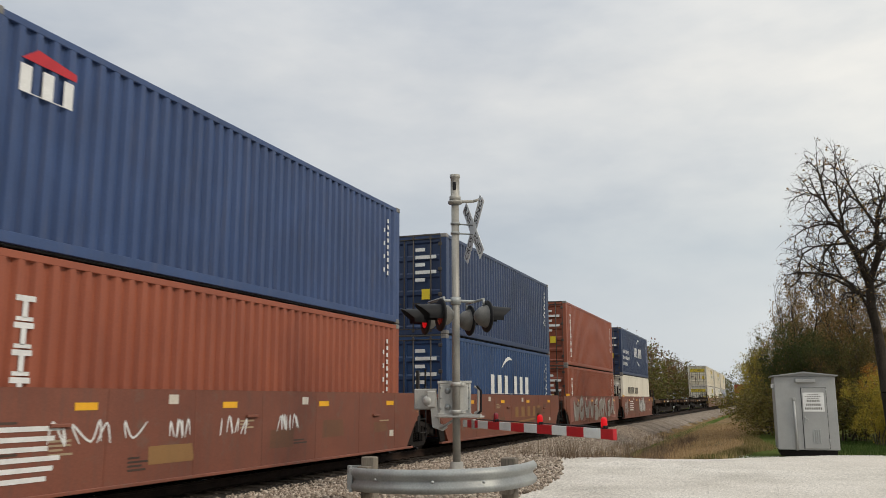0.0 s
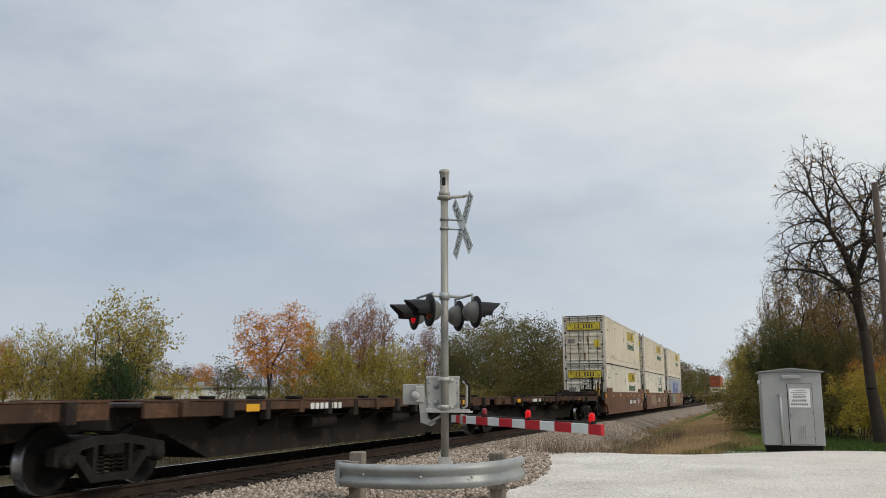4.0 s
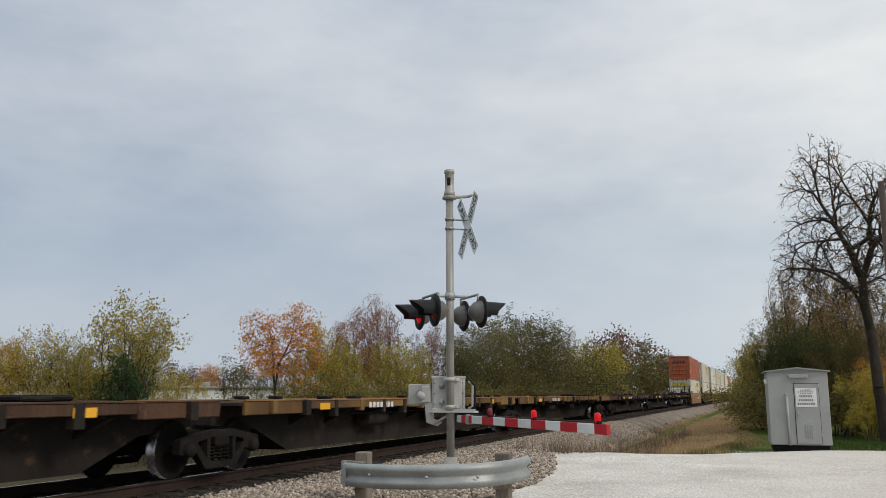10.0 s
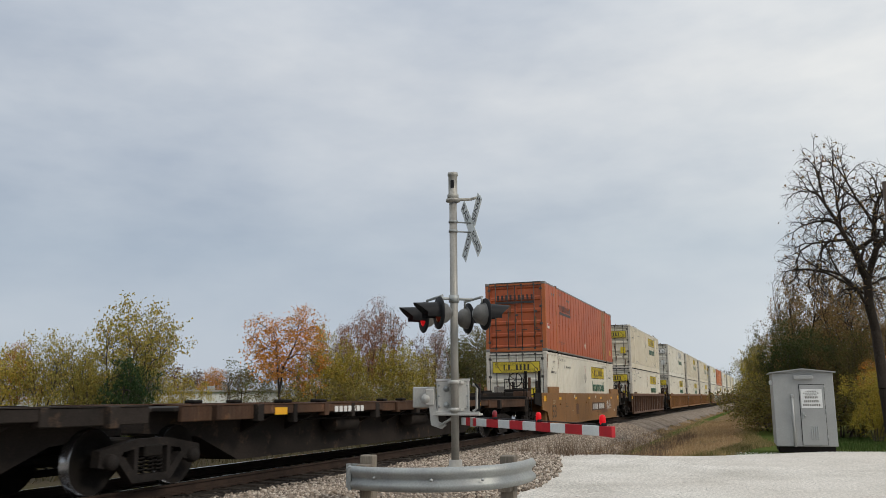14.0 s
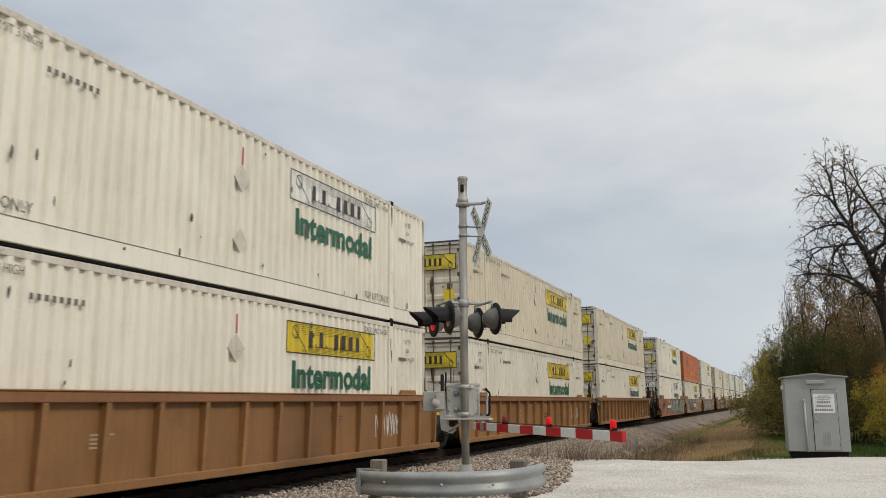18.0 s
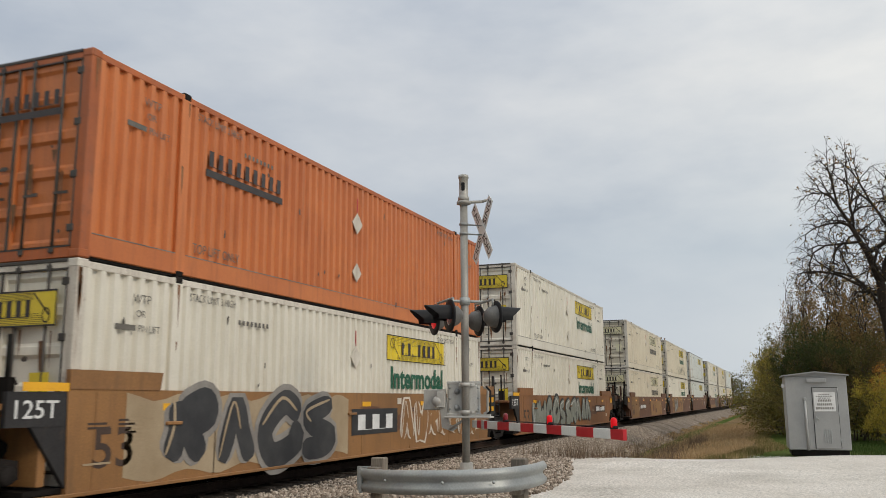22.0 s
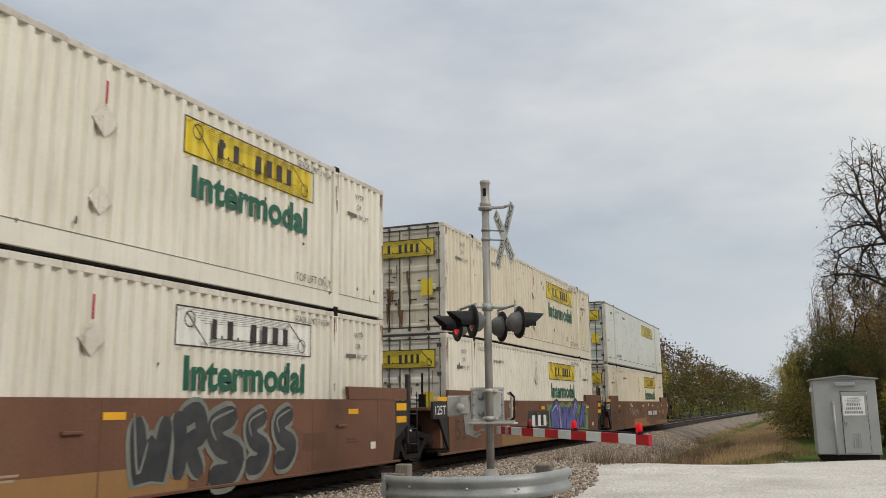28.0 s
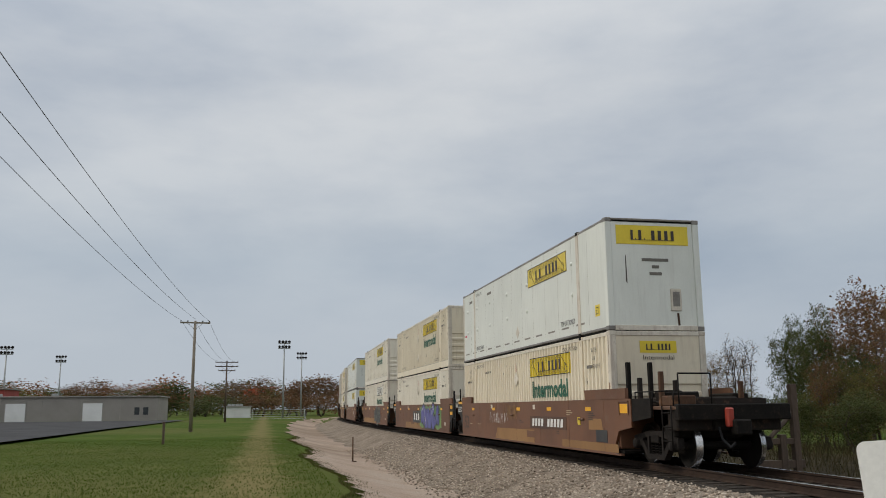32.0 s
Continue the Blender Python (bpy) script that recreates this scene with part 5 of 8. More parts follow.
def graffiti(c, y0, y1, z0, z1, fill, edge, seed, n=6, x=1.392, ground=None, shine="decal"):
    """Sprayed swelling strokes with a rim and a few highlights, no words."""
    r = random.Random(seed)
    a, b, hl = Shape(), Shape(), Shape()
    w, h = (y1 - y0) / n, z1 - z0
    for i in range(n):
        yc = y0 + (i + 0.5) * w
        lo, hi = z0 + h * r.uniform(0.10, 0.22), z1 - h * r.uniform(0.10, 0.2)
        t = min(w * 0.2, h * 0.17) * r.uniform(0.8, 1.15)
        mid, q, lean = (lo + hi) / 2, w * r.uniform(0.28, 0.44), w * r.uniform(-0.12, 0.2)
        kind = r.choice("abcde")
        runs = {
            "a": [[(yc - q, hi), (yc - q * 0.7, mid), (yc - q * 0.9, lo)], [(yc - q * 0.8, hi - t), (yc + q * 0.6, hi), (yc + q, mid + t), (yc, mid), (yc + q, lo)]],
            "b": [[(yc + q, hi - t), (yc, hi), (yc - q, mid), (yc - q * 0.4, lo), (yc + q, lo + t), (yc + q * 0.5, mid)]],
            "c": [[(yc - q, lo), (yc - q * 0.3 + lean, hi), (yc + q * 0.4, mid), (yc + q, lo)]],
            "d": [[(yc + q, hi), (yc - q * 0.6, hi - t), (yc - q * 0.3, mid), (yc + q, mid - t), (yc + q * 0.4, lo), (yc - q, lo)]],
            "e": [[(yc - q, hi), (yc - q * 0.6 + lean, lo), (yc, mid), (yc + q * 0.5, lo), (yc + q, hi)]],
        }[kind]
        for k, pts in enumerate(runs):
            pts = [(p + lean * (v - lo) / h, v) for p, v in pts]
            stroke(b, pts, t * 1.42 + 0.012, x + 0.0030 * i + 0.0012 * k)
            stroke(a, pts, t, x + 0.0030 * i + 0.0012 * k + 0.0042)
            if r.random() < 0.7:
                stroke(hl, [(p - t * 0.45, v + t * 0.35) for p, v in pts[:3]], t * 0.13, x + 0.0030 * i + 0.0078)
    if ground:
        edge_pts = [(y0 - w * 0.5 + k * (y1 - y0 + w) / 24, z0 + h * (0.04 + 0.05 * math.sin(k * 1.1 + seed))) for k in range(25)] + [(y1 + w * 0.5 - k * (y1 - y0 + w) / 24, z1 - h * (0.05 + 0.05 * math.sin(k * 1.4 + seed))) for k in range(25)]
        tagged(part("graffiti_cloud", Shape().add([(x - 0.003, y, z) for y, z in edge_pts], [tuple(range(50))]), ground, c), kind="stuff")
    g = tagged(part("graffiti", b, edge, c, "sprayed graffiti strokes"), kind="stuff")
    tagged(part("graffiti_fill", a, fill, g), kind="stuff")
    if hl.f:
        tagged(part("highlight", hl, shine, g), kind="stuff")


def tag(c, y0, y1, z0, z1, material, seed, n=5, x=1.392, t=0.016):
    """A thin sprayed scrawl of looping strokes, no words."""
    r = random.Random(seed)
    s = Shape()
    w = (y1 - y0) / n
    for i in range(n):
        a = y0 + i * w
        pts = [(a + w * (j / 4 + r.uniform(-0.3, 0.3)), z0 + (z1 - z0) * (0.85 * (j % 2) + r.uniform(0, 0.2))) for j in range(r.choice((3, 4, 5)))]
        stroke(s, pts, t, x + 0.0004 * i, 4)
    tagged(part("sprayed_scrawl", s, material, c), kind="stuff")


def sill_marks(c, seed, L, ribbed):
    """Small stencils, faded touch-up paint and chalk marks along a car's near side."""
    r = random.Random(seed)
    x = 1.3888 if not ribbed else 1.3415
    for k in range(0 if ribbed else 4):
        y, z, w, h = r.uniform(0.3, L - 1.4), r.uniform(0.32, 0.75), r.uniform(0.35, 1.1), r.uniform(0.2, 0.5)
        ring = [(y, z), (y + w * r.uniform(0.9, 1.1), z + h * r.uniform(-0.05, 0.05)), (y + w, z + h), (y + w * r.uniform(0.3, 0.6), z + h * r.uniform(0.95, 1.1)), (y + w * r.uniform(-0.03, 0.05), z + h)]
        part("touch_up", Shape().add([(x - 0.0008 * (k % 2) - 0.0006, p, q) for p, q in ring], [tuple(range(5))]), r.choice(("sillbrown", "patch", "sillbrown", "sillbrown")), c)
    s, d = Shape(), Shape()
    for k in range(7):
        y, z, n = r.uniform(0.2, L - 1.0), r.uniform(0.5, 1.36), r.choice((1, 2, 3, 4))
        q = s if k % 2 else d
        for i in range(n):
            ww = r.uniform(0.18, 0.5)
            q.box(x, x + 0.0015, y, y + ww, z - 0.055 * i, z - 0.055 * i + 0.028)
    tagged(part("stencil_bar", s, "patchpale", c), kind="stuff")
    tagged(part("stencil_bar", d, "brownink", c), kind="stuff")


def number_board(c, y0, y1, z0, z1, x=1.392):
    p = part("number_board", Shape().box(x - 0.004, x, y0, y1, z0, z1), "silldark", c)
    s, n = Shape(), 10
    for i in range(n):
        if i != 4:
            a = y0 + (0.07 + 0.087 * i) * (y1 - y0)
            s.add([(x + 0.004, a, z0 + 0.07), (x + 0.004, a + 0.2, z0 + 0.07), (x + 0.004, a + 0.25, z1 - 0.07), (x + 0.004, a + 0.05, z1 - 0.07)], [(0, 1, 2, 3)])
    tagged(part("number_bar", s, "decal", p), kind="stuff")


for key, col, col2 in (("gsilver", (0.55, 0.55, 0.53), (0.40, 0.40, 0.39)), ("gblack", (0.025, 0.025, 0.028), (0.05, 0.05, 0.05)), ("gblue", (0.07, 0.06, 0.24), (0.13, 0.15, 0.34)),
                       ("ggreen", (0.18, 0.30, 0.10), (0.10, 0.2, 0.07)), ("gteal", (0.23, 0.24, 0.205), (0.16, 0.17, 0.145)), ("ggrey", (0.22, 0.2, 0.18), (0.3, 0.28, 0.25)), ("gpink", (0.34, 0.14, 0.11), (0.26, 0.10, 0.08))):
    M[key] = mat(key[1:] + "_spray_paint", col, col2, 2.0, 0.5, fine=0.08)

# ---- make up the train: (lead of the load, length, front, rear, sill paint, ribbed, lower load, upper load, marks) ----
SMOOTH = "smooth-sided {} intermodal well car, grimy, rolling on the track"
RIBBED = "rib-sided {} intermodal well car, grimy, rolling on the track"
TRAIN = [
    (2.33, 12.192, "joint", "joint", "sillred", 0, "rust40", "blue40", "text"),
    (17.86, 12.192, "joint", "joint", "sillred", 0, "marine40", "navyA40", "swoop"),
    (33.37, 12.192, "joint", "joint", "sillred", 0, "rustlow40", "rust40", "silver"),
    (48.92, 12.192, "joint", "end", "sillred", 0, "white40", "navyB40", "white"),
    (126.99, 16.154, "end", "joint", "sillbrown", 0, "white", "cream", "board"),
    (146.39, 16.154, "joint", "joint", "sillbrown", 0, "outline", "cream", "cream"),
    (166.03, 16.154, "joint", "end", "sillbrown", 0, "greybox", "cream", "teal"),
    (306.21, 16.154, "end", "end", "silltan", 0, "white", "orangesm", "board"),
    (329.92, 16.154, "end", "end", "silldark", 1, "white", "cream", ""),
    (353.54, 16.154, "end", "joint", "silltan", 1, "white", "outline", ""),
    (372.83, 16.154, "joint", "joint", "silltan", 1, "white", "cream", ""),
    (392.58, 16.154, "joint", "end", "silltan", 1, "white", "cream", ""),
    (416.02, 16.154, "end", "joint", "sillorange", 0, "outline", "white", "greytag"),
    (434.95, 16.154, "joint", "joint", "silltan", 0, "white", "orange", "black"),
    (455.06, 16.154, "joint", "end", "sillorange", 0, "white", "white", "longtag"),
    (478.70, 16.154, "end", "joint", "sillbrown", 0, "faded", "faded", "patch"),
    (498.23, 16.154, "joint", "joint", "sillbrown", 0, "white", "cream", "patchtag"),
    (517.80, 16.154, "joint", "end", "sillbrown", 0, "plate", "plate", ""),
    (541.43, 16.154, "end", "joint", "sillbrown", 0, "outline", "white", "jtag"),
    (561.13, 16.154, "joint", "joint", "sillbrown", 0, "white", "cream", "bluetag"),
    (580.45, 16.154, "joint", "end", "sillbrown", 0, "cream", "plate", "last"),
]
MOVING = []              # (thing, place along the train, height on the rail)
USED = set()
UNITS = {}


def fetch(key, store):
    if key in USED:
        return copy_thing(store[key], Matrix())
    USED.add(key)
    return store[key]


FLOOR = 0.275            # a container's floor over the rail
for lead, L, fr, re, paint, ribbed, low, up, marks in TRAIN:
    words = {"sillred": "red-brown", "sillbrown": "brown", "sillorange": "orange-brown", "silltan": "tan", "silldark": "dark brown"}[paint]
    key = (L, fr, re, paint, ribbed)
    if key not in UNITS:
        UNITS[key] = well_unit(L, fr, re, paint, (RIBBED if ribbed else SMOOTH).format(words), ribbed)
    car = copy_thing(UNITS[key], Matrix())
    MOVING.append((car, lead, 0.0))
    zl = LO40 if low in ("rustlow40", "white40") else HI
    fl = FLOOR if L > 14 else 0.228
    c1, c2 = fetch(low, PROTO), fetch(up, PROTO)
    MOVING.append((c1, lead, fl))
    MOVING.append((c2, lead, fl + zl + 0.013))
    for o, zz, sd in ((c1, HI, 1), (c2, HI, 2)):
        if L > 14 and low != "plate" and up != "plate":
            scuffs(o, int(lead) * 3 + sd, L, HI)
    # marks of each car
    if marks == "board":
        number_board(car, 9.0, 12.6, 0.62, 1.02)
    elif marks == "text":
        for i, (y, w) in enumerate(((1.2, 1.9), (3.6, 0.5), (4.8, 0.9), (6.6, 0.7))):
            tag(car, y, y + w, 0.75, 1.05, "decal", 30 + i, 4)
        for i in range(6):
            part("stencil_bar", Shape().box(1.388, 1.392, 0.3, 1.3 + 0.1 * (i % 3), 0.35 + i * 0.12, 0.41 + i * 0.12), "decal", car)
    elif marks == "swoop":
        bars_for_name(car, on_side(6.5, 0.70, 1.392), 2.9, 0.36, "patch", (1, 1.1, 1, 0.9))
        part("underline_bar", Shape().prism([(6.2, 0.46), (9.3, 0.58), (9.1, 0.64), (6.4, 0.54)], 1.388, 1.392), "patch", car)
        part("underline_bar", Shape().box(1.388, 1.392, 9.6, 10.1, 1.0, 1.08), "patch", car)
    elif marks == "silver":
        graffiti(car, 0.6, 11.4, 0.30, 1.42, "ggrey", "sillred", 11, 9, ground="gpink", shine="gsilver")
    elif marks == "white":
        graffiti(car, 6.2, 9.0, 0.35, 1.42, "gsilver", "gblack", 12, 4)
        tag(car, 0.0, 1.4, 0.3, 1.3, "gsilver", 45, 3, t=0.03)
        for i in range(5):
            part("stencil_bar", Shape().box(1.388, 1.392, 2.0, 3.4 + 0.2 * (i % 2), 0.6 + i * 0.13, 0.66 + i * 0.13), "decal", car)
    elif marks == "cream":
        graffiti(car, 3.0, 6.6, 0.40, 1.40, "patchpale", "sillbrown", 13, 6, shine="cream")
        bars_for_name(car, on_side(8.6, 0.65, 1.392), 1.5, 0.4, "decal", (1, 1, 1))
    elif marks == "teal":
        part("faded_patch", Shape().box(1.386, 1.390, 3.0, 7.4, 0.4, 1.42), "gteal", car)
        part("faded_patch", Shape().box(1.386, 1.390, 7.6, 12.0, 0.4, 1.40), "patch", car)
    elif marks == "greytag":
        number_board(car, 3.6, 6.1, 0.66, 1.02)
        graffiti(car, 6.3, 15.6, 0.26, 1.44, "gteal", "gblack", 14, 9, shine="gsilver")
        tag(car, 1.2, 2.6, 0.7, 1.4, "gblack", 44, 3, t=0.03)
    elif marks == "black":
        graffiti(car, 1.6, 6.8, 0.22, 1.44, "gblack", "ggrey", 15, 4, ground="patchpale", shine="patchpale")
        p = part("number_board", Shape().box(1.388, 1.392, 7.6, 9.9, 0.60, 1.14), "gblack", car)
        bars_for_name(p, on_side(7.8, 0.70, 1.396), 1.9, 0.32, "decal", (1, 1, 1))
        graffiti(car, 10.1, 15.4, 0.28, 1.42, "silltan", "frame", 16, 7, shine="frame")
    elif marks == "longtag":
        graffiti(car, 1.4, 11.6, 0.25, 1.40, "gteal", "gblack", 17, 10, shine="gsilver")
        number_board(car, 12.8, 15.2, 0.7, 1.04)
    elif marks == "patch":
        part("ochre_patch", Shape().box(1.3852, 1.3868, 0.25, 3.1, 0.2, 1.46), "patch", car)
        part("ochre_patch", Shape().box(1.3852, 1.3868, 8.5, 14.0, 0.2, 1.2), "patch", car)
        number_board(car, 3.4, 6.0, 0.66, 1.02)
    elif marks == "patchtag":
        part("ochre_patch", Shape().box(1.3852, 1.3868, 1.75, 9.6, 0.2, 1.46), "patch", car)
        graffiti(car, 3.0, 5.6, 0.3, 1.42, "ggrey", "gblack", 18, 3)
        for y, w in ((8.3, 0.5), (9.4, 0.7), (10.6, 0.5), (11.9, 0.9), (13.1, 0.4)):
            tag(c2, y, y + w, 0.32, 0.75 + 0.3 * (y > 9 and y < 13), "gblack", int(y * 10), 1, 1.3105, 0.035)
        bars_for_name(car, on_side(6.0, 0.65, 1.394), 1.5, 0.4, "sillred", (1, 1, 1))
    elif marks == "jtag":
        graffiti(car, 8.6, 12.6, 0.20, 1.44, "gblack", "gteal", 19, 5, shine="gteal")
        part("ochre_patch", Shape().box(1.3852, 1.3868, 0.6, 9.8, 0.18, 0.55), "patch", car)
    elif marks == "bluetag":
        p = part("number_board", Shape().box(1.387, 1.390, 6.6, 9.0, 0.5, 1.14), "gblack", car)
        bars_for_name(p, on_side(6.9, 0.64, 1.396), 1.8, 0.36, "decal", (1, 1, 1))
        graffiti(car, 9.3, 14.2, 0.24, 1.44, "gblue", "gblack", 20, 5, ground="ggreen", shine="gsilver")
        part("ochre_patch", Shape().box(1.3852, 1.3868, 4.0, 9.4, 0.18, 0.5), "patch", car)
    elif marks == "last":
        number_board(car, 9.6, 13.0, 0.65, 1.02)
        part("ochre_patch", Shape().prism([(5.3, 0.2), (10.0, 0.2), (10.0, 0.60), (5.6, 0.58)], 1.3852, 1.3868), "patch", car)
        part("ochre_patch", Shape().prism([(12.6, 0.2), (16.6, 0.2), (16.6, 0.40), (12.6, 0.40)], 1.3852, 1.3868), "patch", car)
        tag(car, 4.6, 6.9, 0.72, 1.12, "decal", 21, 6, t=0.008)
        tag(car, 6.5, 8.2, 0.85, 1.42, "patch", 22, 9, t=0.012)
        s = Shape().box(1.386, 1.392, 13.9, 14.1, 0.82, 1.02)
        part("notice_plate", s, "yellow", car)
        p = part("notice_plate", Shape().box(1.386, 1.392, 15.2, 15.95, 0.42, 0.72), "gblack", car)
        part("end_of_train_device", Shape().bevel_box(0.14, 0.30, 19.66, 19.80, 0.86, 1.26, 0.03), "eotred", car, "red end-of-train marker")
        for o in [q for q in car.children if q.name.startswith("brake_wheel")]:
            bpy.data.objects.remove(o)
    sill_marks(car, 900 + int(lead), L, ribbed)
    if marks in ("", "board", "cream", "teal"):
        tag(car, 13.2, 14.6, 0.55, 1.1, "decal", 50 + int(lead), 5, 1.392 if not ribbed else 1.345)
for u in UNITS.values():
    for o in (*u.children_recursive, u):
        bpy.data.objects.remove(o)

FLATS = [(67.0, "deckbrown", "rust-brown"), (187.9, "deckyellow", "yellow"), (246.2, "deckbrown", "sooty brown")]
for start, deck, words in FLATS:
    for i in range(3):
        c = spine_unit("end" if i == 0 else "joint", "end" if i == 2 else "joint", "deckdark" if words == "sooty brown" and i == 1 else "deckbrown" if words == "yellow" and i == 0 else deck, f"empty {'worn ochre' if words == 'yellow' else words} articulated flat car platform on the track")
        MOVING.append((c, start + 18.08 * i, 0.0))
for key, o in PROTO.items():
    if key not in USED:
        for q in (*o.children_recursive, o):
            bpy.data.objects.remove(q)


# ---- ground ----
def smooth(a, b, v):
    t = np.clip((v - a) / (b - a), 0, 1)
    return t * t * (3 - 2 * t)


def bumps(x, y, f, seed=0.0):
    return (np.sin(x * f + seed) * np.cos(y * f * 1.13 + 1.7 * seed) + 0.6 * np.sin(x * f * 2.3 + y * f * 1.7 + seed * 3) + 0.35 * np.cos(x * f * 4.9 - y * f * 4.1 + seed)) / 1.95


def lot_edge(x):
    return 24.6 + 0.5 * np.clip(x, -6, 6) + 0.5 * np.sin(x * 0.9)


def gz(x, y):
    """Height of the ground: track bed, ditch, gravel lot, lawns."""
    x, y = np.asarray(x, float), np.asarray(y, float)
    bend = np.where(y < BEND_Y, (BEND_Y - y) ** 2 / (2 * BEND_R), 0.0)
    d = np.abs(x - XT + np.minimum(bend, 400))
    near = x > XT
    bed = 0.03 + 0.0 * x
    slope = bed - smooth(1.75, 4.4, d) * np.where(near, 0.75, 0.9)
    road = smooth(24, 21, y) * smooth(-12, -7, y)          # the crossing's fill, level with the rails
    near_fill = np.where(near, 0.03 + 0.19 * smooth(1.8, 4.0, d) - 0.1 * smooth(6.0, 10.0, d), slope * 0.5)
    h = slope * (1 - road) + near_fill * road
    far = smooth(5.0, 9.0, d)
    level = np.where(near, 0.0 - 0.35 * smooth(26, 40, y) - 0.1 * smooth(-10, -40, y), -0.4)
    h = h * (1 - far) + level * far
    lot = smooth(-1.0, 1.6, lot_edge(x) - y) * smooth(-7.5, -4.5, x) * smooth(-14, -6, y)
    pad = 0.12 + 0.03 * np.sin(x * 0.3) * np.sin(y * 0.21)
    h = h * (1 - lot * np.where(near, 1, 0)) + np.where(near, pad * lot, 0)
    h = h + 0.02 * bumps(x, y, 0.7) * smooth(3.0, 5.0, d)
    return h - 0.004 * np.clip(np.hypot(x, y) - 80, 0, 250) * 0.5


def axis(fine, lo, hi, step, far, growth=1.22):
    a = list(np.arange(lo, hi + 1e-6, step))
    s, v = step, hi
    while v < far:
        s *= growth
        v += s
        a.append(v)
    s, v, left = step, lo, []
    while v > -far:
        s *= growth
        v -= s
        left.append(v)
    return np.array(left[::-1] + a)


def drape(name, xs, ys, lift, material, label, edge=None):
    """A sheet that follows the ground at lift metres over it; xs and ys are grids."""
    z = gz(xs, ys) + lift
    s = Shape()
    s.sheet([[(xs[j, i], ys[j, i], z[j, i]) for i in range(xs.shape[1])] for j in range(xs.shape[0])], True)
    ob = new(name, s.mesh(name, M[material]))
    return tagged(ob, label, name.replace("_", " "), kind="structure")


def ground_mat(name, cols, scale, rough, bump, fine=0.2, fine_scale=30.0, warm=None):
    m = bpy.data.materials.new(name)
    m.use_nodes = True
    t = m.node_tree
    b = t.nodes["Principled BSDF"]
    tc = t.nodes.new("ShaderNodeTexCoord")
    v = tc.outputs["Object"]
    n1 = node(t, "ShaderNodeTexNoise", Scale=scale, Detail=7.0, Roughness=0.65)
    n2 = node(t, "ShaderNodeTexNoise", Scale=fine_scale, Detail=4.0, Roughness=0.7)
    n3 = node(t, "ShaderNodeTexNoise", Scale=scale * 0.12, Detail=3.0)
    for n in (n1, n2, n3):
        t.links.new(v, n.inputs["Vector"])
    k = len(cols)
    c = ramp(t, [(0.3 + 0.4 * i / (k - 1), q) for i, q in enumerate(cols)], n1.outputs[0]).outputs[0]
    c = mix(t, "MULTIPLY", 1.0, c, ramp(t, [(0.28, (1 - 2 * fine,) * 3), (0.72, (1 + fine,) * 3)], n2.outputs[0]).outputs[0])
    if warm:
        c = mix(t, "MIX", ramp(t, [(0.45, (0, 0, 0)), (0.66, (0.75,) * 3)], n3.outputs[0]).outputs[0], c, warm)
    t.links.new(c, b.inputs["Base Color"])
    b.inputs["Roughness"].default_value = rough
    b.inputs["Specular IOR Level"].default_value = 0.04
    bp = node(t, "ShaderNodeBump", Strength=0.8, Distance=bump)
    t.links.new(n2.outputs[0], bp.inputs["Height"])
    t.links.new(bp.outputs[0], b.inputs["Normal"])
    M[name] = m


ground_mat("lawn", [(0.042, 0.072, 0.010), (0.060, 0.094, 0.014), (0.090, 0.108, 0.026)], 0.22, 0.95, 0.03, 0.2, 14, (0.10, 0.098, 0.033))
ground_mat("dry_lawn", [(0.06, 0.066, 0.02), (0.14, 0.12, 0.05), (0.20, 0.16, 0.08)], 0.45, 0.95, 0.03, 0.2, 14, (0.07, 0.10, 0.025))
ground_mat("weedy_earth", [(0.035, 0.03, 0.02), (0.06, 0.048, 0.03), (0.075, 0.065, 0.032)], 0.6, 0.95, 0.04, 0.25, 12)
ground_mat("gravel", [(0.50, 0.465, 0.41), (0.64, 0.60, 0.54), (0.74, 0.70, 0.64)], 0.5, 0.95, 0.03, 0.3, 22, (0.56, 0.51, 0.45))
ground_mat("ballast_bed", [(0.15, 0.12, 0.095), (0.25, 0.205, 0.165), (0.33, 0.275, 0.22)], 0.8, 0.95, 0.04, 0.35, 17)
# oil stain plus the shade under the train, both put into this colour
ground_mat("oily_shaded_ballast", [(0.022, 0.019, 0.017), (0.042, 0.036, 0.031), (0.075, 0.064, 0.055)], 1.4, 0.95, 0.04, 0.35, 17)
ground_mat("dirt", [(0.30, 0.225, 0.175), (0.37, 0.29, 0.235), (0.40, 0.335, 0.28)], 0.6, 0.95, 0.02, 0.2, 20, (0.20, 0.15, 0.11))
ground_mat("dry_grass", [(0.10, 0.075, 0.045), (0.21, 0.14, 0.072), (0.31, 0.205, 0.105)], 0.7, 0.95, 0.04, 0.25, 15, (0.12, 0.10, 0.045))

t = M["lawn"].node_tree
tc = t.nodes.new("ShaderNodeTexCoord")
sx = t.nodes.new("ShaderNodeSeparateXYZ")
t.links.new(tc.outputs["Object"], sx.inputs[0])
wob = node(t, "ShaderNodeTexNoise", Scale=0.55, Detail=6.0, Roughness=0.7)
t.links.new(tc.outputs["Object"], wob.inputs["Vector"])
add = t.nodes.new("ShaderNodeMath")
add.operation = "MULTIPLY_ADD"
add.inputs[1].default_value = 3.6
t.links.new(wob.outputs[0], add.inputs[0])
t.links.new(sx.outputs["X"], add.inputs[2])
mr = t.nodes.new("ShaderNodeMapRange")
mr.inputs["From Min"].default_value, mr.inputs["From Max"].default_value = -5.0, 5.0
t.links.new(add.outputs[0], mr.inputs["Value"])
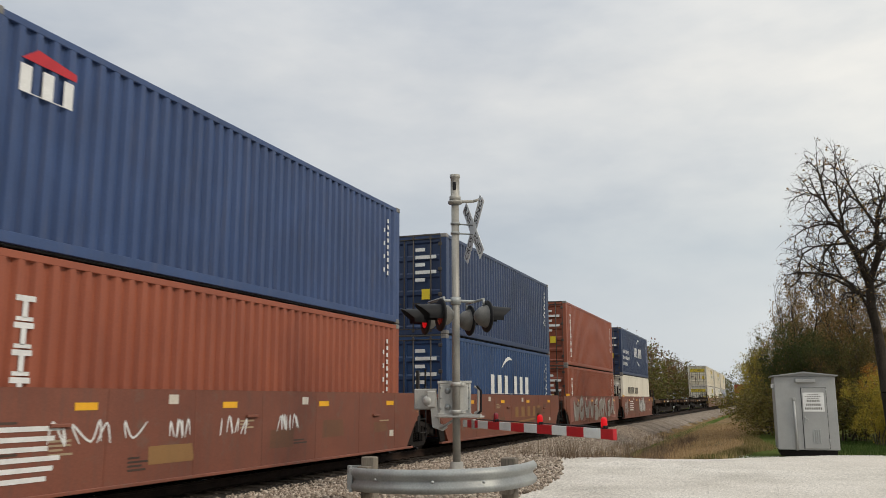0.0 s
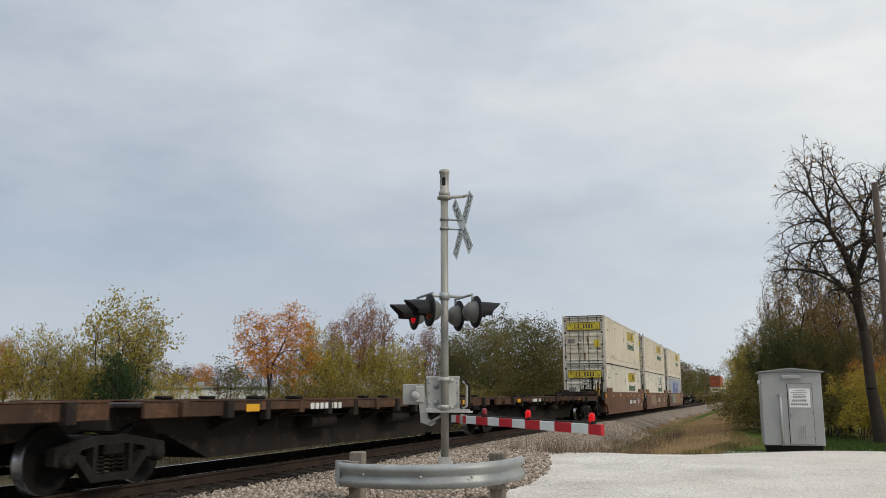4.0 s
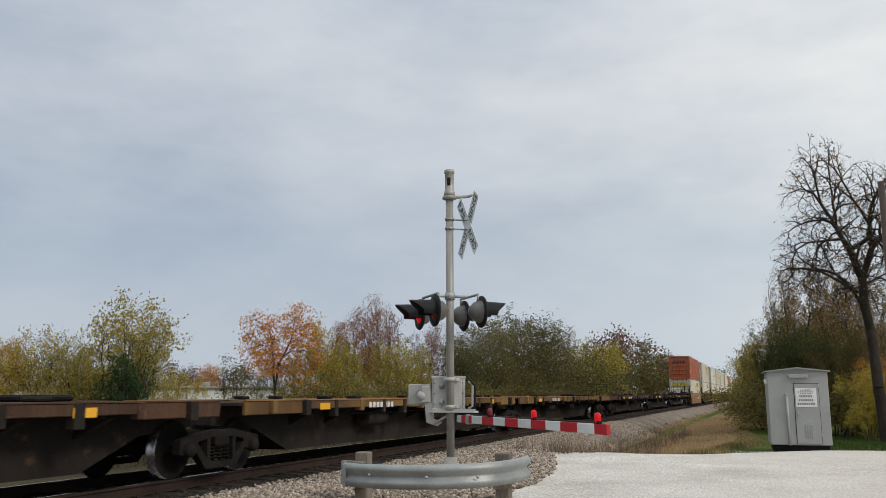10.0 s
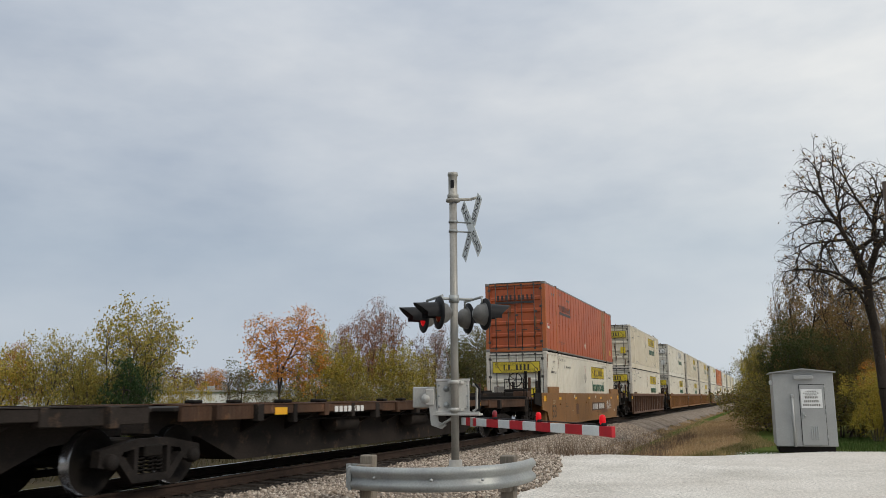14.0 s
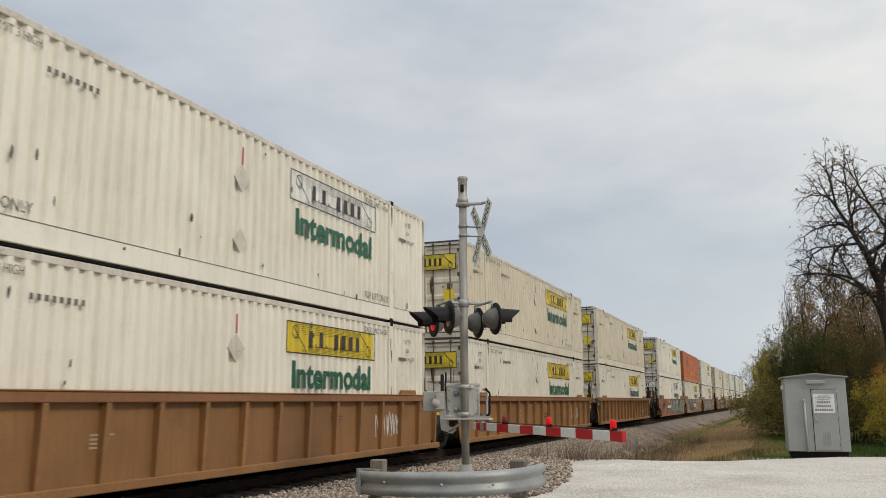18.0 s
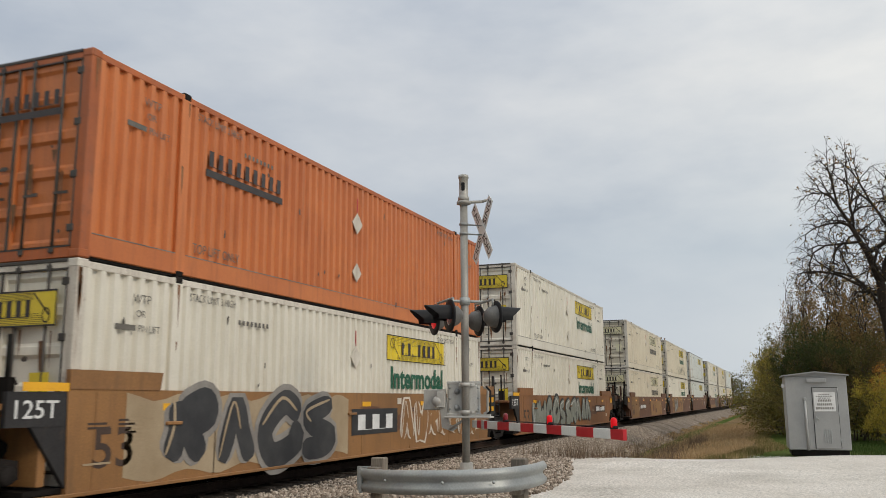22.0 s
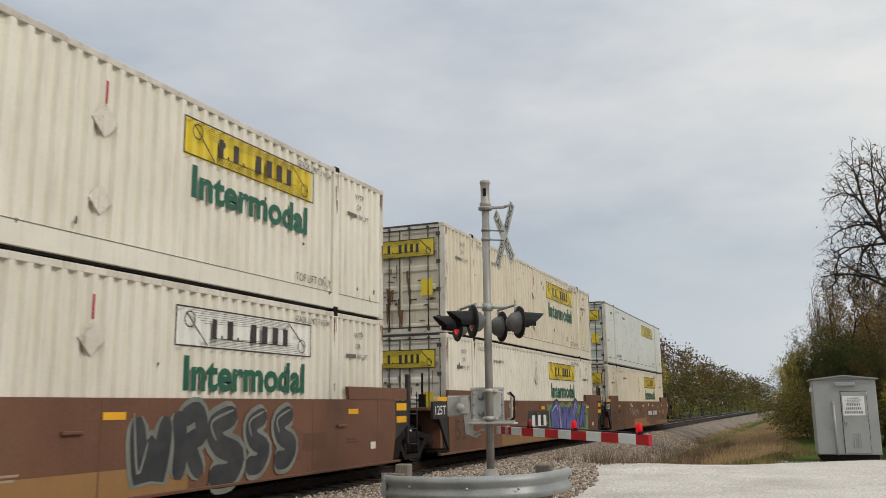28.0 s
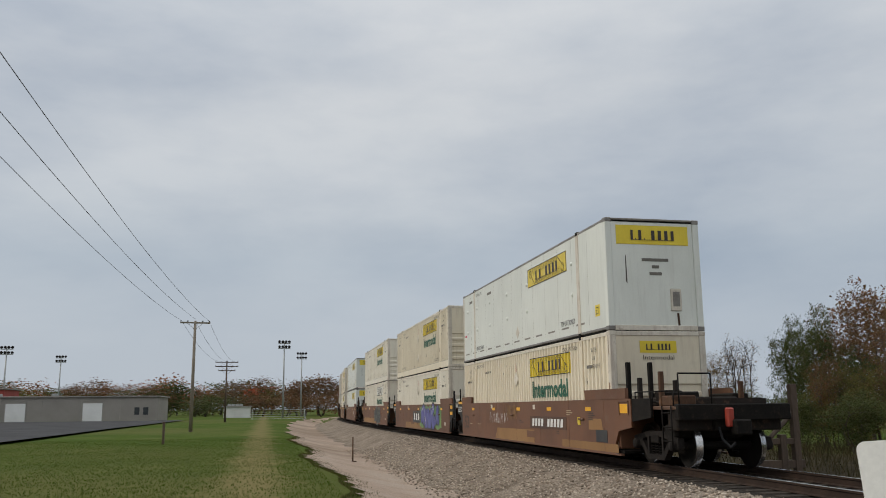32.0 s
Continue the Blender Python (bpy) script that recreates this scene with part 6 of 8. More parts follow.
worn = ramp(t, [(0.60, (0, 0, 0)), (0.68, (0.6,) * 3), (0.73, (0.6,) * 3), (0.82, (0, 0, 0))], mr.outputs[0]).outputs[0]
mr = t.nodes.new("ShaderNodeMapRange")
mr.inputs["From Min"].default_value, mr.inputs["From Max"].default_value = -12.0, -18.0
t.links.new(sx.outputs["Y"], mr.inputs["Value"])
worn = mix(t, "MULTIPLY", 1.0, worn, mr.outputs[0])
old = t.nodes["Principled BSDF"].inputs["Base Color"].links[0].from_socket
t.links.new(mix(t, "MIX", worn, old, (0.20, 0.155, 0.075)), t.nodes["Principled BSDF"].inputs["Base Color"])

gx, gy = axis(1, -40, 30, 1.0, 2600), axis(1, -70, 110, 1.5, 2600)
GX, GY = np.meshgrid(gx, gy)
drape("ground", GX, GY, -0.03, "lawn", "autumn lawn and rough grass reaching the horizon")
# white gravel lot and road shoulder by the crossing
u, v = np.meshgrid(np.linspace(0, 1, 90), np.linspace(0, 1, 70))
lx = -7.2 + u * 40 + 0.25 * np.sin(v * 31)
ly = -9 + v * (lot_edge(lx) + 0.6 + 0.25 * np.sin(lx * 3.1) + 9)
drape("gravel_lot", lx, ly, 0.012, "gravel", "pale crushed gravel lot beside the railroad crossing")
# ballast shoulder and bed
yy = axis(1, -45, 60, 0.6, 640, 1.08)
u, v = np.meshgrid(np.linspace(-1, 1, 40), yy)
bx = np.where(v < BEND_Y, -(BEND_Y - v) ** 2 / (2 * BEND_R), 0.0)
half = 3.5 + 0.22 * np.sin(v * 0.9) + 0.12 * np.sin(v * 2.7 + 1)
wide = np.where(u > 0, half + 2.0 * smooth(26, 14, v) * smooth(-10, 2, v) + 1.2 * smooth(-8, -20, v), half)
wide = np.where(u < 0, 2.3, wide)
drape("ballast", XT + bx + u * wide, v, 0.03, "ballast_bed", "grey-tan crushed stone ballast under the track")
# strip along the rails, coloured dark for oil and the train's shade
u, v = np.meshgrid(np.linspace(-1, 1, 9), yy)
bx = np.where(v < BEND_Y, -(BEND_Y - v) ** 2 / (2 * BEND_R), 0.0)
drape("track_bed", XT + bx + u * (1.62 + 0.08 * np.sin(v * 1.9)), v, 0.042, "oily_shaded_ballast", "oil-stained ballast between and beside the rails, darkened in colour for the train's shade")
# bare dirt between ballast and lawn, and dry grass in the ditch
yy = axis(1, -70, -7.0, 0.22, 300, 1.1)
yy = yy[yy <= -7.0]
u, v = np.meshgrid(np.linspace(0, 1, 24), yy)
bx = np.where(v < BEND_Y, -(BEND_Y - v) ** 2 / (2 * BEND_R), 0.0)
w0, w1 = XT + 3.2 + bx, -1.9 + bx + 0.3 * np.sin(v * 0.35) + 0.12 * np.sin(v * 1.1) + 0.10 * np.sin(v * 3.7) + 0.07 * np.sin(v * 7.9 + 1)
drape("dirt_strip", w0 + u * (w1 - w0), v, 0.02, "dirt", "bare reddish dirt and fine gravel strip along the ballast")
u, v = np.meshgrid(np.linspace(0, 1, 14), np.linspace(-120, 200, 200))
bx = np.where(v < BEND_Y, -(BEND_Y - v) ** 2 / (2 * BEND_R), 0.0)
drape("far_verge", XT + bx - 1.7 - u * (11 + 0.8 * np.sin(v * 0.4)), v, 0.015, "weedy_earth", "dark weedy earth beyond the track")
u, v = np.meshgrid(np.linspace(0, 1, 24), np.concatenate([np.arange(21.5, 40, 0.3), np.linspace(40, 200, 90)]))
w0, w1 = XT + 3.3 + 0 * v, -1.6 + 0.5 * np.sin(v * 0.23) + 0.02 * v
drape("dry_verge", w0 + u * (w1 - w0), v, -0.005, "dry_grass", "dry orange-brown grass in the trackside ditch")


def scatter_stones(name, n, region, size, seed, material, label, lift=0.03):
    """Loose stones lying on the ground, joined."""
    r = np.random.RandomState(seed)
    x, y = region(r, n)
    base = np.array([(1, 0, 0), (-1, 0, 0), (0, 1, 0), (0, -1, 0), (0, 0, 1), (0, 0, -1)], float)
    faces = np.array([(0, 2, 4), (2, 1, 4), (1, 3, 4), (3, 0, 4), (2, 0, 5), (1, 2, 5), (3, 1, 5), (0, 3, 5)])
    k = len(x)
    sc = size * r.uniform(0.55, 1.25, (k, 1, 3)) * np.array([1, 1, 0.75])
    P = base[None] * sc * r.uniform(0.75, 1.2, (k, 6, 1))
    a = r.uniform(0, 6.283, k)
    tl = r.uniform(-0.6, 0.6, k)
    ca, sa, ct, st = np.cos(a)[:, None], np.sin(a)[:, None], np.cos(tl)[:, None], np.sin(tl)[:, None]
    X, Y, Z = P[..., 0], P[..., 1], P[..., 2]
    Y, Z = Y * ct - Z * st, Y * st + Z * ct
    X, Y = X * ca - Y * sa, X * sa + Y * ca
    z = gz(x, y) + lift + size * r.uniform(-0.2, 0.3, k)
    V = np.stack([X + x[:, None], Y + y[:, None], Z + z[:, None]], -1).reshape(-1, 3)
    F = (faces[None] + (np.arange(k) * 6)[:, None, None]).reshape(-1, 3)
    me = bpy.data.meshes.new(name)
    me.vertices.add(len(V))
    me.vertices.foreach_set("co", V.ravel())
    me.loops.add(F.size)
    me.loops.foreach_set("vertex_index", F.ravel().astype(np.int32))
    me.polygons.add(len(F))
    me.polygons.foreach_set("loop_start", np.arange(0, F.size, 3, dtype=np.int32))
    me.update(calc_edges=True)
    me.materials.append(material)
    return tagged(new(name, me), label, "stones", kind="stuff")


def island_mat(name, stops, rough=0.9, translucent=0.0, spec=0.2):
    """Each loose piece takes its own shade."""
    m = bpy.data.materials.new(name)
    m.use_nodes = True
    t = m.node_tree
    b = t.nodes["Principled BSDF"]
    g = t.nodes.new("ShaderNodeNewGeometry")
    info = t.nodes.new("ShaderNodeObjectInfo")
    k = len(stops)
    c = ramp(t, [(i / (k - 1), q) for i, q in enumerate(stops)], g.outputs["Random Per Island"]).outputs[0]
    c = mix(t, "MULTIPLY", 1.0, c, ramp(t, [(0.0, (0.78, 0.80, 0.82)), (1.0, (1.15, 1.1, 1.05))], info.outputs["Random"]).outputs[0])
    t.links.new(c, b.inputs["Base Color"])
    b.inputs["Roughness"].default_value = rough
    b.inputs["Specular IOR Level"].default_value = spec
    if translucent:
        tr = t.nodes.new("ShaderNodeBsdfTranslucent")
        t.links.new(c, tr.inputs[0])
        ms = t.nodes.new("ShaderNodeMixShader")
        ms.inputs[0].default_value = translucent
        o = t.nodes["Material Output"]
        t.links.new(b.outputs[0], ms.inputs[1])
        t.links.new(tr.outputs[0], ms.inputs[2])
        t.links.new(ms.outputs[0], o.inputs[0])
    M[name] = m
    return m


STONES = island_mat("loose_ballast_stone", [(0.09, 0.07, 0.053), (0.30, 0.25, 0.20), (0.20, 0.16, 0.125), (0.50, 0.44, 0.37), (0.33, 0.26, 0.205)])
# stones darkened to match: oil and under-train shade in their colour
OILY_SHADED = island_mat("oily_shaded_stone", [(0.018, 0.016, 0.014), (0.05, 0.042, 0.036), (0.09, 0.075, 0.063)])
PALE = island_mat("loose_pale_gravel", [(0.50, 0.47, 0.43), (0.70, 0.67, 0.62), (0.60, 0.56, 0.51), (0.80, 0.78, 0.73)])


def near_shoulder(r, n):
    y = 8.5 + 42 * r.rand(n) ** 1.7
    x = XT + 1.5 + (2.6 + 2.0 * smooth(26, 14, y)) * r.rand(n)
    return x, y


def bed_between(r, n):
    y = 8 + 40 * r.rand(n) ** 1.4
    return XT + r.uniform(-1.9, 1.55, n), y


def left_shoulder(r, n):
    y = -8 - 40 * r.rand(n) ** 1.6
    return XT + 1.5 + (3.0 + 1.0 * r.rand(n)) * r.rand(n), y


def lot_area(r, n):
    y = 11 + 15 * r.rand(n)
    return -4.0 + 14 * r.rand(n), y


scatter_stones("ballast_stones", 26000, near_shoulder, 0.042, 3, STONES, "loose grey-brown ballast stones beside the rails")
scatter_stones("ballast_stones", 5000, bed_between, 0.042, 4, OILY_SHADED, "loose ballast stones between the ties")
scatter_stones("ballast_stones", 13000, left_shoulder, 0.042, 5, STONES, "loose grey-brown ballast stones beside the rails")
scatter_stones("loose_gravel", 15000, lot_area, 0.013, 6, PALE, "loose pale gravel on the lot", 0.006)
scatter_stones("loose_gravel", 5000, lot_area, 0.021, 7, PALE, "coarser loose stones on the gravel lot", 0.004)

# ---- track ----
track = thing("railroad_track", "steel rails on dark tarred wooden ties in ballast", "railroad track", kind="structure")


def rail_sheet(x, lo, hi):
    prof = [(-0.07, 0.0), (-0.07, 0.012), (-0.012, 0.03), (-0.010, 0.125), (-0.036, 0.135), (-0.036, 0.168), (-0.028, 0.175)]
    prof = prof + [(-a, b) for a, b in prof[::-1]]
    rows = []
    for y in axis(1, lo, hi, 8.0, 650, 1.3):
        cx, cy, a = on_line(y)
        rows.append([(cx + (x + p) * math.cos(a), cy + (x + p) * math.sin(a), RZ - 0.176 + q) for p, q in prof])
    s, t = Shape(), Shape()
    s.sheet(rows)
    t.sheet([[(q[0], q[1], q[2] + 0.002) for q in (r[5], r[6], r[7], r[8])] for r in rows])
    return s, t


def on_line(s):
    """Place and heading on the track centre line, s metres along it from the camera's foot."""
    if s >= BEND_Y:
        return XT, s, 0.0
    a = (BEND_Y - s) / BEND_R
    return XT - BEND_R * (1 - math.cos(a)), BEND_Y - BEND_R * math.sin(a), -a


for x in (-0.755, 0.755):
    s, t = rail_sheet(x, -120, 80)
    r = part("rail", s, "railside", track)
    part("rail_head", t, "railtop", r, "bright worn rail head")
tie_mesh = Shape().bevel_box(-1.3, 1.3, -0.115, 0.115, -0.15, 0.0, 0.012).mesh("tie", M["tie"])
plate_mesh = Shape().bevel_box(-0.18, 0.18, -0.09, 0.09, 0.0, 0.016, 0.004).mesh("tie_plate", M["railside"])
rt = random.Random(8)
near_ties = [y for y in np.arange(-60, 100, 0.52)]
for y in near_ties:
    if -3.5 < y < 8.2:
        continue
    t = part("tie", tie_mesh, None, track, at=pose(XT + rt.uniform(-0.06, 0.06), y + rt.uniform(-0.03, 0.03), RZ - 0.178, 0, 0, rt.uniform(-1, 1)))
    if 8 < y < 34:
        for x in (-0.755, 0.755):
            part("tie_plate", plate_mesh, None, track, at=pose(XT + x, y, RZ - 0.178))
s = Shape()
for y in list(np.arange(100, 420, 0.52)) + list(np.arange(-200, -60, 0.52)):
    cx, cy, a = on_line(y)
    s.bevel_box(-1.3, 1.3, -0.115, 0.115, -0.15, 0.0, 0.012, pose(cx, cy, RZ - 0.178, 0, 0, math.degrees(a)))
tagged(part("far_ties", s, "tie", track), kind="stuff")

# the road crossing: concrete panels between and beside the rails
crossing = thing("road_crossing", "grey concrete grade crossing panels set between the rails", "road crossing", kind="structure")
for x0, x1 in ((-0.66, 0.66), (0.85, 2.0), (-2.0, -0.85)):
    for k in range(4):
        y0 = -3.4 + k * 2.9
        part("panel", Shape().bevel_box(XT + x0, XT + x1, y0 + 0.01, y0 + 2.88, RZ - 0.2, RZ - 0.004, 0.015), "concrete", crossing)
road_dir = Vector((0.762, 0.648, 0))
across = Vector((0.648, -0.762, 0))
s = Shape()
rows = []
for k in range(40):
    p = Vector((XT - 2.0, 3.0, 0)) - road_dir * (k * 0.9 - 2.2)
    rows.append([(min((p + across * ((j - 4) * 0.85)).x, XT - 2.05), (p + across * ((j - 4) * 0.85)).y, RZ - 0.02 - 0.012 * k) for j in range(9)])
s.sheet(rows, True)
tagged(new("road", s.mesh("road", M["asphalt"])), "worn grey asphalt road beyond the tracks", "road", kind="structure")


# ---- crossing signals ----
def flasher(parent, at, lit):
    """One light: round black backing, hood, red lens; it faces local +y."""
    m = at
    r = Matrix.Rotation(radians(-90), 4, "X")
    bk = part("backing_disc", Shape().lathe([(0.0, -0.02), (0.255, -0.02), (0.262, 0.0), (0.255, 0.012), (0.16, 0.012)], 32, m @ r), "blackpaint", parent)
    part("lamp_housing", Shape().lathe([(0.0, -0.22), (0.07, -0.21), (0.15, -0.13), (0.185, -0.02)], 24, m @ r), "lamphouse", bk)
    part("lens", Shape().lathe([(0.0, 0.045), (0.08, 0.04), (0.152, 0.012)], 24, m @ r), "lenslit" if lit else "lens", bk)
    s, n, rows = Shape(), 18, []
    for off in (0.0, 0.006):
        for d, rr in ((0.0, 0.168), (0.42, 0.15)):
            row = []
            for i in range(n + 1):
                a = radians(-25 + 230 * i / n)
                cut = d * (0.55 + 0.45 * max(0.0, math.sin(a)))
                row.append(m @ Vector(((rr + off) * math.cos(a), cut, (rr + off) * math.sin(a))))
            rows.append(row)
    s.sheet([rows[0], rows[1]], True).sheet([rows[3], rows[2]], True)
    part("hood", s, "blackpaint", bk)


def crossbuck(parent, centre, face, up=(0, 0, 1)):
    """Two crossed boards; face: the way its front looks."""
    f = Vector(face).normalized()
    right = Vector((0, 0, 1)).cross(f).normalized()
    for k, (ang, words) in enumerate(((-52, "RAILROAD"), (52, "CROSSING"))):
        a = radians(ang)
        ux = right * math.cos(a) + Vector((0, 0, 1)) * math.sin(a)
        uy = f.cross(ux)
        m = Matrix((ux, uy, f)).transposed().to_4x4()
        m.translation = Vector(centre) + f * (0.006 + 0.014 * (1 - k))
        b = part("board", Shape().bevel_box(-0.61, 0.61, -0.115, 0.115, -0.004, 0.004, 0.003), "whitesheet", parent, at=m)
        lay = Matrix.Translation((-0.57, -0.068, 0.0065))
        if k == 0:
            text("lettering", words[:4], 0.135, "ink", b, lay, 0.44, 0.01)
            text("lettering", words[4:], 0.135, "ink", b, Matrix.Translation((0.13, -0.068, 0.0065)), 0.44, 0.01)
        else:
            text("lettering", words[:4], 0.135, "ink", b, lay, 0.44, 0.01)
            text("lettering", words[4:], 0.135, "ink", b, Matrix.Translation((0.13, -0.068, 0.0065)), 0.44, 0.01)


def signal_mast(base, label, side, arm_to=None, buck_side=1, lit=(1, 0, 0, 0)):
    """A crossing signal: mast, bell, crossbuck, two pairs of lights and, where it shows, the gate."""
    x, y, z = base
    c = thing("crossing_signal", label, "crossing signal", "crossing signals", pose(x, y, z))
    H = 5.0
    rd = Vector((side * 0.77, side * 0.64, 0)).normalized()     # towards the traffic it faces
    ax = Vector((0.65, -0.76, 0)).normalized()
    part("mast", Shape().tube((0, 0, 0.1), (0, 0, H - 0.42), 0.064, n=20), "silver", c)
    part("base_casting", Shape().lathe([(0.0, 0.26), (0.10, 0.26), (0.11, 0.16), (0.21, 0.13), (0.22, 0.0)], 16).bevel_box(-0.28, 0.28, -0.28, 0.28, -0.35, 0.04, 0.03), "silver", c)
    for a in (45, 135, 225, 315):
        p = Vector((0.22 * math.cos(radians(a)), 0.22 * math.sin(radians(a)), 0))
        part("anchor_bolt", Shape().tube(p + Vector((0, 0, 0.03)), p + Vector((0, 0, 0.15)), 0.018, n=6), "galv", c)
    bell = part("bell", Shape().lathe([(0.0, H), (0.085, H), (0.088, H - 0.05), (0.075, H - 0.06), (0.075, H - 0.36), (0.095, H - 0.38), (0.095, H - 0.44), (0.07, H - 0.46)], 20), "silver", c)
    part("bell_port", Shape().bevel_box(-0.03, 0.03, -0.085, -0.06, H - 0.28, H - 0.14, 0.01, Matrix.Rotation(radians(12), 4, "Z")), "blackpaint", bell)
    part("mast_cap", Shape().lathe([(0.066, H - 0.52), (0.12, H - 0.50), (0.12, H - 0.46), (0.066, H - 0.44)], 18), "silver", c)
    # crossbuck on its brackets
    bc = Vector((0, 0, H - 0.93)) + rd * 0.34 * buck_side
    crossbuck(c, bc, Vector((-0.755, -0.656, 0)) if arm_to is not None else -rd)
    s = Shape()
    for dz in (0.08, -0.08):
        s.tube((0, 0, bc.z + dz), bc + Vector((0, 0, dz)), 0.013, n=6)
        s.lathe([(0.068, bc.z + dz - 0.02), (0.078, bc.z + dz - 0.02), (0.078, bc.z + dz + 0.02), (0.068, bc.z + dz + 0.02)], 16)
    part("bracket", s, "galv", c)
    p0, p1 = Vector((0, 0, H - 0.47)), bc + Vector((0, 0, 0.56)) + rd * 0.16 * buck_side
    part("top_bracket", Shape().tube(p0, p0 * 0.35 + p1 * 0.65 - Vector((0, 0, 0.03)), 0.03, 0.026, 8).tube(p0 * 0.35 + p1 * 0.65 - Vector((0, 0, 0.03)), p1, 0.026, 0.02, 8), "silver", c)
    # lights
    hz = H - 2.15
    s = Shape().lathe([(0.066, hz - 0.06), (0.085, hz - 0.06), (0.085, hz + 0.06), (0.066, hz + 0.06)], 16)
    k = 0
    for d in (-1, 1):
        e = Vector((0, 0, hz)) + rd * 0.34 * d
        s.tube((0, 0, hz), e, 0.024, n=8)
        s.tube(e - ax * 0.38, e + ax * 0.38, 0.022, n=8)
        for q in (-1, 1):
            o = e + ax * 0.38 * q
            s.tube(o, o - Vector((0, 0, 0.1)), 0.02, n=6)
            f = rd * d
            m = Matrix((Vector((f.y, -f.x, 0)), f, Vector((0, 0, 1)))).transposed().to_4x4()
            m.translation = o - Vector((0, 0, 0.28)) + rd * d * 0.06
            flasher(c, m, lit[k])
            k += 1
    part("light_arm", s, "galv", c)
    if arm_to is not None:
        away = Vector((-0.30, 0.95, 0))
        bx = away * 0.24
        rot = Matrix.Rotation(math.atan2(ax.y, ax.x), 4, "Z")
        m = Matrix.Translation(Vector((bx.x - 0.02, bx.y, 1.0))) @ Matrix.Rotation(radians(20), 4, "Z")
        box = part("gate_mechanism", Shape().bevel_box(-0.29, 0.25, -0.16, 0.2, 0.0, 0.54, 0.03, m), "mechpaint", c)
        for zz in (0.12, 0.38):
            part("cover_bolt", Shape().lathe([(0.0, 0.04), (0.045, 0.03), (0.05, 0.0)], 10, m @ Matrix.Translation((-0.13, -0.16, zz)) @ Matrix.Rotation(radians(90), 4, "X")), "galv", box)
        part("cover_plate", Shape().bevel_box(0.02, 0.2, -0.185, -0.16, 0.06, 0.48, 0.01, m), "mechpaint", box)
        for zz in (1.02, 1.46):
            part("clamp", Shape().lathe([(0.066, zz), (0.084, zz), (0.084, zz + 0.06), (0.066, zz + 0.06)], 16).bevel_box(-0.12, 0.12, -0.02, 0.30, zz, zz + 0.05, 0.008), "mechpaint", c)
        # counterweights and the support arm
        m2 = Matrix.Translation((-0.62, 0.14, 1.06)) @ Matrix.Rotation(radians(14), 4, "Z")
        part("counterweight", Shape().bevel_box(-0.16, 0.14, -0.05, 0.05, 0.02, 0.36, 0.015, m2), "mechpaint", c)
        part("counterweight", Shape().bevel_box(-0.02, 0.12, -0.03, 0.03, 0.06, 0.32, 0.01, Matrix.Translation((-0.48, -0.02, 1.06)) @ Matrix.Rotation(radians(14), 4, "Z")), "mechpaint", c)
        part("support_arm", Shape().prism([(-0.48, 1.42), (-0.36, 1.42), (-0.30, 0.86), (-0.16, 0.80), (-0.24, 0.74), (-0.42, 0.80)], 0.0, 0.05, 1), "mechpaint", c)
        part("support_arm", Shape().tube((-0.28, 0.0, 0.78), (0.10, 0.0, 1.0), 0.022, n=6).box(-0.3, 0.42, -0.03, 0.03, 0.985, 1.015), "mechpaint", c)
        part("guard_loop", Shape().path([(0.27, 0.12, 1.02), (0.33, 0.12, 1.05), (0.34, 0.12, 1.42), (0.27, 0.12, 1.45)], 0.022), "mechpaint", c)
        for zz in (0.10, 0.27, 0.44):
            for xx in (-0.25, 0.21):
                part("cover_bolt", Shape().lathe([(0.0, 0.022), (0.018, 0.018), (0.022, 0.0)], 8, m @ Matrix.Translation((xx, -0.16, zz)) @ Matrix.Rotation(radians(90), 4, "X")), "galv", box)
        part("cover_rim", Shape().bevel_box(-0.30, 0.26, -0.172, -0.15, 0.5, 0.545, 0.006, m).bevel_box(-0.30, 0.26, -0.172, -0.15, -0.005, 0.03, 0.006, m), "mechpaint", box)
        part("mount_plate", Shape().bevel_box(-0.34, 0.44, -0.1, 0.12, 0.955, 0.985, 0.006), "mechpaint", c)
        part("guard_loop", Shape().path([(0.33, 0.06, 1.0), (0.40, 0.06, 1.06), (0.405, 0.06, 1.38), (0.33, 0.06, 1.46)], 0.018), "blackpaint", c)
        part("pivot_hub", Shape().lathe([(0.0, 0.06), (0.075, 0.05), (0.09, 0.0)], 14, Matrix.Translation((-0.5, 0.0, 1.22)) @ Matrix.Rotation(radians(90), 4, "X")), "mechpaint", c)
        # the lowered arm
        tip = Vector(arm_to) - Vector(base)
        start = Vector((0.12, 0.02, 0.865))
        d = tip - start
        n = d.length
        ux = d.normalized()
        uy = Vector((0, 0, 1)).cross(ux).normalized()
        ma = Matrix((ux, uy, ux.cross(uy))).transposed().to_4x4()
        ma.translation = start
        arm = part("gate_arm", Shape().bevel_box(0, n, -0.022, 0.018, -0.058, 0.058, 0.006), "whitesheet", c, "lowered red and white striped gate arm", ma)
        for i in range(6):
            a = 0.22 + i * 0.80 - 0.02
            part("red_stripe", Shape().bevel_box(a, min(a + 0.41, n - 0.02), -0.024, 0.0225, -0.0585, 0.0585, 0.001), "redsheet", arm)
        part("end_cap", Shape().bevel_box(n - 0.07, n + 0.004, -0.027, 0.025, -0.062, 0.062, 0.003), "redsheet", arm)
        s = Shape().tube((0.5, 0.01, 0.075), (n - 0.4, 0.01, 0.075), 0.008, n=5)
        part("cable", s, "wire", arm)
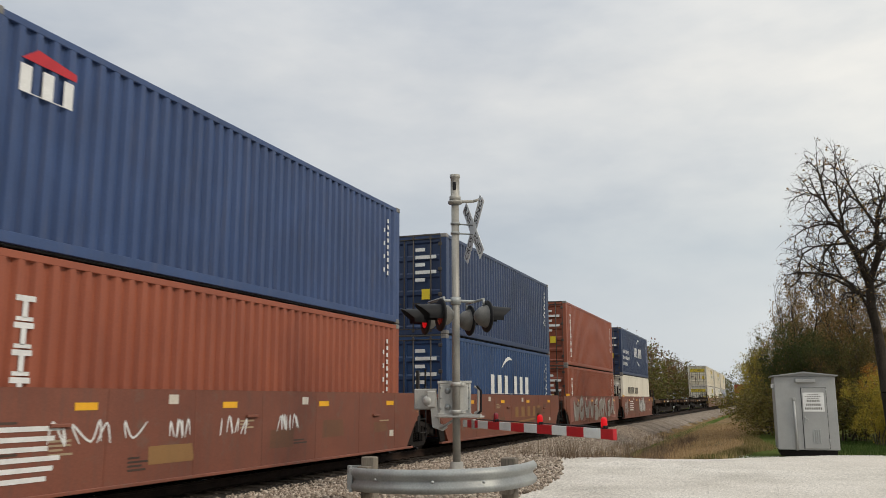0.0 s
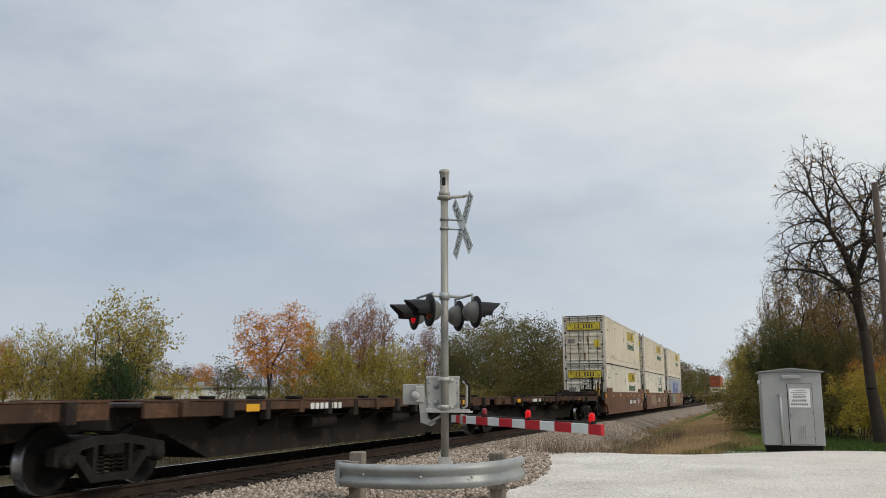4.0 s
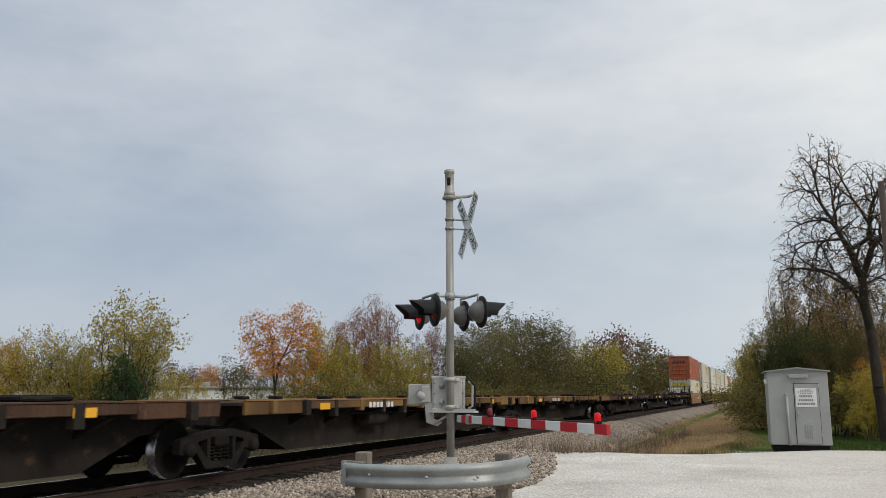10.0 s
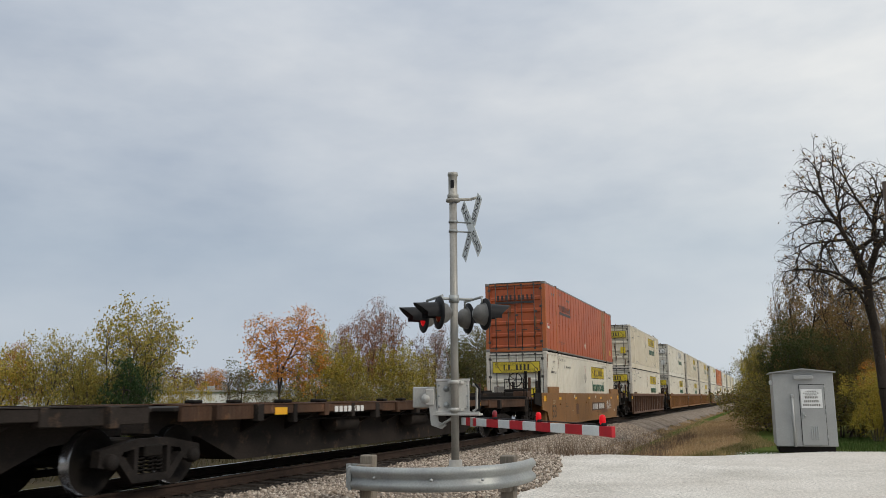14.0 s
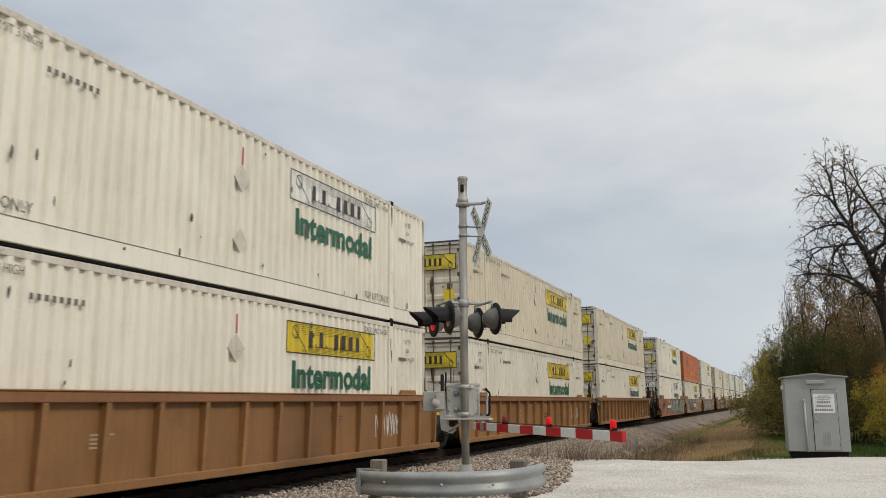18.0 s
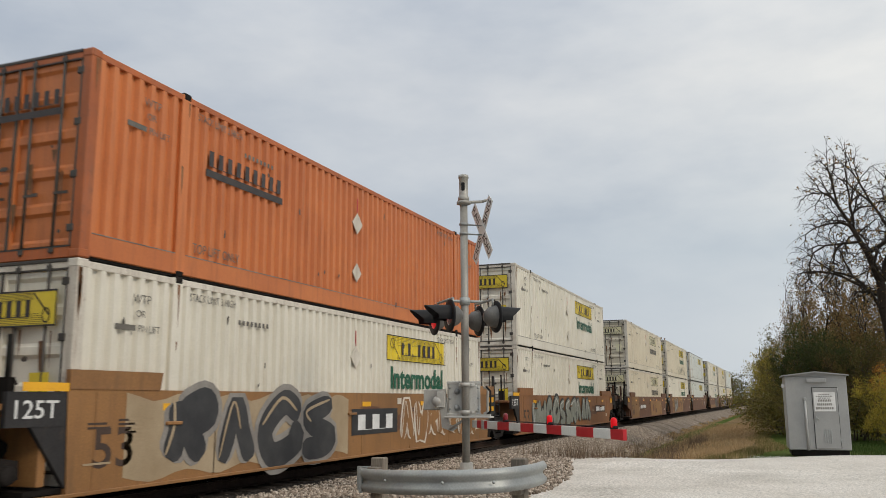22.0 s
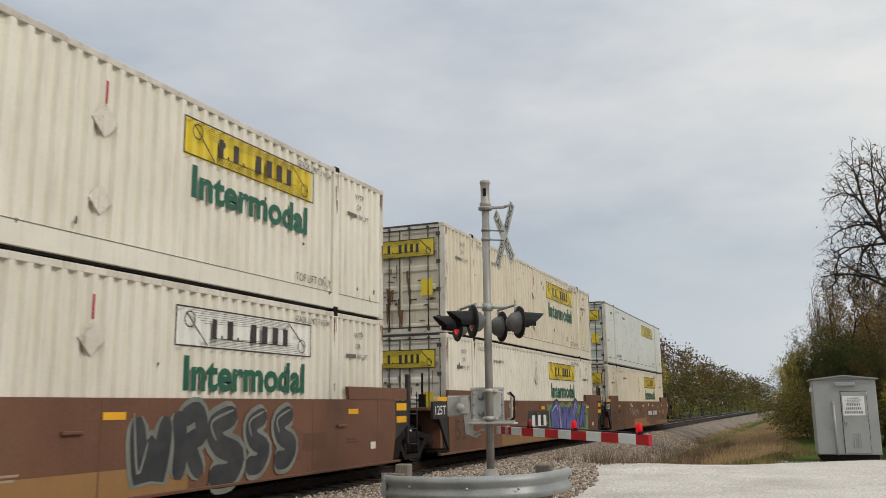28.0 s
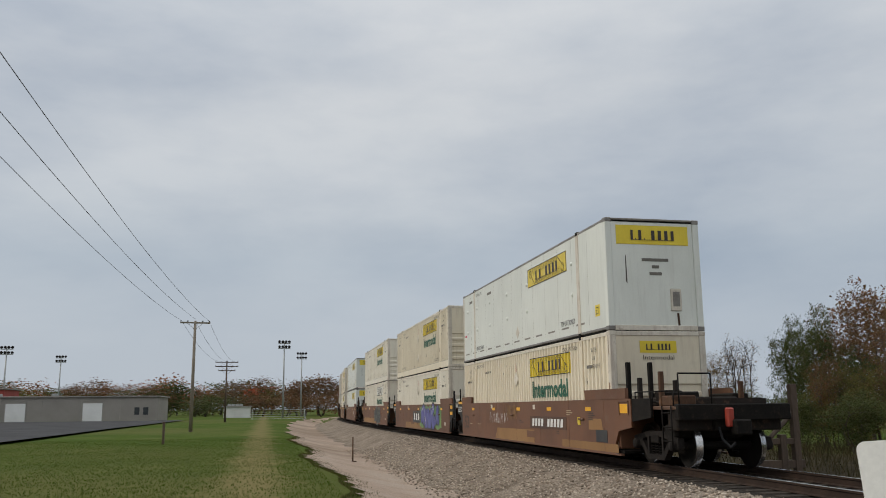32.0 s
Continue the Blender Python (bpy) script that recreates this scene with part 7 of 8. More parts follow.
        for i, (a, on) in enumerate(((1.25, 0), (2.65, 1), (n - 0.22, 1))):
            l = part("arm_lamp", Shape().lathe([(0.0, 0.19), (0.024, 0.184), (0.038, 0.16), (0.038, 0.10), (0.03, 0.065)], 14, Matrix.Translation((a, 0, 0))), "lenslit" if on else "lens", arm)
            part("lamp_foot", Shape().bevel_box(a - 0.05, a + 0.05, -0.03, 0.03, 0.055, 0.095, 0.008), "blackpaint", l)
        part("arm_clamp", Shape().bevel_box(0.42, 0.5, -0.05, 0.05, -0.075, 0.075, 0.01), "silver", arm)
    return c


signal_mast((-4.755, 13.17, 0.34), "silver crossing signal mast with crossbuck, flashers and lowered gate", 1, (-1.66, 9.86, 1.185), 1, (1, 0, 0, 0))
signal_mast((-12.9, -7.4, 0.10), "silver crossing signal mast with crossbuck and lit red flashers", -1, None, -1, (0, 0, 1, 1))

# ---- curved guard rail round the mast ----
guard = thing("guard_rail", "curved galvanised steel guard rail on short wooden posts", "guard rail")
ctl = [(-5.64, 11.25), (-5.40, 10.78), (-4.90, 10.48), (-4.31, 10.38), (-3.74, 10.50), (-3.34, 10.84), (-3.15, 11.30), (-3.12, 11.75)]
pts = []
for i in range(len(ctl) - 1):
    p0, p1, p2, p3 = (Vector(ctl[max(0, min(len(ctl) - 1, i + k))]) for k in (-1, 0, 1, 2))
    for k in range(6):
        t = k / 6
        pts.append(0.5 * ((2 * p1) + (p2 - p0) * t + (2 * p0 - 5 * p1 + 4 * p2 - p3) * t * t + (3 * p1 - p0 - 3 * p2 + p3) * t ** 3))
pts.append(Vector(ctl[-1]))
prof = [(0.0, 0.155), (0.02, 0.15), (0.055, 0.105), (0.055, 0.065), (0.0, 0.015), (0.0, -0.015), (0.055, -0.065), (0.055, -0.105), (0.02, -0.15), (0.0, -0.155)]
rows = []
for i, p in enumerate(pts):
    d = (pts[min(i + 1, len(pts) - 1)] - pts[max(i - 1, 0)]).normalized()
    nrm = Vector((d.y, -d.x))
    rows.append([(p.x + nrm.x * a, p.y + nrm.y * a, 0.50 + b + 0.10 * i / len(pts)) for a, b in prof])
inner = [[(q[0] - (pts[i].x - p_.x) * 0, q[1] + 0.004, q[2]) for q in row] for i, (row, p_) in enumerate(zip(rows, pts))]
s = Shape().sheet(rows, True)
s.sheet([r[::-1] for r in inner], True)
part("beam", s, "galv", guard)
e = Vector(pts[0])
part("end_shoe", Shape().prism([(-5.70, 0.34), (-5.70, 0.66), (-5.44, 0.66), (-5.44, 0.34)], 11.19, 11.24, 1), "galv", guard)
part("splice_plate", Shape().prism([(-5.42, 0.35), (-5.45, 0.50), (-5.42, 0.66), (-5.38, 0.66), (-5.38, 0.35)], 10.70, 10.74, 1), "galv", guard)
for x, y in ((-5.28, 11.05), (-3.36, 11.42)):
    part("post", Shape().bevel_box(x - 0.1, x + 0.1, y - 0.08, y + 0.08, -0.1, 0.80, 0.015), "wood", guard)
    part("blockout", Shape().bevel_box(x - 0.08, x + 0.08, y - 0.24, y - 0.08, 0.34, 0.68, 0.01), "wood", guard)
for x, y in ((-4.9, 10.43), (-4.06, 10.34), (-3.46, 10.60)):
    part("bolt_head", Shape().lathe([(0.0, 0.02), (0.018, 0.016), (0.022, 0.0)], 8, Matrix.Translation((x, y, 0.55)) @ Matrix.Rotation(radians(90), 4, "X")), "galv", guard)

# ---- signal hut ----
hut = thing("signal_hut", "grey sheet-metal railroad signal hut with white notice on its door", "signal hut", at=pose(0.93, 26.0, 0.12, 0, 0, 2.0))
W, D, H = 0.79, 0.85, 2.07
part("body", Shape().bevel_box(-W, W, 0, 2 * D, 0.06, H, 0.015), "hut", hut)
part("base_frame", Shape().bevel_box(-W + 0.06, W - 0.06, 0.05, 2 * D - 0.05, -0.1, 0.06, 0.01), "grime", hut)
part("gable", Shape().prism([(-W, H), (W, H), (0, H + 0.10)], -0.01, 2 * D + 0.01, 1), "hut", hut)
for sgn in (1, -1):
    part("roof_sheet", Shape().prism([(0, H + 0.095), (0, H + 0.125), (sgn * (W + 0.07), H + 0.025), (sgn * (W + 0.07), H - 0.005)], -0.10, 2 * D + 0.1, 1), "hut", hut)
door = part("door", Shape().bevel_box(-0.10, 0.53, -0.03, 0.0, 0.10, 1.74, 0.008), "hut", hut)
part("door_gap", Shape().box(-0.115, -0.10, -0.006, 0.0, 0.10, 1.75).box(0.53, 0.542, -0.006, 0.0, 0.10, 1.75).box(-0.115, 0.542, -0.006, 0.0, 1.74, 1.755), "gap", hut)
for z in (0.25, 0.95, 1.6):
    part("hinge", Shape().tube((0.54, -0.03, z), (0.54, -0.03, z + 0.12), 0.014, n=8), "galv", door)
part("latch", Shape().bevel_box(-0.06, -0.02, -0.06, -0.03, 0.82, 0.98, 0.008).tube((-0.04, -0.07, 0.92), (0.04, -0.07, 0.88), 0.012, n=6), "galv", door)
s = Shape()
for i in range(4):
    s.bevel_box(0.13 + i * 0.055, 0.16 + i * 0.055, -0.045, -0.03, 0.25, 0.62, 0.004)
part("louvre", s, "galv", door)
sign = part("notice", Shape().bevel_box(-0.07, 0.47, -0.04, -0.032, 1.10, 1.62, 0.004), "decal", door, "white printed notice")
s = Shape()
for i, (w, h) in enumerate(((0.28, 0.025), (0.42, 0.025), (0.30, 0.025), (0.34, 0.06), (0.38, 0.06), (0.46, 0.06))):
    z = 1.575 - (0.05 * i if i < 3 else 0.15 + 0.105 * (i - 3)) - h
    m = 7 if i < 3 else 8
    for k in range(m):
        s.box(0.2 - w / 2 + w * k / m, 0.2 - w / 2 + w * (k + 0.62) / m, -0.0435, -0.0405, z, z + h)
tagged(part("notice_bar", s, "fadedink", sign), kind="stuff")
part("conduit", Shape().tube((-0.30, -0.04, 0.05), (-0.30, -0.04, 1.42), 0.032, n=10).bevel_box(-0.34, -0.26, -0.08, 0.0, 1.40, 1.48, 0.01), "hut", hut)
part("vent_hood", Shape().bevel_box(-0.24, 0.28, -0.09, 0.0, H - 0.18, H - 0.07, 0.02), "hut", hut)
part("side_lamp", Shape().bevel_box(-W - 0.08, -W, 0.1, 0.22, H - 0.32, H - 0.20, 0.015), "decal", hut)

# ---- a small blank sign plate seen from behind, near the camera ----
plate = thing("road_sign", "white rounded sign plate on a short post", "road sign", at=pose(-2.905, -3.46, 0.0, 0, -4, 155))
s = Shape()
n, w, h, r, z0 = 6, 0.148, 0.62, 0.04, 0.80
ol = []
for cx, cz, a0 in ((w - r, z0 + h - r, 0), (-w + r, z0 + h - r, 90), (-w + r, z0 + r, 180), (w - r, z0 + r, 270)):
    ol += [(cx + r * math.cos(radians(a0 + 90 * k / n)), cz + r * math.sin(radians(a0 + 90 * k / n))) for k in range(n + 1)]
s.prism(ol, -0.003, 0.003, 1)
part("sign_plate", s, "signwhite", plate)
part("post", Shape().bevel_box(-0.03, 0.03, 0.004, 0.04, -0.2, 1.3, 0.006), "galv", plate)
part("bolt", Shape().lathe([(0.0, 0.012), (0.014, 0.01), (0.016, 0.0)], 8, Matrix.Translation((0, -0.003, z0 + h - 0.1)) @ Matrix.Rotation(radians(90), 4, "X")), "grime", plate)


# ---- poles and wires ----
def utility_pole(base, top, label, arms=((0.25, 1.25),), yaw=0.0, lean=(0, 0), material="polewood"):
    x, y = base
    z = float(gz(x, y)) - 0.2
    c = thing("utility_pole", label, "utility pole", "utility poles", pose(x, y, z, 0, 0, yaw))
    H = top - z
    part("pole", Shape().tube((0, 0, 0), (lean[0], lean[1], H), 0.15, 0.10, 12), material, c)
    for dz, half in arms:
        zz = H - dz
        a = part("crossarm", Shape().bevel_box(-half, half, -0.05, 0.05, zz - 0.06, zz + 0.06, 0.01, Matrix.Translation((lean[0], lean[1], 0))), material, c)
        for k in (-0.95, -0.5, 0.5, 0.95):
            part("insulator", Shape().lathe([(0.02, 0.0), (0.05, 0.03), (0.05, 0.09), (0.025, 0.12), (0.0, 0.125)], 8, Matrix.Translation((lean[0] + k * half, lean[1], zz + 0.06))), "grime", a)
        part("brace", Shape().tube((lean[0], lean[1] - 0.06, zz - 0.55), (lean[0] + half * 0.5, lean[1] - 0.06, zz - 0.05), 0.015, n=5).tube((lean[0], lean[1] - 0.06, zz - 0.55), (lean[0] - half * 0.5, lean[1] - 0.06, zz - 0.05), 0.015, n=5), material, a)
    return c


def wire(a, b, sag, r=0.011):
    n = 16
    a, b = Vector(a), Vector(b)
    pts = [a.lerp(b, i / n) - Vector((0, 0, 4 * sag * (i / n) * (1 - i / n))) for i in range(n + 1)]
    ob = new("power_line", Shape().path(pts, r, 5).mesh("power_line", M["wire"]))
    return tagged(ob, "thin black overhead power line strung between poles", "power line", "power lines")


utility_pole((5.6, -69.8), 8.5, "weathered wooden utility pole with one crossarm", ((0.15, 1.15),), 8, material="wood")
utility_pole((6.9, -16.0), 9.3, "weathered wooden utility pole with one crossarm", ((0.15, 1.15),), 3, material="wood")
utility_pole((4.02, 30.0), 8.35, "dark wooden utility pole at the lot's edge", (), 4)
utility_pole((5.5, -125.9), 8.4, "weathered wooden utility pole with three crossarms", ((0.2, 1.6), (0.8, 1.6), (1.4, 1.2)), 5)
utility_pole((-16.8, -11.6), 10.6, "tall brown wooden utility pole, slightly leaning", ((3.2, 0.3),), 20, (-0.25, 0.5))
utility_pole((-20.4, -15.4), 10.0, "dark wooden utility pole with one braced crossarm", ((0.2, 1.2),), 35)
utility_pole((-66.9, -60.2), 6.7, "distant wooden utility pole with one crossarm", ((0.2, 1.1),), 35)
for k in (-1.05, 0.0, 1.05):
    wire((5.6 + k, -69.8, 8.5 + (0.15 if k == 0 else 0)), (6.9 + k, -16.0, 9.3), 0.55)
    wire((5.6 + k, -69.8, 8.5), (5.5 + k, -125.9, 8.3), 0.7)
    wire((-20.4 + k, -15.4 - k * 0.7, 9.9), (-9.0 + k, 3.0 - k * 0.7, 12.5), 0.4, 0.006)
wire((-16.8, -11.3, 7.4), (-24.0, 6.0, 8.0), 0.3, 0.006)


def field_light(x, y, top, label):
    z = float(gz(x, y))
    c = thing("field_light", label, "field light", "sports field lights", pose(x, y, z))
    H = top - z
    part("pole", Shape().tube((0, 0, 0), (0, 0, H), 0.22, 0.12, 10), "galv", c)
    part("light_bar", Shape().bevel_box(-1.3, 1.3, -0.06, 0.06, H - 0.6, H - 0.45, 0.02).bevel_box(-1.3, 1.3, -0.06, 0.06, H - 1.7, H - 1.55, 0.02), "galv", c)
    for k in range(4):
        for dz in (0.2, 1.3):
            part("floodlight", Shape().lathe([(0.0, -0.2), (0.2, -0.15), (0.32, 0.2)], 10, Matrix.Translation((-1.05 + 0.7 * k, 0.1, H - dz)) @ Matrix.Rotation(radians(70), 4, "X")), "grime", c)


for az, el, d in ((178.86, 4.4, 190), (177.71, 3.63, 230), (195.4, 3.8, 200), (192.4, 3.3, 240)):
    field_light(-d * math.sin(radians(az)), d * math.cos(radians(az)), CAM_Z + d * math.tan(radians(el)), "tall galvanised sports field light pole with floodlights")


# ---- buildings ----
def long_building(x0, x1, y, z, depth, h, label, wall, doors=(), yaw=0.0):
    c = thing("building", label, "building", "", pose(x0, y, z, 0, 0, yaw))
    L = x1 - x0
    part("wall", Shape().box(0, L, -depth, 0, -0.4, h), wall, c)
    part("roof", Shape().bevel_box(-0.3, L + 0.3, -depth - 0.3, 0.3, h, h + 0.22, 0.03), "graytrim" if wall != "bldgwhite" else "bldg", c)
    for a, w, hh in doors:
        d = part("door", Shape().bevel_box(a, a + w, 0.0, 0.06, 0.0, hh, 0.01), "bldgwhite", c)
        part("door_frame", Shape().box(a - 0.12, a, 0, 0.08, 0, hh + 0.12).box(a + w, a + w + 0.12, 0, 0.08, 0, hh + 0.12).box(a - 0.12, a + w + 0.12, 0, 0.08, hh, hh + 0.12), "bldg", d)
    for k in range(4):
        part("roof_vent", Shape().bevel_box(L * (0.3 + 0.15 * k), L * (0.3 + 0.15 * k) + 0.8, -depth * 0.5, -depth * 0.5 + 0.7, h + 0.2, h + 0.75, 0.05), "galv", c)
    for k in range(int(L / 6) + 1):
        part("wall_seam", Shape().box(min(k * 6.0, L - 0.06), min(k * 6.0 + 0.06, L), 0.0, 0.03, -0.3, h), wall, c)
    return c


b = long_building(17.3, 75.0, -150.0, -0.15, 14, 3.85, "long low tan warehouse with two white doors", "bldg", ((20.5, 3.0, 2.9), (8.8, 3.0, 2.9)))
part("window", Shape().box(1.6, 2.4, 0.0, 0.05, 1.0, 2.2).box(3.0, 3.8, 0.0, 0.05, 1.0, 2.2), "winglass", b)
long_building(48, 60, -175, -0.4, 10, 6.0, "distant red-walled building behind the warehouse", "redbrick")
long_building(-84, -50, 72, -0.4, 12, 2.75, "long white metal-roofed shed beyond the trees", "bldgwhite", yaw=38.7)
long_building(-120, -86, 50, -0.4, 12, 3.4, "long white metal-roofed shed beyond the trees", "bldgwhite", yaw=40)
long_building(3.4, 9.5, -210, -0.5, 6, 2.6, "small white shed across the field", "bldgwhite")
lotpts = np.meshgrid(np.linspace(0, 1, 20), np.linspace(0, 1, 12))
px_ = 13.2 + lotpts[0] * 90
py_ = -149 + lotpts[1] * (101 - 3 * np.sin(lotpts[0] * 9))
drape("parking_lot", px_, py_, 0.12, "asphalt", "dark asphalt parking lot before the warehouse")
bl = thing("bleachers", "small grey metal bleachers by the sports field", "bleachers", at=pose(-2.5, -160, -0.6))
for k in range(5):
    part("bench", Shape().bevel_box(-5, 5, -k * 0.7, -k * 0.7 + 0.3, 0.4 + k * 0.4, 0.46 + k * 0.4, 0.01), "galv", bl)
part("stand_frame", Shape().prism([(0.3, 0), (-3.2, 0), (-3.2, 2.0), (0.3, 0.4)], -4.8, -4.7).prism([(0.3, 0), (-3.2, 0), (-3.2, 2.0), (0.3, 0.4)], 4.7, 4.8), "galv", bl)
mk = thing("marker_post", "short dark marker post standing in the lawn", "marker post", at=pose(5.0, -46.0, float(gz(5.0, -46.0))))
part("post", Shape().bevel_box(-0.06, 0.06, -0.06, 0.06, -0.1, 1.1, 0.01), "polewood", mk)
mk = thing("marker_post", "thin rusty trackside marker rod with a foot plate", "marker post", at=pose(-3.6, -36.0, float(gz(-3.6, -36.0))))
part("post", Shape().tube((0, 0, -0.1), (0, 0, 1.0), 0.03, n=8).bevel_box(-0.15, 0.15, -0.15, 0.15, 0.0, 0.04, 0.01), "deckbrown", mk)
tr = thing("wooden_frame", "weathered wooden frame stand with a brace beside the track", "wooden frame", at=pose(-13.6, -20.4, float(gz(-13.6, -20.4))))
for x, h in ((0.0, 2.9), (0.4, 1.6), (1.4, 1.5)):
    part("post", Shape().bevel_box(x - 0.09, x + 0.09, -0.09, 0.09, -0.2, h, 0.01), "polewood", tr)
part("beam", Shape().bevel_box(-0.2, 1.5, -0.06, 0.06, 0.75, 0.95, 0.01).bevel_box(0.0, 1.5, -0.06, 0.06, 1.35, 1.5, 0.01), "polewood", tr)
part("brace", Shape().tube((1.4, 0, 0.9), (0.0, 0, 2.2), 0.06, n=6), "polewood", tr)


# ---- trees and plants ----
for name, stops in (
    ("leaf_orange", [(0.380, 0.140, 0.022), (0.600, 0.215, 0.028), (0.470, 0.235, 0.045), (0.280, 0.175, 0.052)]),
    ("leaf_yellow", [(0.350, 0.280, 0.044), (0.490, 0.376, 0.052), (0.245, 0.245, 0.052), (0.420, 0.263, 0.052)]),
    ("leaf_olive", [(0.085, 0.10, 0.026), (0.125, 0.128, 0.032), (0.16, 0.12, 0.042), (0.105, 0.08, 0.036)]),
    ("leaf_brush", [(0.15, 0.14, 0.035), (0.24, 0.19, 0.05), (0.10, 0.105, 0.03), (0.19, 0.13, 0.05)]),
    ("leaf_green", [(0.042, 0.062, 0.018), (0.066, 0.085, 0.026), (0.10, 0.095, 0.032)]),
    ("leaf_dark", [(0.028, 0.060, 0.021), (0.049, 0.088, 0.028), (0.070, 0.105, 0.035)]),
    ("leaf_rust", [(0.228, 0.096, 0.052), (0.298, 0.131, 0.061), (0.175, 0.105, 0.061)]),
    ("leaf_pale", [(0.30, 0.26, 0.06), (0.46, 0.36, 0.085), (0.19, 0.20, 0.05), (0.42, 0.27, 0.06)]),
    ("leaf_russet", [(0.13, 0.066, 0.036), (0.19, 0.09, 0.045), (0.10, 0.066, 0.032), (0.15, 0.10, 0.045)]),
    ("leaf_red", [(0.455, 0.070, 0.035), (0.578, 0.123, 0.044), (0.350, 0.088, 0.035)]),
    ("leaf_brown", [(0.20, 0.125, 0.05), (0.27, 0.155, 0.06), (0.15, 0.115, 0.042), (0.24, 0.17, 0.06)]),
):
    island_mat(name, stops, 0.75, 0.3)


def lumpy(seed, height, half, low, n=9, vase=0.0):
    """The uneven outline of a crown as overlapping lobes: centre and radii. vase: how much narrower it is at the foot."""
    r = random.Random(seed)
    z0, lobes = low * height, []
    rz = (height - z0) / 2
    for k in range(n):
        a, f, h = 2.399 * k + r.uniform(-0.5, 0.5), r.uniform(0.35, 0.72), -0.72 + 1.5 * (k + 0.5) / n
        g = math.sqrt(max(0.1, 1 - h * h)) * (1 - vase * (0.5 - 0.5 * h))
        q = r.uniform(0.32, 0.5)
        lobes.append((half * f * g * math.cos(a), half * f * g * math.sin(a), z0 + rz * (1 + h), half * q * (1 - 0.4 * vase * (0.5 - 0.5 * h)), rz * q * 0.9))
    lobes.append((0, 0, z0 + rz * 1.1, half * 0.5, rz * 0.75))
    return lobes


def grow(seed, height, lobes, tips=400, stems=1, foot=0.25, leaves=8, leaf=0.05, puff=0.12, keep=0.8, twig=0.006, stiff=0.45, rise=0.05):
    """Branches that reach out to every part of the crown's lobes, and leaves on their last twigs. keep: share of twigs in leaf."""
    r = random.Random(seed)
    wood, ends, goals = Shape(), [], []
    total = [lb[3] * lb[3] * lb[4] for lb in lobes]
    while len(goals) < tips:
        x, y, z, rw, rh = r.choices(lobes, total)[0]
        d = Vector((r.gauss(0, 1), r.gauss(0, 1), r.gauss(0, 1))).normalized() * r.random() ** 0.4
        p = Vector((x + d.x * rw, y + d.y * rw, z + d.z * rh))
        if p.z > 0.12:
            goals.append(p)
    k = height / max(p.z for p in goals)
    for p in goals:
        p.z *= k

    def girth(n):
        return twig * n ** (0.39 if tips > 2000 else 0.42)

    def limb(p, d, group, first=False):
        n = len(group)
        if n <= 2:
            for q in group:
                mid = p.lerp(q, 0.5) + Vector((r.gauss(0, 0.05), r.gauss(0, 0.05), r.gauss(0.03, 0.04))) * (q - p).length
                u = (q - p).orthogonal().normalized() * twig
                v = u.cross((q - p).normalized())
                wood.add([p + u, p - u * 0.5 + v * 0.87, p - u * 0.5 - v * 0.87, q], [(0, 1, 3), (1, 2, 3), (2, 0, 3)])
                ends.append((mid, q))
            return
        c = sum(group, Vector()) / n
        v = c - p
        way = (d * stiff + v.normalized() * (1 - stiff) + Vector((r.gauss(0, 0.1), r.gauss(0, 0.1), r.gauss(rise, 0.06)))).normalized()
        q = p + way * v.length * (r.uniform(0.5, 0.62) if first else r.uniform(0.34, 0.5))
        mid = p.lerp(q, 0.5) + Vector((r.gauss(0, 0.04), r.gauss(0, 0.04), 0)) * (q - p).length
        sides = 8 if n > tips / 8 else 5 if n > 14 else 3
        if n > 10:
            wood.tube(p, mid, girth(n) * (1.5 if first else 1.0), girth(n), sides, caps=False)
            wood.tube(mid, q, girth(n), girth(n * 0.85), sides, caps=False)
        else:
            wood.tube(p, q, girth(n), girth(n * 0.7), 3, caps=False)
        a = r.choice(group)
        b = max(r.sample(group, min(n, 24)), key=lambda g: (g - a).length_squared)
        one = [g for g in group if (g - a).length_squared < (g - b).length_squared]
        two = [g for g in group if (g - a).length_squared >= (g - b).length_squared]
        for half in (one, two):
            if half:
                limb(q, way, half)
    feet = [Vector((math.cos(6.283 * k / stems + 0.4) * foot * (stems > 1), math.sin(6.283 * k / stems + 0.4) * foot * (stems > 1), -0.12)) for k in range(stems)]
    for k, f in enumerate(feet):
        share = [g for g in goals if min(range(stems), key=lambda j: (feet[j].x * 5 - g.x) ** 2 + (feet[j].y * 5 - g.y) ** 2) == k] if stems > 1 else goals
        if share:
            limb(f, Vector((f.x * 0.6, f.y * 0.6, 1)).normalized(), share, True)
    cr = Shape()
    for mid, q in ends:
        if r.random() > keep:
            continue
        for k in range(leaves):
            c = mid.lerp(q, r.random() ** 0.6 * 1.05) + Vector((r.gauss(0, puff), r.gauss(0, puff), r.gauss(-0.2 * puff, puff * 0.8)))
            if c.z < 0.05:
                continue
            s = leaf * r.uniform(0.6, 1.35)
            u = Vector((r.gauss(0, 1), r.gauss(0, 1), r.gauss(-0.4, 0.8))).normalized()
            w = u.cross(Vector((r.gauss(0, 1), r.gauss(0, 1), r.gauss(0, 1)))).normalized() * s * 0.62
            u = u * s
            cr.add([c - u * 0.9 + w, c + u * 1.25, c - u * 0.7 - w * 1.2], [(0, 1, 2)])
    return wood, cr


TREES = {}


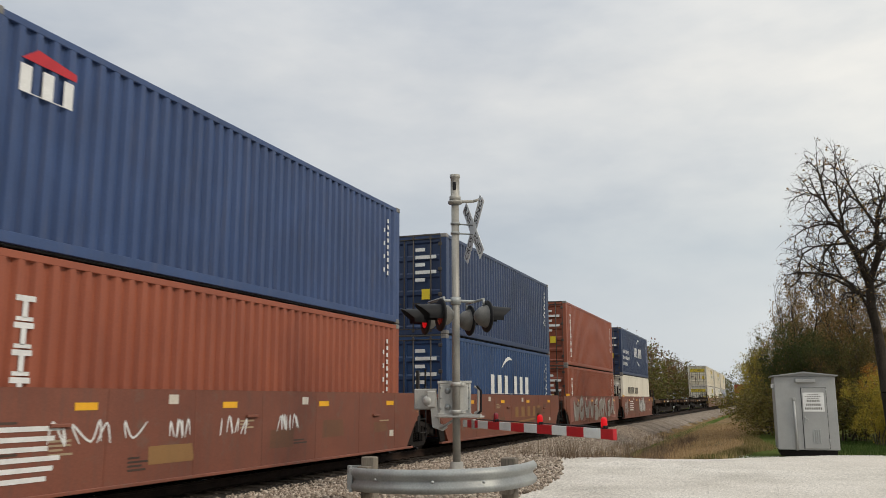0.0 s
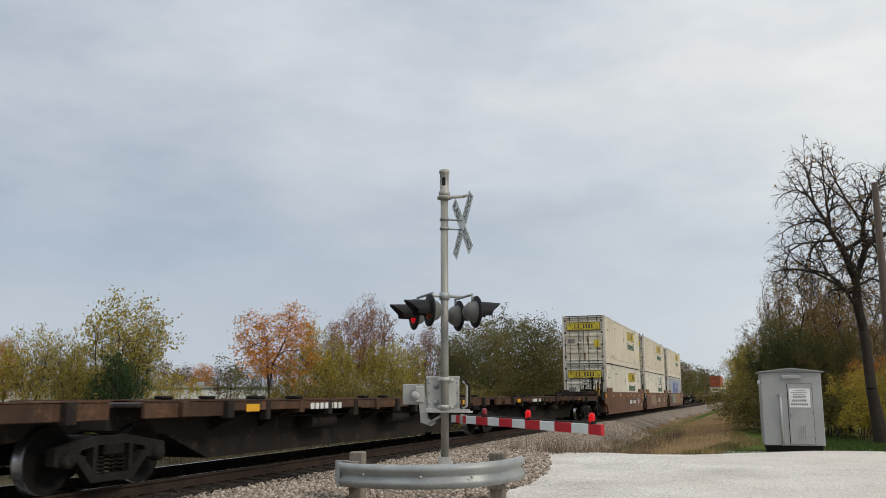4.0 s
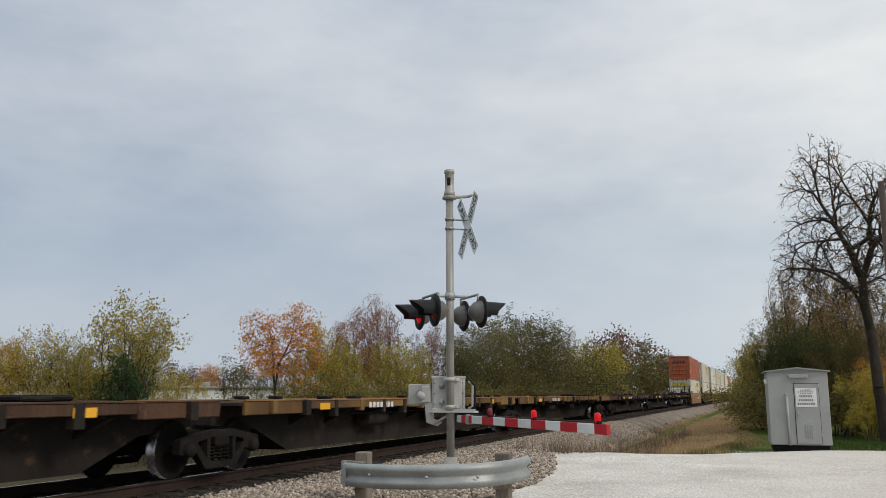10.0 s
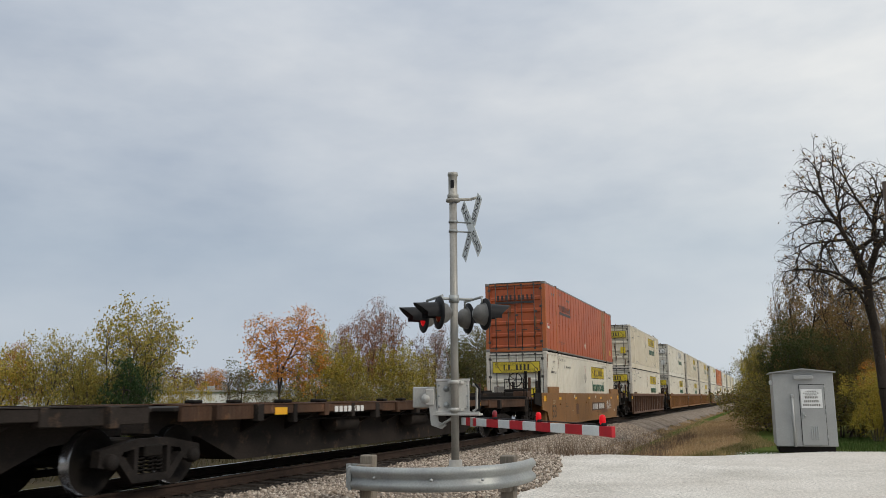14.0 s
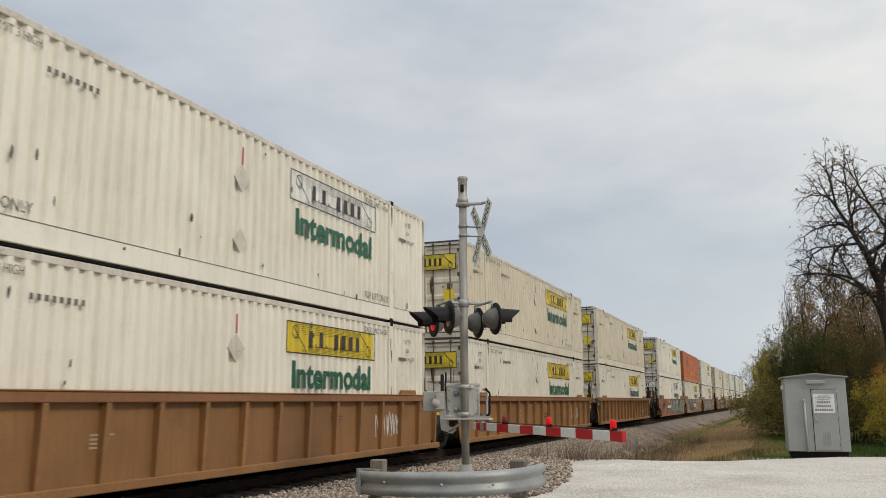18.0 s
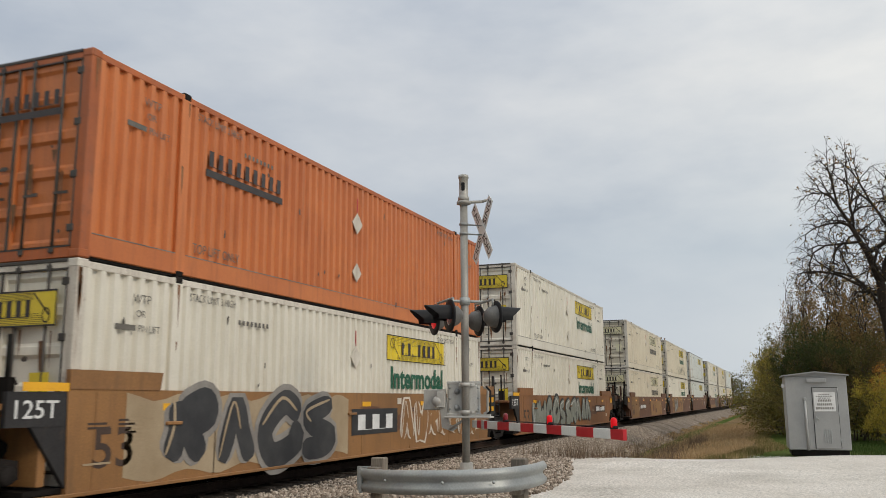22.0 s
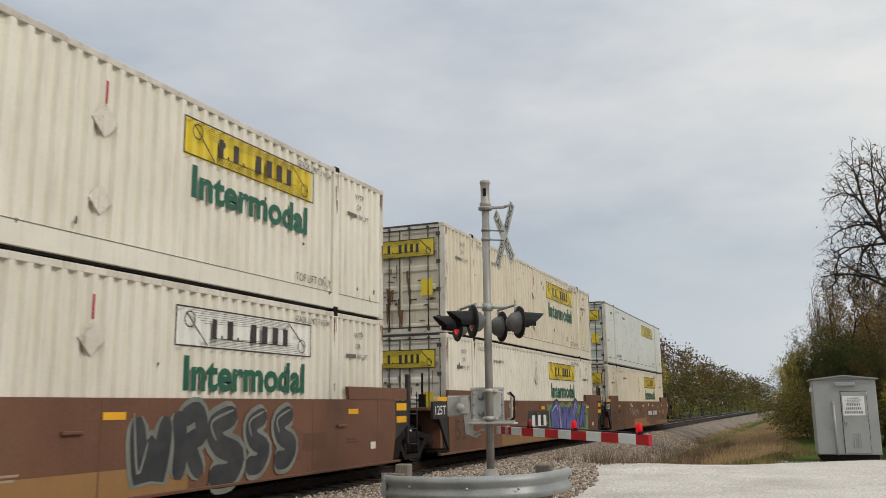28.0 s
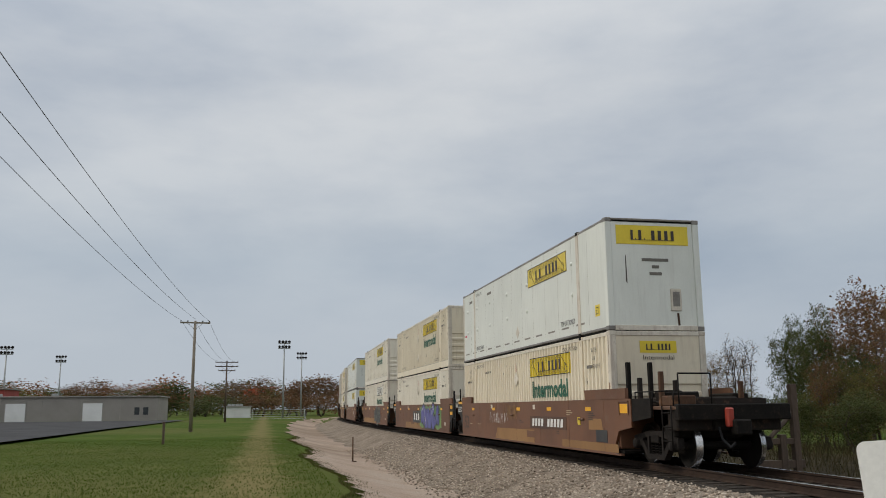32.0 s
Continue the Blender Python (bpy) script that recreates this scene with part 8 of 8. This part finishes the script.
def tree_kind(key, leafmat, label, category="tree", half=2.0, low=0.1, lumps=9, vase=0.0, lobes=None, **kw):
    wood, cr = grow(lobes=lobes or lumpy(kw["seed"], kw["height"], half, low, lumps, vase), **kw)
    TREES[key] = (wood.mesh("trunk", M["darkbark" if key in ("bare", "ash", "brown") else "bark"]), cr.mesh("crown", M[leafmat]) if cr.f else None, label, category, kw["height"])


tree_kind("orange", "leaf_orange", "half-bare tree with thin orange-brown autumn leaves", seed=2, height=6.0, half=2.6, low=0.3, vase=0.05, stems=1, foot=0.14, tips=600, leaves=16, leaf=0.045, puff=0.13, keep=0.9, twig=0.0045)
tree_kind("pale", "leaf_pale", "airy shrub tree with pale yellow-green leaves", seed=3, height=5.0, half=2.6, low=0.12, vase=0.7, stems=5, foot=0.18, tips=480, leaves=14, leaf=0.046, puff=0.12, keep=0.9, lumps=12, twig=0.0045)
tree_kind("evergreen", "leaf_dark", "dark green bushy conifer shrub", "shrub", seed=4, height=3.0, half=1.4, low=0.02, tips=420, leaves=18, leaf=0.036, puff=0.08, keep=1.0)
tree_kind("yellow", "leaf_yellow", "yellow autumn thicket with many stems", seed=5, height=5.0, half=2.6, low=0.03, stems=5, foot=0.25, tips=620, leaves=17, leaf=0.046, puff=0.13, keep=0.95, vase=0.2, twig=0.0045)
tree_kind("rust", "leaf_rust", "brown-red half-bare autumn tree", seed=6, height=6.5, half=2.4, low=0.2, stems=3, foot=0.16, tips=600, leaves=12, leaf=0.042, puff=0.13, keep=0.85, vase=0.3, twig=0.0045)
tree_kind("olive", "leaf_olive", "olive-brown autumn thicket tree", seed=7, height=8.0, half=4.1, low=0.02, stems=5, foot=0.4, tips=900, leaves=15, leaf=0.058, puff=0.19, keep=0.92, lumps=13, twig=0.0045)
tree_kind("green", "leaf_green", "dense dark green broad-leaved tree", seed=8, height=8.0, half=3.7, low=0.06, stems=3, foot=0.2, tips=700, leaves=20, leaf=0.066, puff=0.2, keep=0.95, lumps=11)
tree_kind("brown", "leaf_brown", "brown autumn tree with fine thinning foliage", seed=9, height=10.0, half=3.8, low=0.12, stems=3, foot=0.25, tips=850, leaves=14, leaf=0.052, puff=0.17, keep=0.85, twig=0.006, lumps=12)
tree_kind("russet", "leaf_russet", "dark russet autumn tree with fine thinning foliage", seed=19, height=10.0, half=3.8, low=0.12, stems=3, foot=0.25, tips=850, leaves=14, leaf=0.052, puff=0.17, keep=0.85, twig=0.006, lumps=12)
tree_kind("bare", "leaf_brown", "tall bare tree with fine dark twigs", seed=21, height=12.9, tips=9000, leaves=3, leaf=0.06, puff=0.12, keep=0.06, twig=0.0058, stiff=0.25, rise=0.2,
          lobes=[(-1.5, 0, 7.6, 2.6, 2.2), (-1.7, 0.3, 10.2, 1.9, 2.2), (-1.7, -0.2, 11.7, 1.3, 1.4), (0.9, 0.5, 8.2, 2.3, 2.6), (-2.7, -0.6, 6.9, 1.4, 1.1), (0.0, -1.0, 9.4, 1.6, 2.2), (-0.4, 1.2, 6.6, 2.0, 1.4), (1.0, 0, 10.2, 1.4, 1.6)])
tree_kind("thicket", "leaf_brush", "low tangled olive autumn brush", "shrub", seed=11, height=2.6, half=2.2, low=0.0, stems=6, foot=0.3, tips=480, leaves=14, leaf=0.042, puff=0.12, keep=0.95, twig=0.0045)
tree_kind("red", "leaf_red", "round bright red autumn tree", seed=12, height=7.0, half=3.0, low=0.2, tips=300, leaves=12, leaf=0.085, puff=0.25, keep=0.95)
tree_kind("ash", "leaf_brown", "grey bare-twigged autumn tree", seed=13, height=9.0, half=2.6, low=0.22, stems=3, foot=0.2, tips=1200, leaves=2, leaf=0.05, puff=0.15, keep=0.3, twig=0.0055)
# coarser ones for the far rim
tree_kind("far_brown", "leaf_russet", "distant brown autumn tree in the rim of woods", seed=15, height=10.0, half=3.6, low=0.08, tips=120, leaves=14, leaf=0.15, puff=0.55, keep=0.85, twig=0.014)
tree_kind("far_olive", "leaf_olive", "distant olive autumn tree in the rim of woods", seed=16, height=8.0, half=3.7, low=0.03, tips=120, leaves=14, leaf=0.15, puff=0.55, keep=0.9, twig=0.014)
tree_kind("far_green", "leaf_green", "distant green tree in the rim of woods", seed=17, height=8.0, half=3.5, low=0.03, tips=120, leaves=14, leaf=0.15, puff=0.55, keep=1.0, twig=0.014)
tree_kind("far_rust", "leaf_rust", "distant brown-red autumn tree in the rim of woods", seed=18, height=8.0, half=3.0, low=0.1, tips=120, leaves=13, leaf=0.15, puff=0.55, keep=0.8, twig=0.014)
tr_rng = random.Random(77)


def plant(key, az, dist, height, wide=1.0, yaw=None, at=None):
    """A tree at a bearing (degrees to the left of +y) and distance, grown to a height."""
    if max(dist, at[1] if at else 0) > 85:
        key = {"brown": "far_brown", "olive": "far_olive", "green": "far_green", "rust": "far_rust", "ash": "far_brown"}.get(key, key)
    trunk, crown, label, category, h0 = TREES[key]
    x, y = at or (-dist * math.sin(radians(az)), dist * math.cos(radians(az)))
    k = height / h0
    c = thing("tree" if category == "tree" else "shrub", label, category, "trees along the railroad", pose(x, y, float(gz(x, y)) - 0.05, 0, 0, tr_rng.uniform(0, 360) if yaw is None else yaw))
    c.scale = (k * wide, k * wide, k)
    part("trunk", trunk, None, c)
    if crown:
        part("crown", crown, None, c)
    return c


def high(az, dist, el):
    return CAM_Z + dist * math.tan(radians(el)) - float(gz(-dist * math.sin(radians(az)), dist * math.cos(radians(az))))


# thickets beyond the track, bearing by bearing
for key, az, dist, el, wide in (
    ("yellow", 48.6, 36, 3.8, 0.9), ("orange", 47.2, 38, 3.6, 0.7), ("olive", 44.6, 40, 3.2, 0.55), ("yellow", 43.0, 37, 3.4, 0.7), ("pale", 45.6, 35, 4.4, 0.75), ("pale", 43.4, 35, 4.0, 0.6), ("pale", 49.6, 34, 4.4, 0.8),
    ("pale", 40.6, 36, 6.4, 0.92), ("pale", 39.6, 37, 6.0, 0.6), ("evergreen", 40.8, 34, 2.7, 0.6), ("evergreen", 39.9, 34, 2.2, 0.55), ("yellow", 37.6, 38, 1.9, 0.8), ("thicket", 42.0, 36, 1.4, 0.9),
    ("orange", 31.2, 44, 6.05, 0.95), ("olive", 31.8, 50, 3.0, 0.5), ("yellow", 29.6, 45, 3.4, 0.8), ("yellow", 28.3, 46, 5.2, 0.55), ("rust", 27.4, 47, 5.0, 0.6), ("yellow", 26.9, 46, 3.6, 0.8), ("rust", 26.2, 48, 6.1, 0.75),
    ("yellow", 25.2, 48, 3.8, 0.8), ("rust", 24.7, 50, 6.8, 0.7), ("ash", 24.2, 52, 6.8, 0.5), ("yellow", 23.4, 49, 4.0, 0.8), ("rust", 21.4, 54, 5.2, 0.7), ("yellow", 22.3, 52, 3.4, 0.9), ("thicket", 28.6, 43, 1.6, 1.0), ("thicket", 25.6, 44, 1.3, 1.0), ("thicket", 23, 46, 1.3, 1.0),
    ("olive", 19.6, 58, 4.6, 0.9), ("olive", 17.8, 62, 5.2, 1.0), ("olive", 16.2, 66, 5.9, 1.0), ("olive", 14.6, 70, 6.0, 1.0), ("olive", 13.2, 74, 5.2, 0.95), ("green", 18.6, 60, 3.6, 0.8), ("brown", 12.4, 80, 4.7, 0.6),
    ("thicket", 20.5, 52, 1.2, 1.0), ("thicket", 17.5, 56, 1.0, 1.0), ("thicket", 14.5, 62, 1.2, 1.0),
    ("yellow", 11.2, 92, 3.7, 1.1), ("brown", 10.4, 98, 3.8, 0.8), ("yellow", 9.6, 104, 3.6, 1.1), ("brown", 9.2, 112, 4.3, 0.9), ("brown", 8.4, 118, 4.2, 0.9), ("olive", 7.6, 128, 3.4, 1.1), ("brown", 7.0, 138, 3.6, 0.9),
    ("olive", 6.3, 155, 2.9, 1.1), ("brown", 5.7, 172, 2.7, 1.0), ("olive", 5.1, 190, 2.4, 1.1), ("brown", 4.6, 212, 2.2, 1.1), ("olive", 4.1, 236, 2.0, 1.1), ("olive", 3.7, 262, 1.85, 1.2), ("brown", 3.3, 295, 1.7, 1.2), ("olive", 2.9, 330, 1.55, 1.3), ("olive", 2.5, 370, 1.45, 1.3),
    ("brown", 38.0, 130, 2.2, 1.1), ("brown", 36.6, 140, 1.9, 1.1), ("orange", 35.5, 120, 2.1, 1.0), ("olive", 33.8, 90, 2.4, 1.0), ("ash", 34.4, 80, 2.3, 1.0), ("brown", 41.5, 150, 1.8, 1.3), ("brown", 45, 150, 1.9, 1.3),
):
    plant(key, az, dist, high(az, dist, el), wide)
# brush under the trees far up the line
for k in range(17):
    az = 2.8 + 0.85 * k
    d = 0.96 * 980 / az if az < 11 else 88.0 - 2.4 * (az - 11)
    plant("far_olive", az, d, high(az, d, 1.5 + 0.05 * az if az > 5 else 0.25 * az), 1.4)
# woods on the near side of the line
plant("bare", 0, 0, 12.9, 1.0, at=(4.55, 38.0), yaw=0)
for key, az, dist, el, wide in (
    ("brown", -2.9, 50, 8.7, 0.78), ("ash", -1.6, 55, 7.9, 0.6), ("brown", -1.3, 56, 6.9, 0.55), ("green", -1.9, 47, 4.6, 0.66), ("green", -0.6, 53, 3.7, 0.5), ("olive", 0.0, 58, 4.6, 0.5), ("yellow", 0.35, 64, 3.7, 0.62), ("yellow", 0.85, 76, 2.9, 0.7), ("olive", 0.75, 92, 3.0, 0.5),
    ("brown", -4.5, 49, 8.0, 0.75), ("brown", -6.0, 47, 7.6, 0.85), ("brown", -8.0, 46, 7.3, 0.9), ("ash", -5.2, 50, 7.6, 0.7), ("olive", -5.0, 45, 4.6, 0.62), ("green", -3.5, 46, 4.2, 0.6), ("brown", -7.2, 43, 4.6, 0.8), ("yellow", -5.95, 40.5, 1.9, 0.85), ("yellow", -6.8, 41, 1.7, 0.8), ("orange", -6.4, 42, 2.4, 0.7),
    ("thicket", -0.2, 52, 1.0, 1.3), ("thicket", -1.3, 48, 1.0, 1.3), ("thicket", -2.6, 46, 0.9, 1.3), ("thicket", -4.0, 45, 0.8, 1.3), ("thicket", 0.4, 62, 0.9, 1.3), ("green", -2.6, 52, 5.2, 0.6), ("green", -4.6, 52, 5.4, 0.7), ("brown", -3.4, 45, 3.0, 0.8), ("thicket", -8.0, 44, 1.2, 1.3), ("olive", -9.5, 50, 6.0, 0.9),
):
    plant(key, az, dist, high(az, dist, el), wide)
for key, x, y, h, wide in (
    ("brown", 1.0, 74, 9.0, 0.85), ("olive", 0.6, 84, 6.4, 0.7), ("brown", 1.4, 88, 9, 0.85), ("olive", -0.6, 98, 6.6, 0.75), ("brown", 1.2, 102, 9, 0.9), ("yellow", -1.4, 108, 5.6, 0.8), ("olive", -1.2, 118, 7.0, 0.8), ("brown", 0.5, 128, 9, 0.9), ("olive", -2.0, 140, 7.5, 0.9), ("brown", -2.0, 156, 8, 0.9), ("olive", -2.6, 176, 8, 0.9), ("brown", -3.2, 200, 8, 0.9), ("olive", -3.8, 230, 8, 1.0),
):
    plant(key, 0, 0, h, wide, at=(x + 2.0 + 0.012 * y, y))
# beyond the track, past the crossing
for key, az, dist, el, wide in (
    ("russet", 141.4, 46, 7.6, 0.95), ("russet", 138.6, 50, 6.6, 0.9), ("russet", 143.4, 47, 6.6, 0.6), ("green", 146.2, 47, 5.4, 0.45), ("green", 145.0, 45, 6.0, 0.42), ("russet", 140.2, 43, 5.4, 0.8), ("rust", 136.8, 52, 5.0, 1.2), ("ash", 149.2, 60, 4.6, 0.8),
    ("russet", 135.4, 52, 5.6, 0.9), ("russet", 133.0, 52, 5.0, 1.0), ("ash", 149.5, 62, 4.4, 0.9), ("brown", 151.0, 66, 3.6, 0.9), ("brown", 131.5, 70, 3.4, 1.0), ("olive", 129.0, 74, 3.6, 1.2), ("green", 126.0, 60, 4.2, 0.9), ("olive", 124.0, 66, 3.0, 1.0),
    ("far_brown", 142.0, 53, 6.9, 0.9), ("far_brown", 139.4, 54, 6.5, 1.0), ("far_green", 144.6, 50, 4.8, 0.6), ("far_brown", 136.6, 54, 5.6, 1.1), ("far_olive", 141.0, 48, 3.8, 1.0), ("far_olive", 138.0, 48, 3.8, 1.0), ("olive", 144.2, 44, 2.6, 0.9), ("olive", 142.2, 42, 2.8, 0.8), ("russet", 139.4, 41, 3.0, 0.9), ("olive", 137.4, 42, 2.8, 0.9), ("russet", 144.6, 43, 3.2, 0.6), ("green", 142.8, 44, 3.6, 0.6), ("olive", 135.0, 44, 3.0, 0.9), ("green", 143.0, 39, 0.9, 1.5), ("green", 140.0, 38, 0.8, 1.5), ("green", 137.0, 38, 0.8, 1.5), ("green", 146.0, 42, 0.9, 1.2), ("green", 148.0, 48, 1.0, 1.5),
    ("olive", 58, 48, 3.6, 1.1), ("yellow", 55, 44, 3.8, 1.1), ("pale", 62, 46, 4.0, 1.1), ("olive", 66, 60, 3.4, 1.2), ("yellow", 71, 62, 3.2, 1.2), ("brown", 78, 70, 3.4, 1.2), ("olive", 88, 80, 3.2, 1.3), ("brown", 100, 80, 3.2, 1.3), ("olive", 112, 80, 3.2, 1.3),
):
    plant(key, az, dist, high(az, dist, el), wide)
# the far rim of woods
rim = random.Random(31)
for k in range(92):
    az = 156 + k * 0.54 + rim.uniform(-0.4, 0.4)
    d = rim.uniform(300, 380) if az < 186 else rim.uniform(260, 330)
    el = 1.35 + 0.25 * math.sin(k * 0.7) + rim.uniform(-0.25, 0.3) + (0.3 if 172 < az < 183 else 0.1)
    plant(rim.choice(("far_brown", "far_olive", "far_brown", "far_green", "far_rust", "far_brown") if k % 9 else ("red", "far_rust")), az, d, high(az, d, el), 2.3)
for k in range(40):
    az = 156 + k * 1.25 + rim.uniform(-0.4, 0.4)
    d = rim.uniform(235, 290)
    plant(rim.choice(("far_olive", "far_brown", "far_green")), az, d, high(az, d, rim.uniform(0.75, 1.05)), 3.0)
for k in range(26):
    az = 33 + k * 2.2 + rim.uniform(-0.8, 0.8)
    d = rim.uniform(210, 300)
    plant(rim.choice(("far_brown", "far_olive", "far_green", "far_rust")), az, d, high(az, d, rim.uniform(1.3, 2.0)), 1.5)


def blades(name, n, region, height, width, stops, seed, label):
    """Grass and weeds as separate blades, joined."""
    r = np.random.RandomState(seed)
    x, y = region(r, n)
    k = len(x)
    z = gz(x, y) - 0.02
    a = r.uniform(0, 6.283, k)
    h = height * r.uniform(0.4, 1.25, k)
    dx, dy = np.cos(a) * width, np.sin(a) * width
    lx, ly = r.normal(0, 0.28, k) * h, r.normal(0, 0.28, k) * h
    V = np.stack([np.stack([x - dx, y - dy, z], -1), np.stack([x + dx, y + dy, z], -1), np.stack([x + lx, y + ly, z + h], -1)], 1).reshape(-1, 3)
    me = bpy.data.meshes.new(name)
    me.vertices.add(len(V))
    me.vertices.foreach_set("co", V.ravel())
    me.loops.add(3 * k)
    me.loops.foreach_set("vertex_index", np.arange(3 * k, dtype=np.int32))
    me.polygons.add(k)
    me.polygons.foreach_set("loop_start", np.arange(0, 3 * k, 3, dtype=np.int32))
    me.update(calc_edges=True)
    me.materials.append(island_mat(name + "_blade", stops, 0.9, 0.2))
    return tagged(new(name, me), label, "grass", kind="stuff")


def ditch(r, n):
    y = 24 + 60 * r.rand(n) ** 1.5
    return XT + 3.4 + (4.3 + 0.02 * y) * r.rand(n), y


def verge_edge(r, n):
    y = 22.5 + 30 * r.rand(n) ** 1.5
    return -1.6 + 0.5 * np.sin(y * 0.23) + 0.02 * y + r.normal(0, 0.22, n), y


def weeds_area(r, n):
    c = r.randint(0, 90, n)
    q = np.random.RandomState(9)
    cy, cx = 21 + 30 * q.rand(90) ** 1.4, XT + 3.4 + 2.6 * q.rand(90)
    return cx[c] + r.normal(0, 0.18, n), cy[c] + r.normal(0, 0.3, n)


def lawn_right(r, n):
    y = 27.5 + 16 * r.rand(n)
    return 1.5 + 12 * r.rand(n), y


def lawn_left(r, n):
    y = -13.5 - 40 * r.rand(n) ** 1.5
    x = -1.6 + 16 * r.rand(n)
    m = ~((x > -0.4) & (x < 1.0) & (r.rand(n) < 0.45))
    return x[m], y[m]


blades("dry_grass", 30000, ditch, 0.16, 0.010, [(0.42, 0.28, 0.14), (0.58, 0.42, 0.24), (0.34, 0.22, 0.11), (0.50, 0.36, 0.20)], 1, "dry tan and orange grass in the ditch")
blades("dry_grass", 9000, verge_edge, 0.17, 0.012, [(0.30, 0.22, 0.10), (0.10, 0.11, 0.03), (0.42, 0.30, 0.15), (0.07, 0.09, 0.02)], 7, "dry and green grass mixed along the ditch")
blades("weeds", 3600, weeds_area, 0.5, 0.007, [(0.15, 0.10, 0.07), (0.22, 0.16, 0.11), (0.11, 0.08, 0.055)], 2, "thin dead brown weed stalks along the ballast")
blades("lawn_grass", 30000, lawn_right, 0.10, 0.012, [(0.032, 0.065, 0.013), (0.05, 0.09, 0.02), (0.075, 0.095, 0.028)], 3, "short green lawn grass")
blades("lawn_grass", 60000, lawn_left, 0.04, 0.012, [(0.046, 0.080, 0.011), (0.062, 0.100, 0.015), (0.098, 0.115, 0.03)], 4, "short green lawn grass")


def dirt_edge(r, n):
    y = -10.5 - 50 * r.rand(n) ** 1.4
    x = -1.9 + 0.3 * np.sin(y * 0.35) + 0.12 * np.sin(y * 1.1)
    return x + 0.25 - 0.75 * r.rand(n) ** 2.2, y


blades("lawn_grass", 9000, dirt_edge, 0.07, 0.012, [(0.045, 0.07, 0.012), (0.075, 0.085, 0.02), (0.12, 0.10, 0.04)], 6, "rough grass creeping over the dirt")


def far_scrub(r, n):
    y = -60 + 190 * r.rand(n)
    return XT - 7.0 - 9 * r.rand(n) ** 1.1, y


blades("scrub_grass", 40000, far_scrub, 0.55, 0.014, [(0.05, 0.045, 0.02), (0.085, 0.066, 0.03), (0.035, 0.036, 0.014)], 5, "rough grass beyond the track")


# ---- what moves ----
def travelled(t):
    """How far the train has rolled; it surges a little as its slack runs in."""
    return SPEED * t + 0.5 * SLOW * (t - 16) ** 2 + 0.5 * max(0.0, 1 - abs(t - 8))


def motions():
    for ob, u, z in MOVING:
        rows = []
        for t in range(0, 33):
            x, y, a = on_line(u - travelled(t))
            rows.append((t, pose(x, y, RZ + z, 0, 0, math.degrees(a))))
        walk(ob, rows)
    # wheels turn while their car passes before the camera
    for ob, u, z in MOVING:
        for w in ob.children:
            if not w.name.startswith("wheelset"):
                continue
            y = w.matrix_basis.translation.y
            near = [k for k in range(0, 961) if -14 < u + y - travelled(k / 30) < 24]
            rows = [(0, pose(0, y, WHEEL_R))]
            turn = 0.0
            for k in near:
                if k == 0:
                    continue
                turn += math.degrees((travelled(k / 30) - travelled((k - 1) / 30)) / WHEEL_R)
                rows.append((k / 30, pose(0, y, WHEEL_R, turn % 360)))
            last = rows[-1][1]
            if rows[-1][0] < 32:
                rows.append((32, last))
            walk(w, rows)


motions()
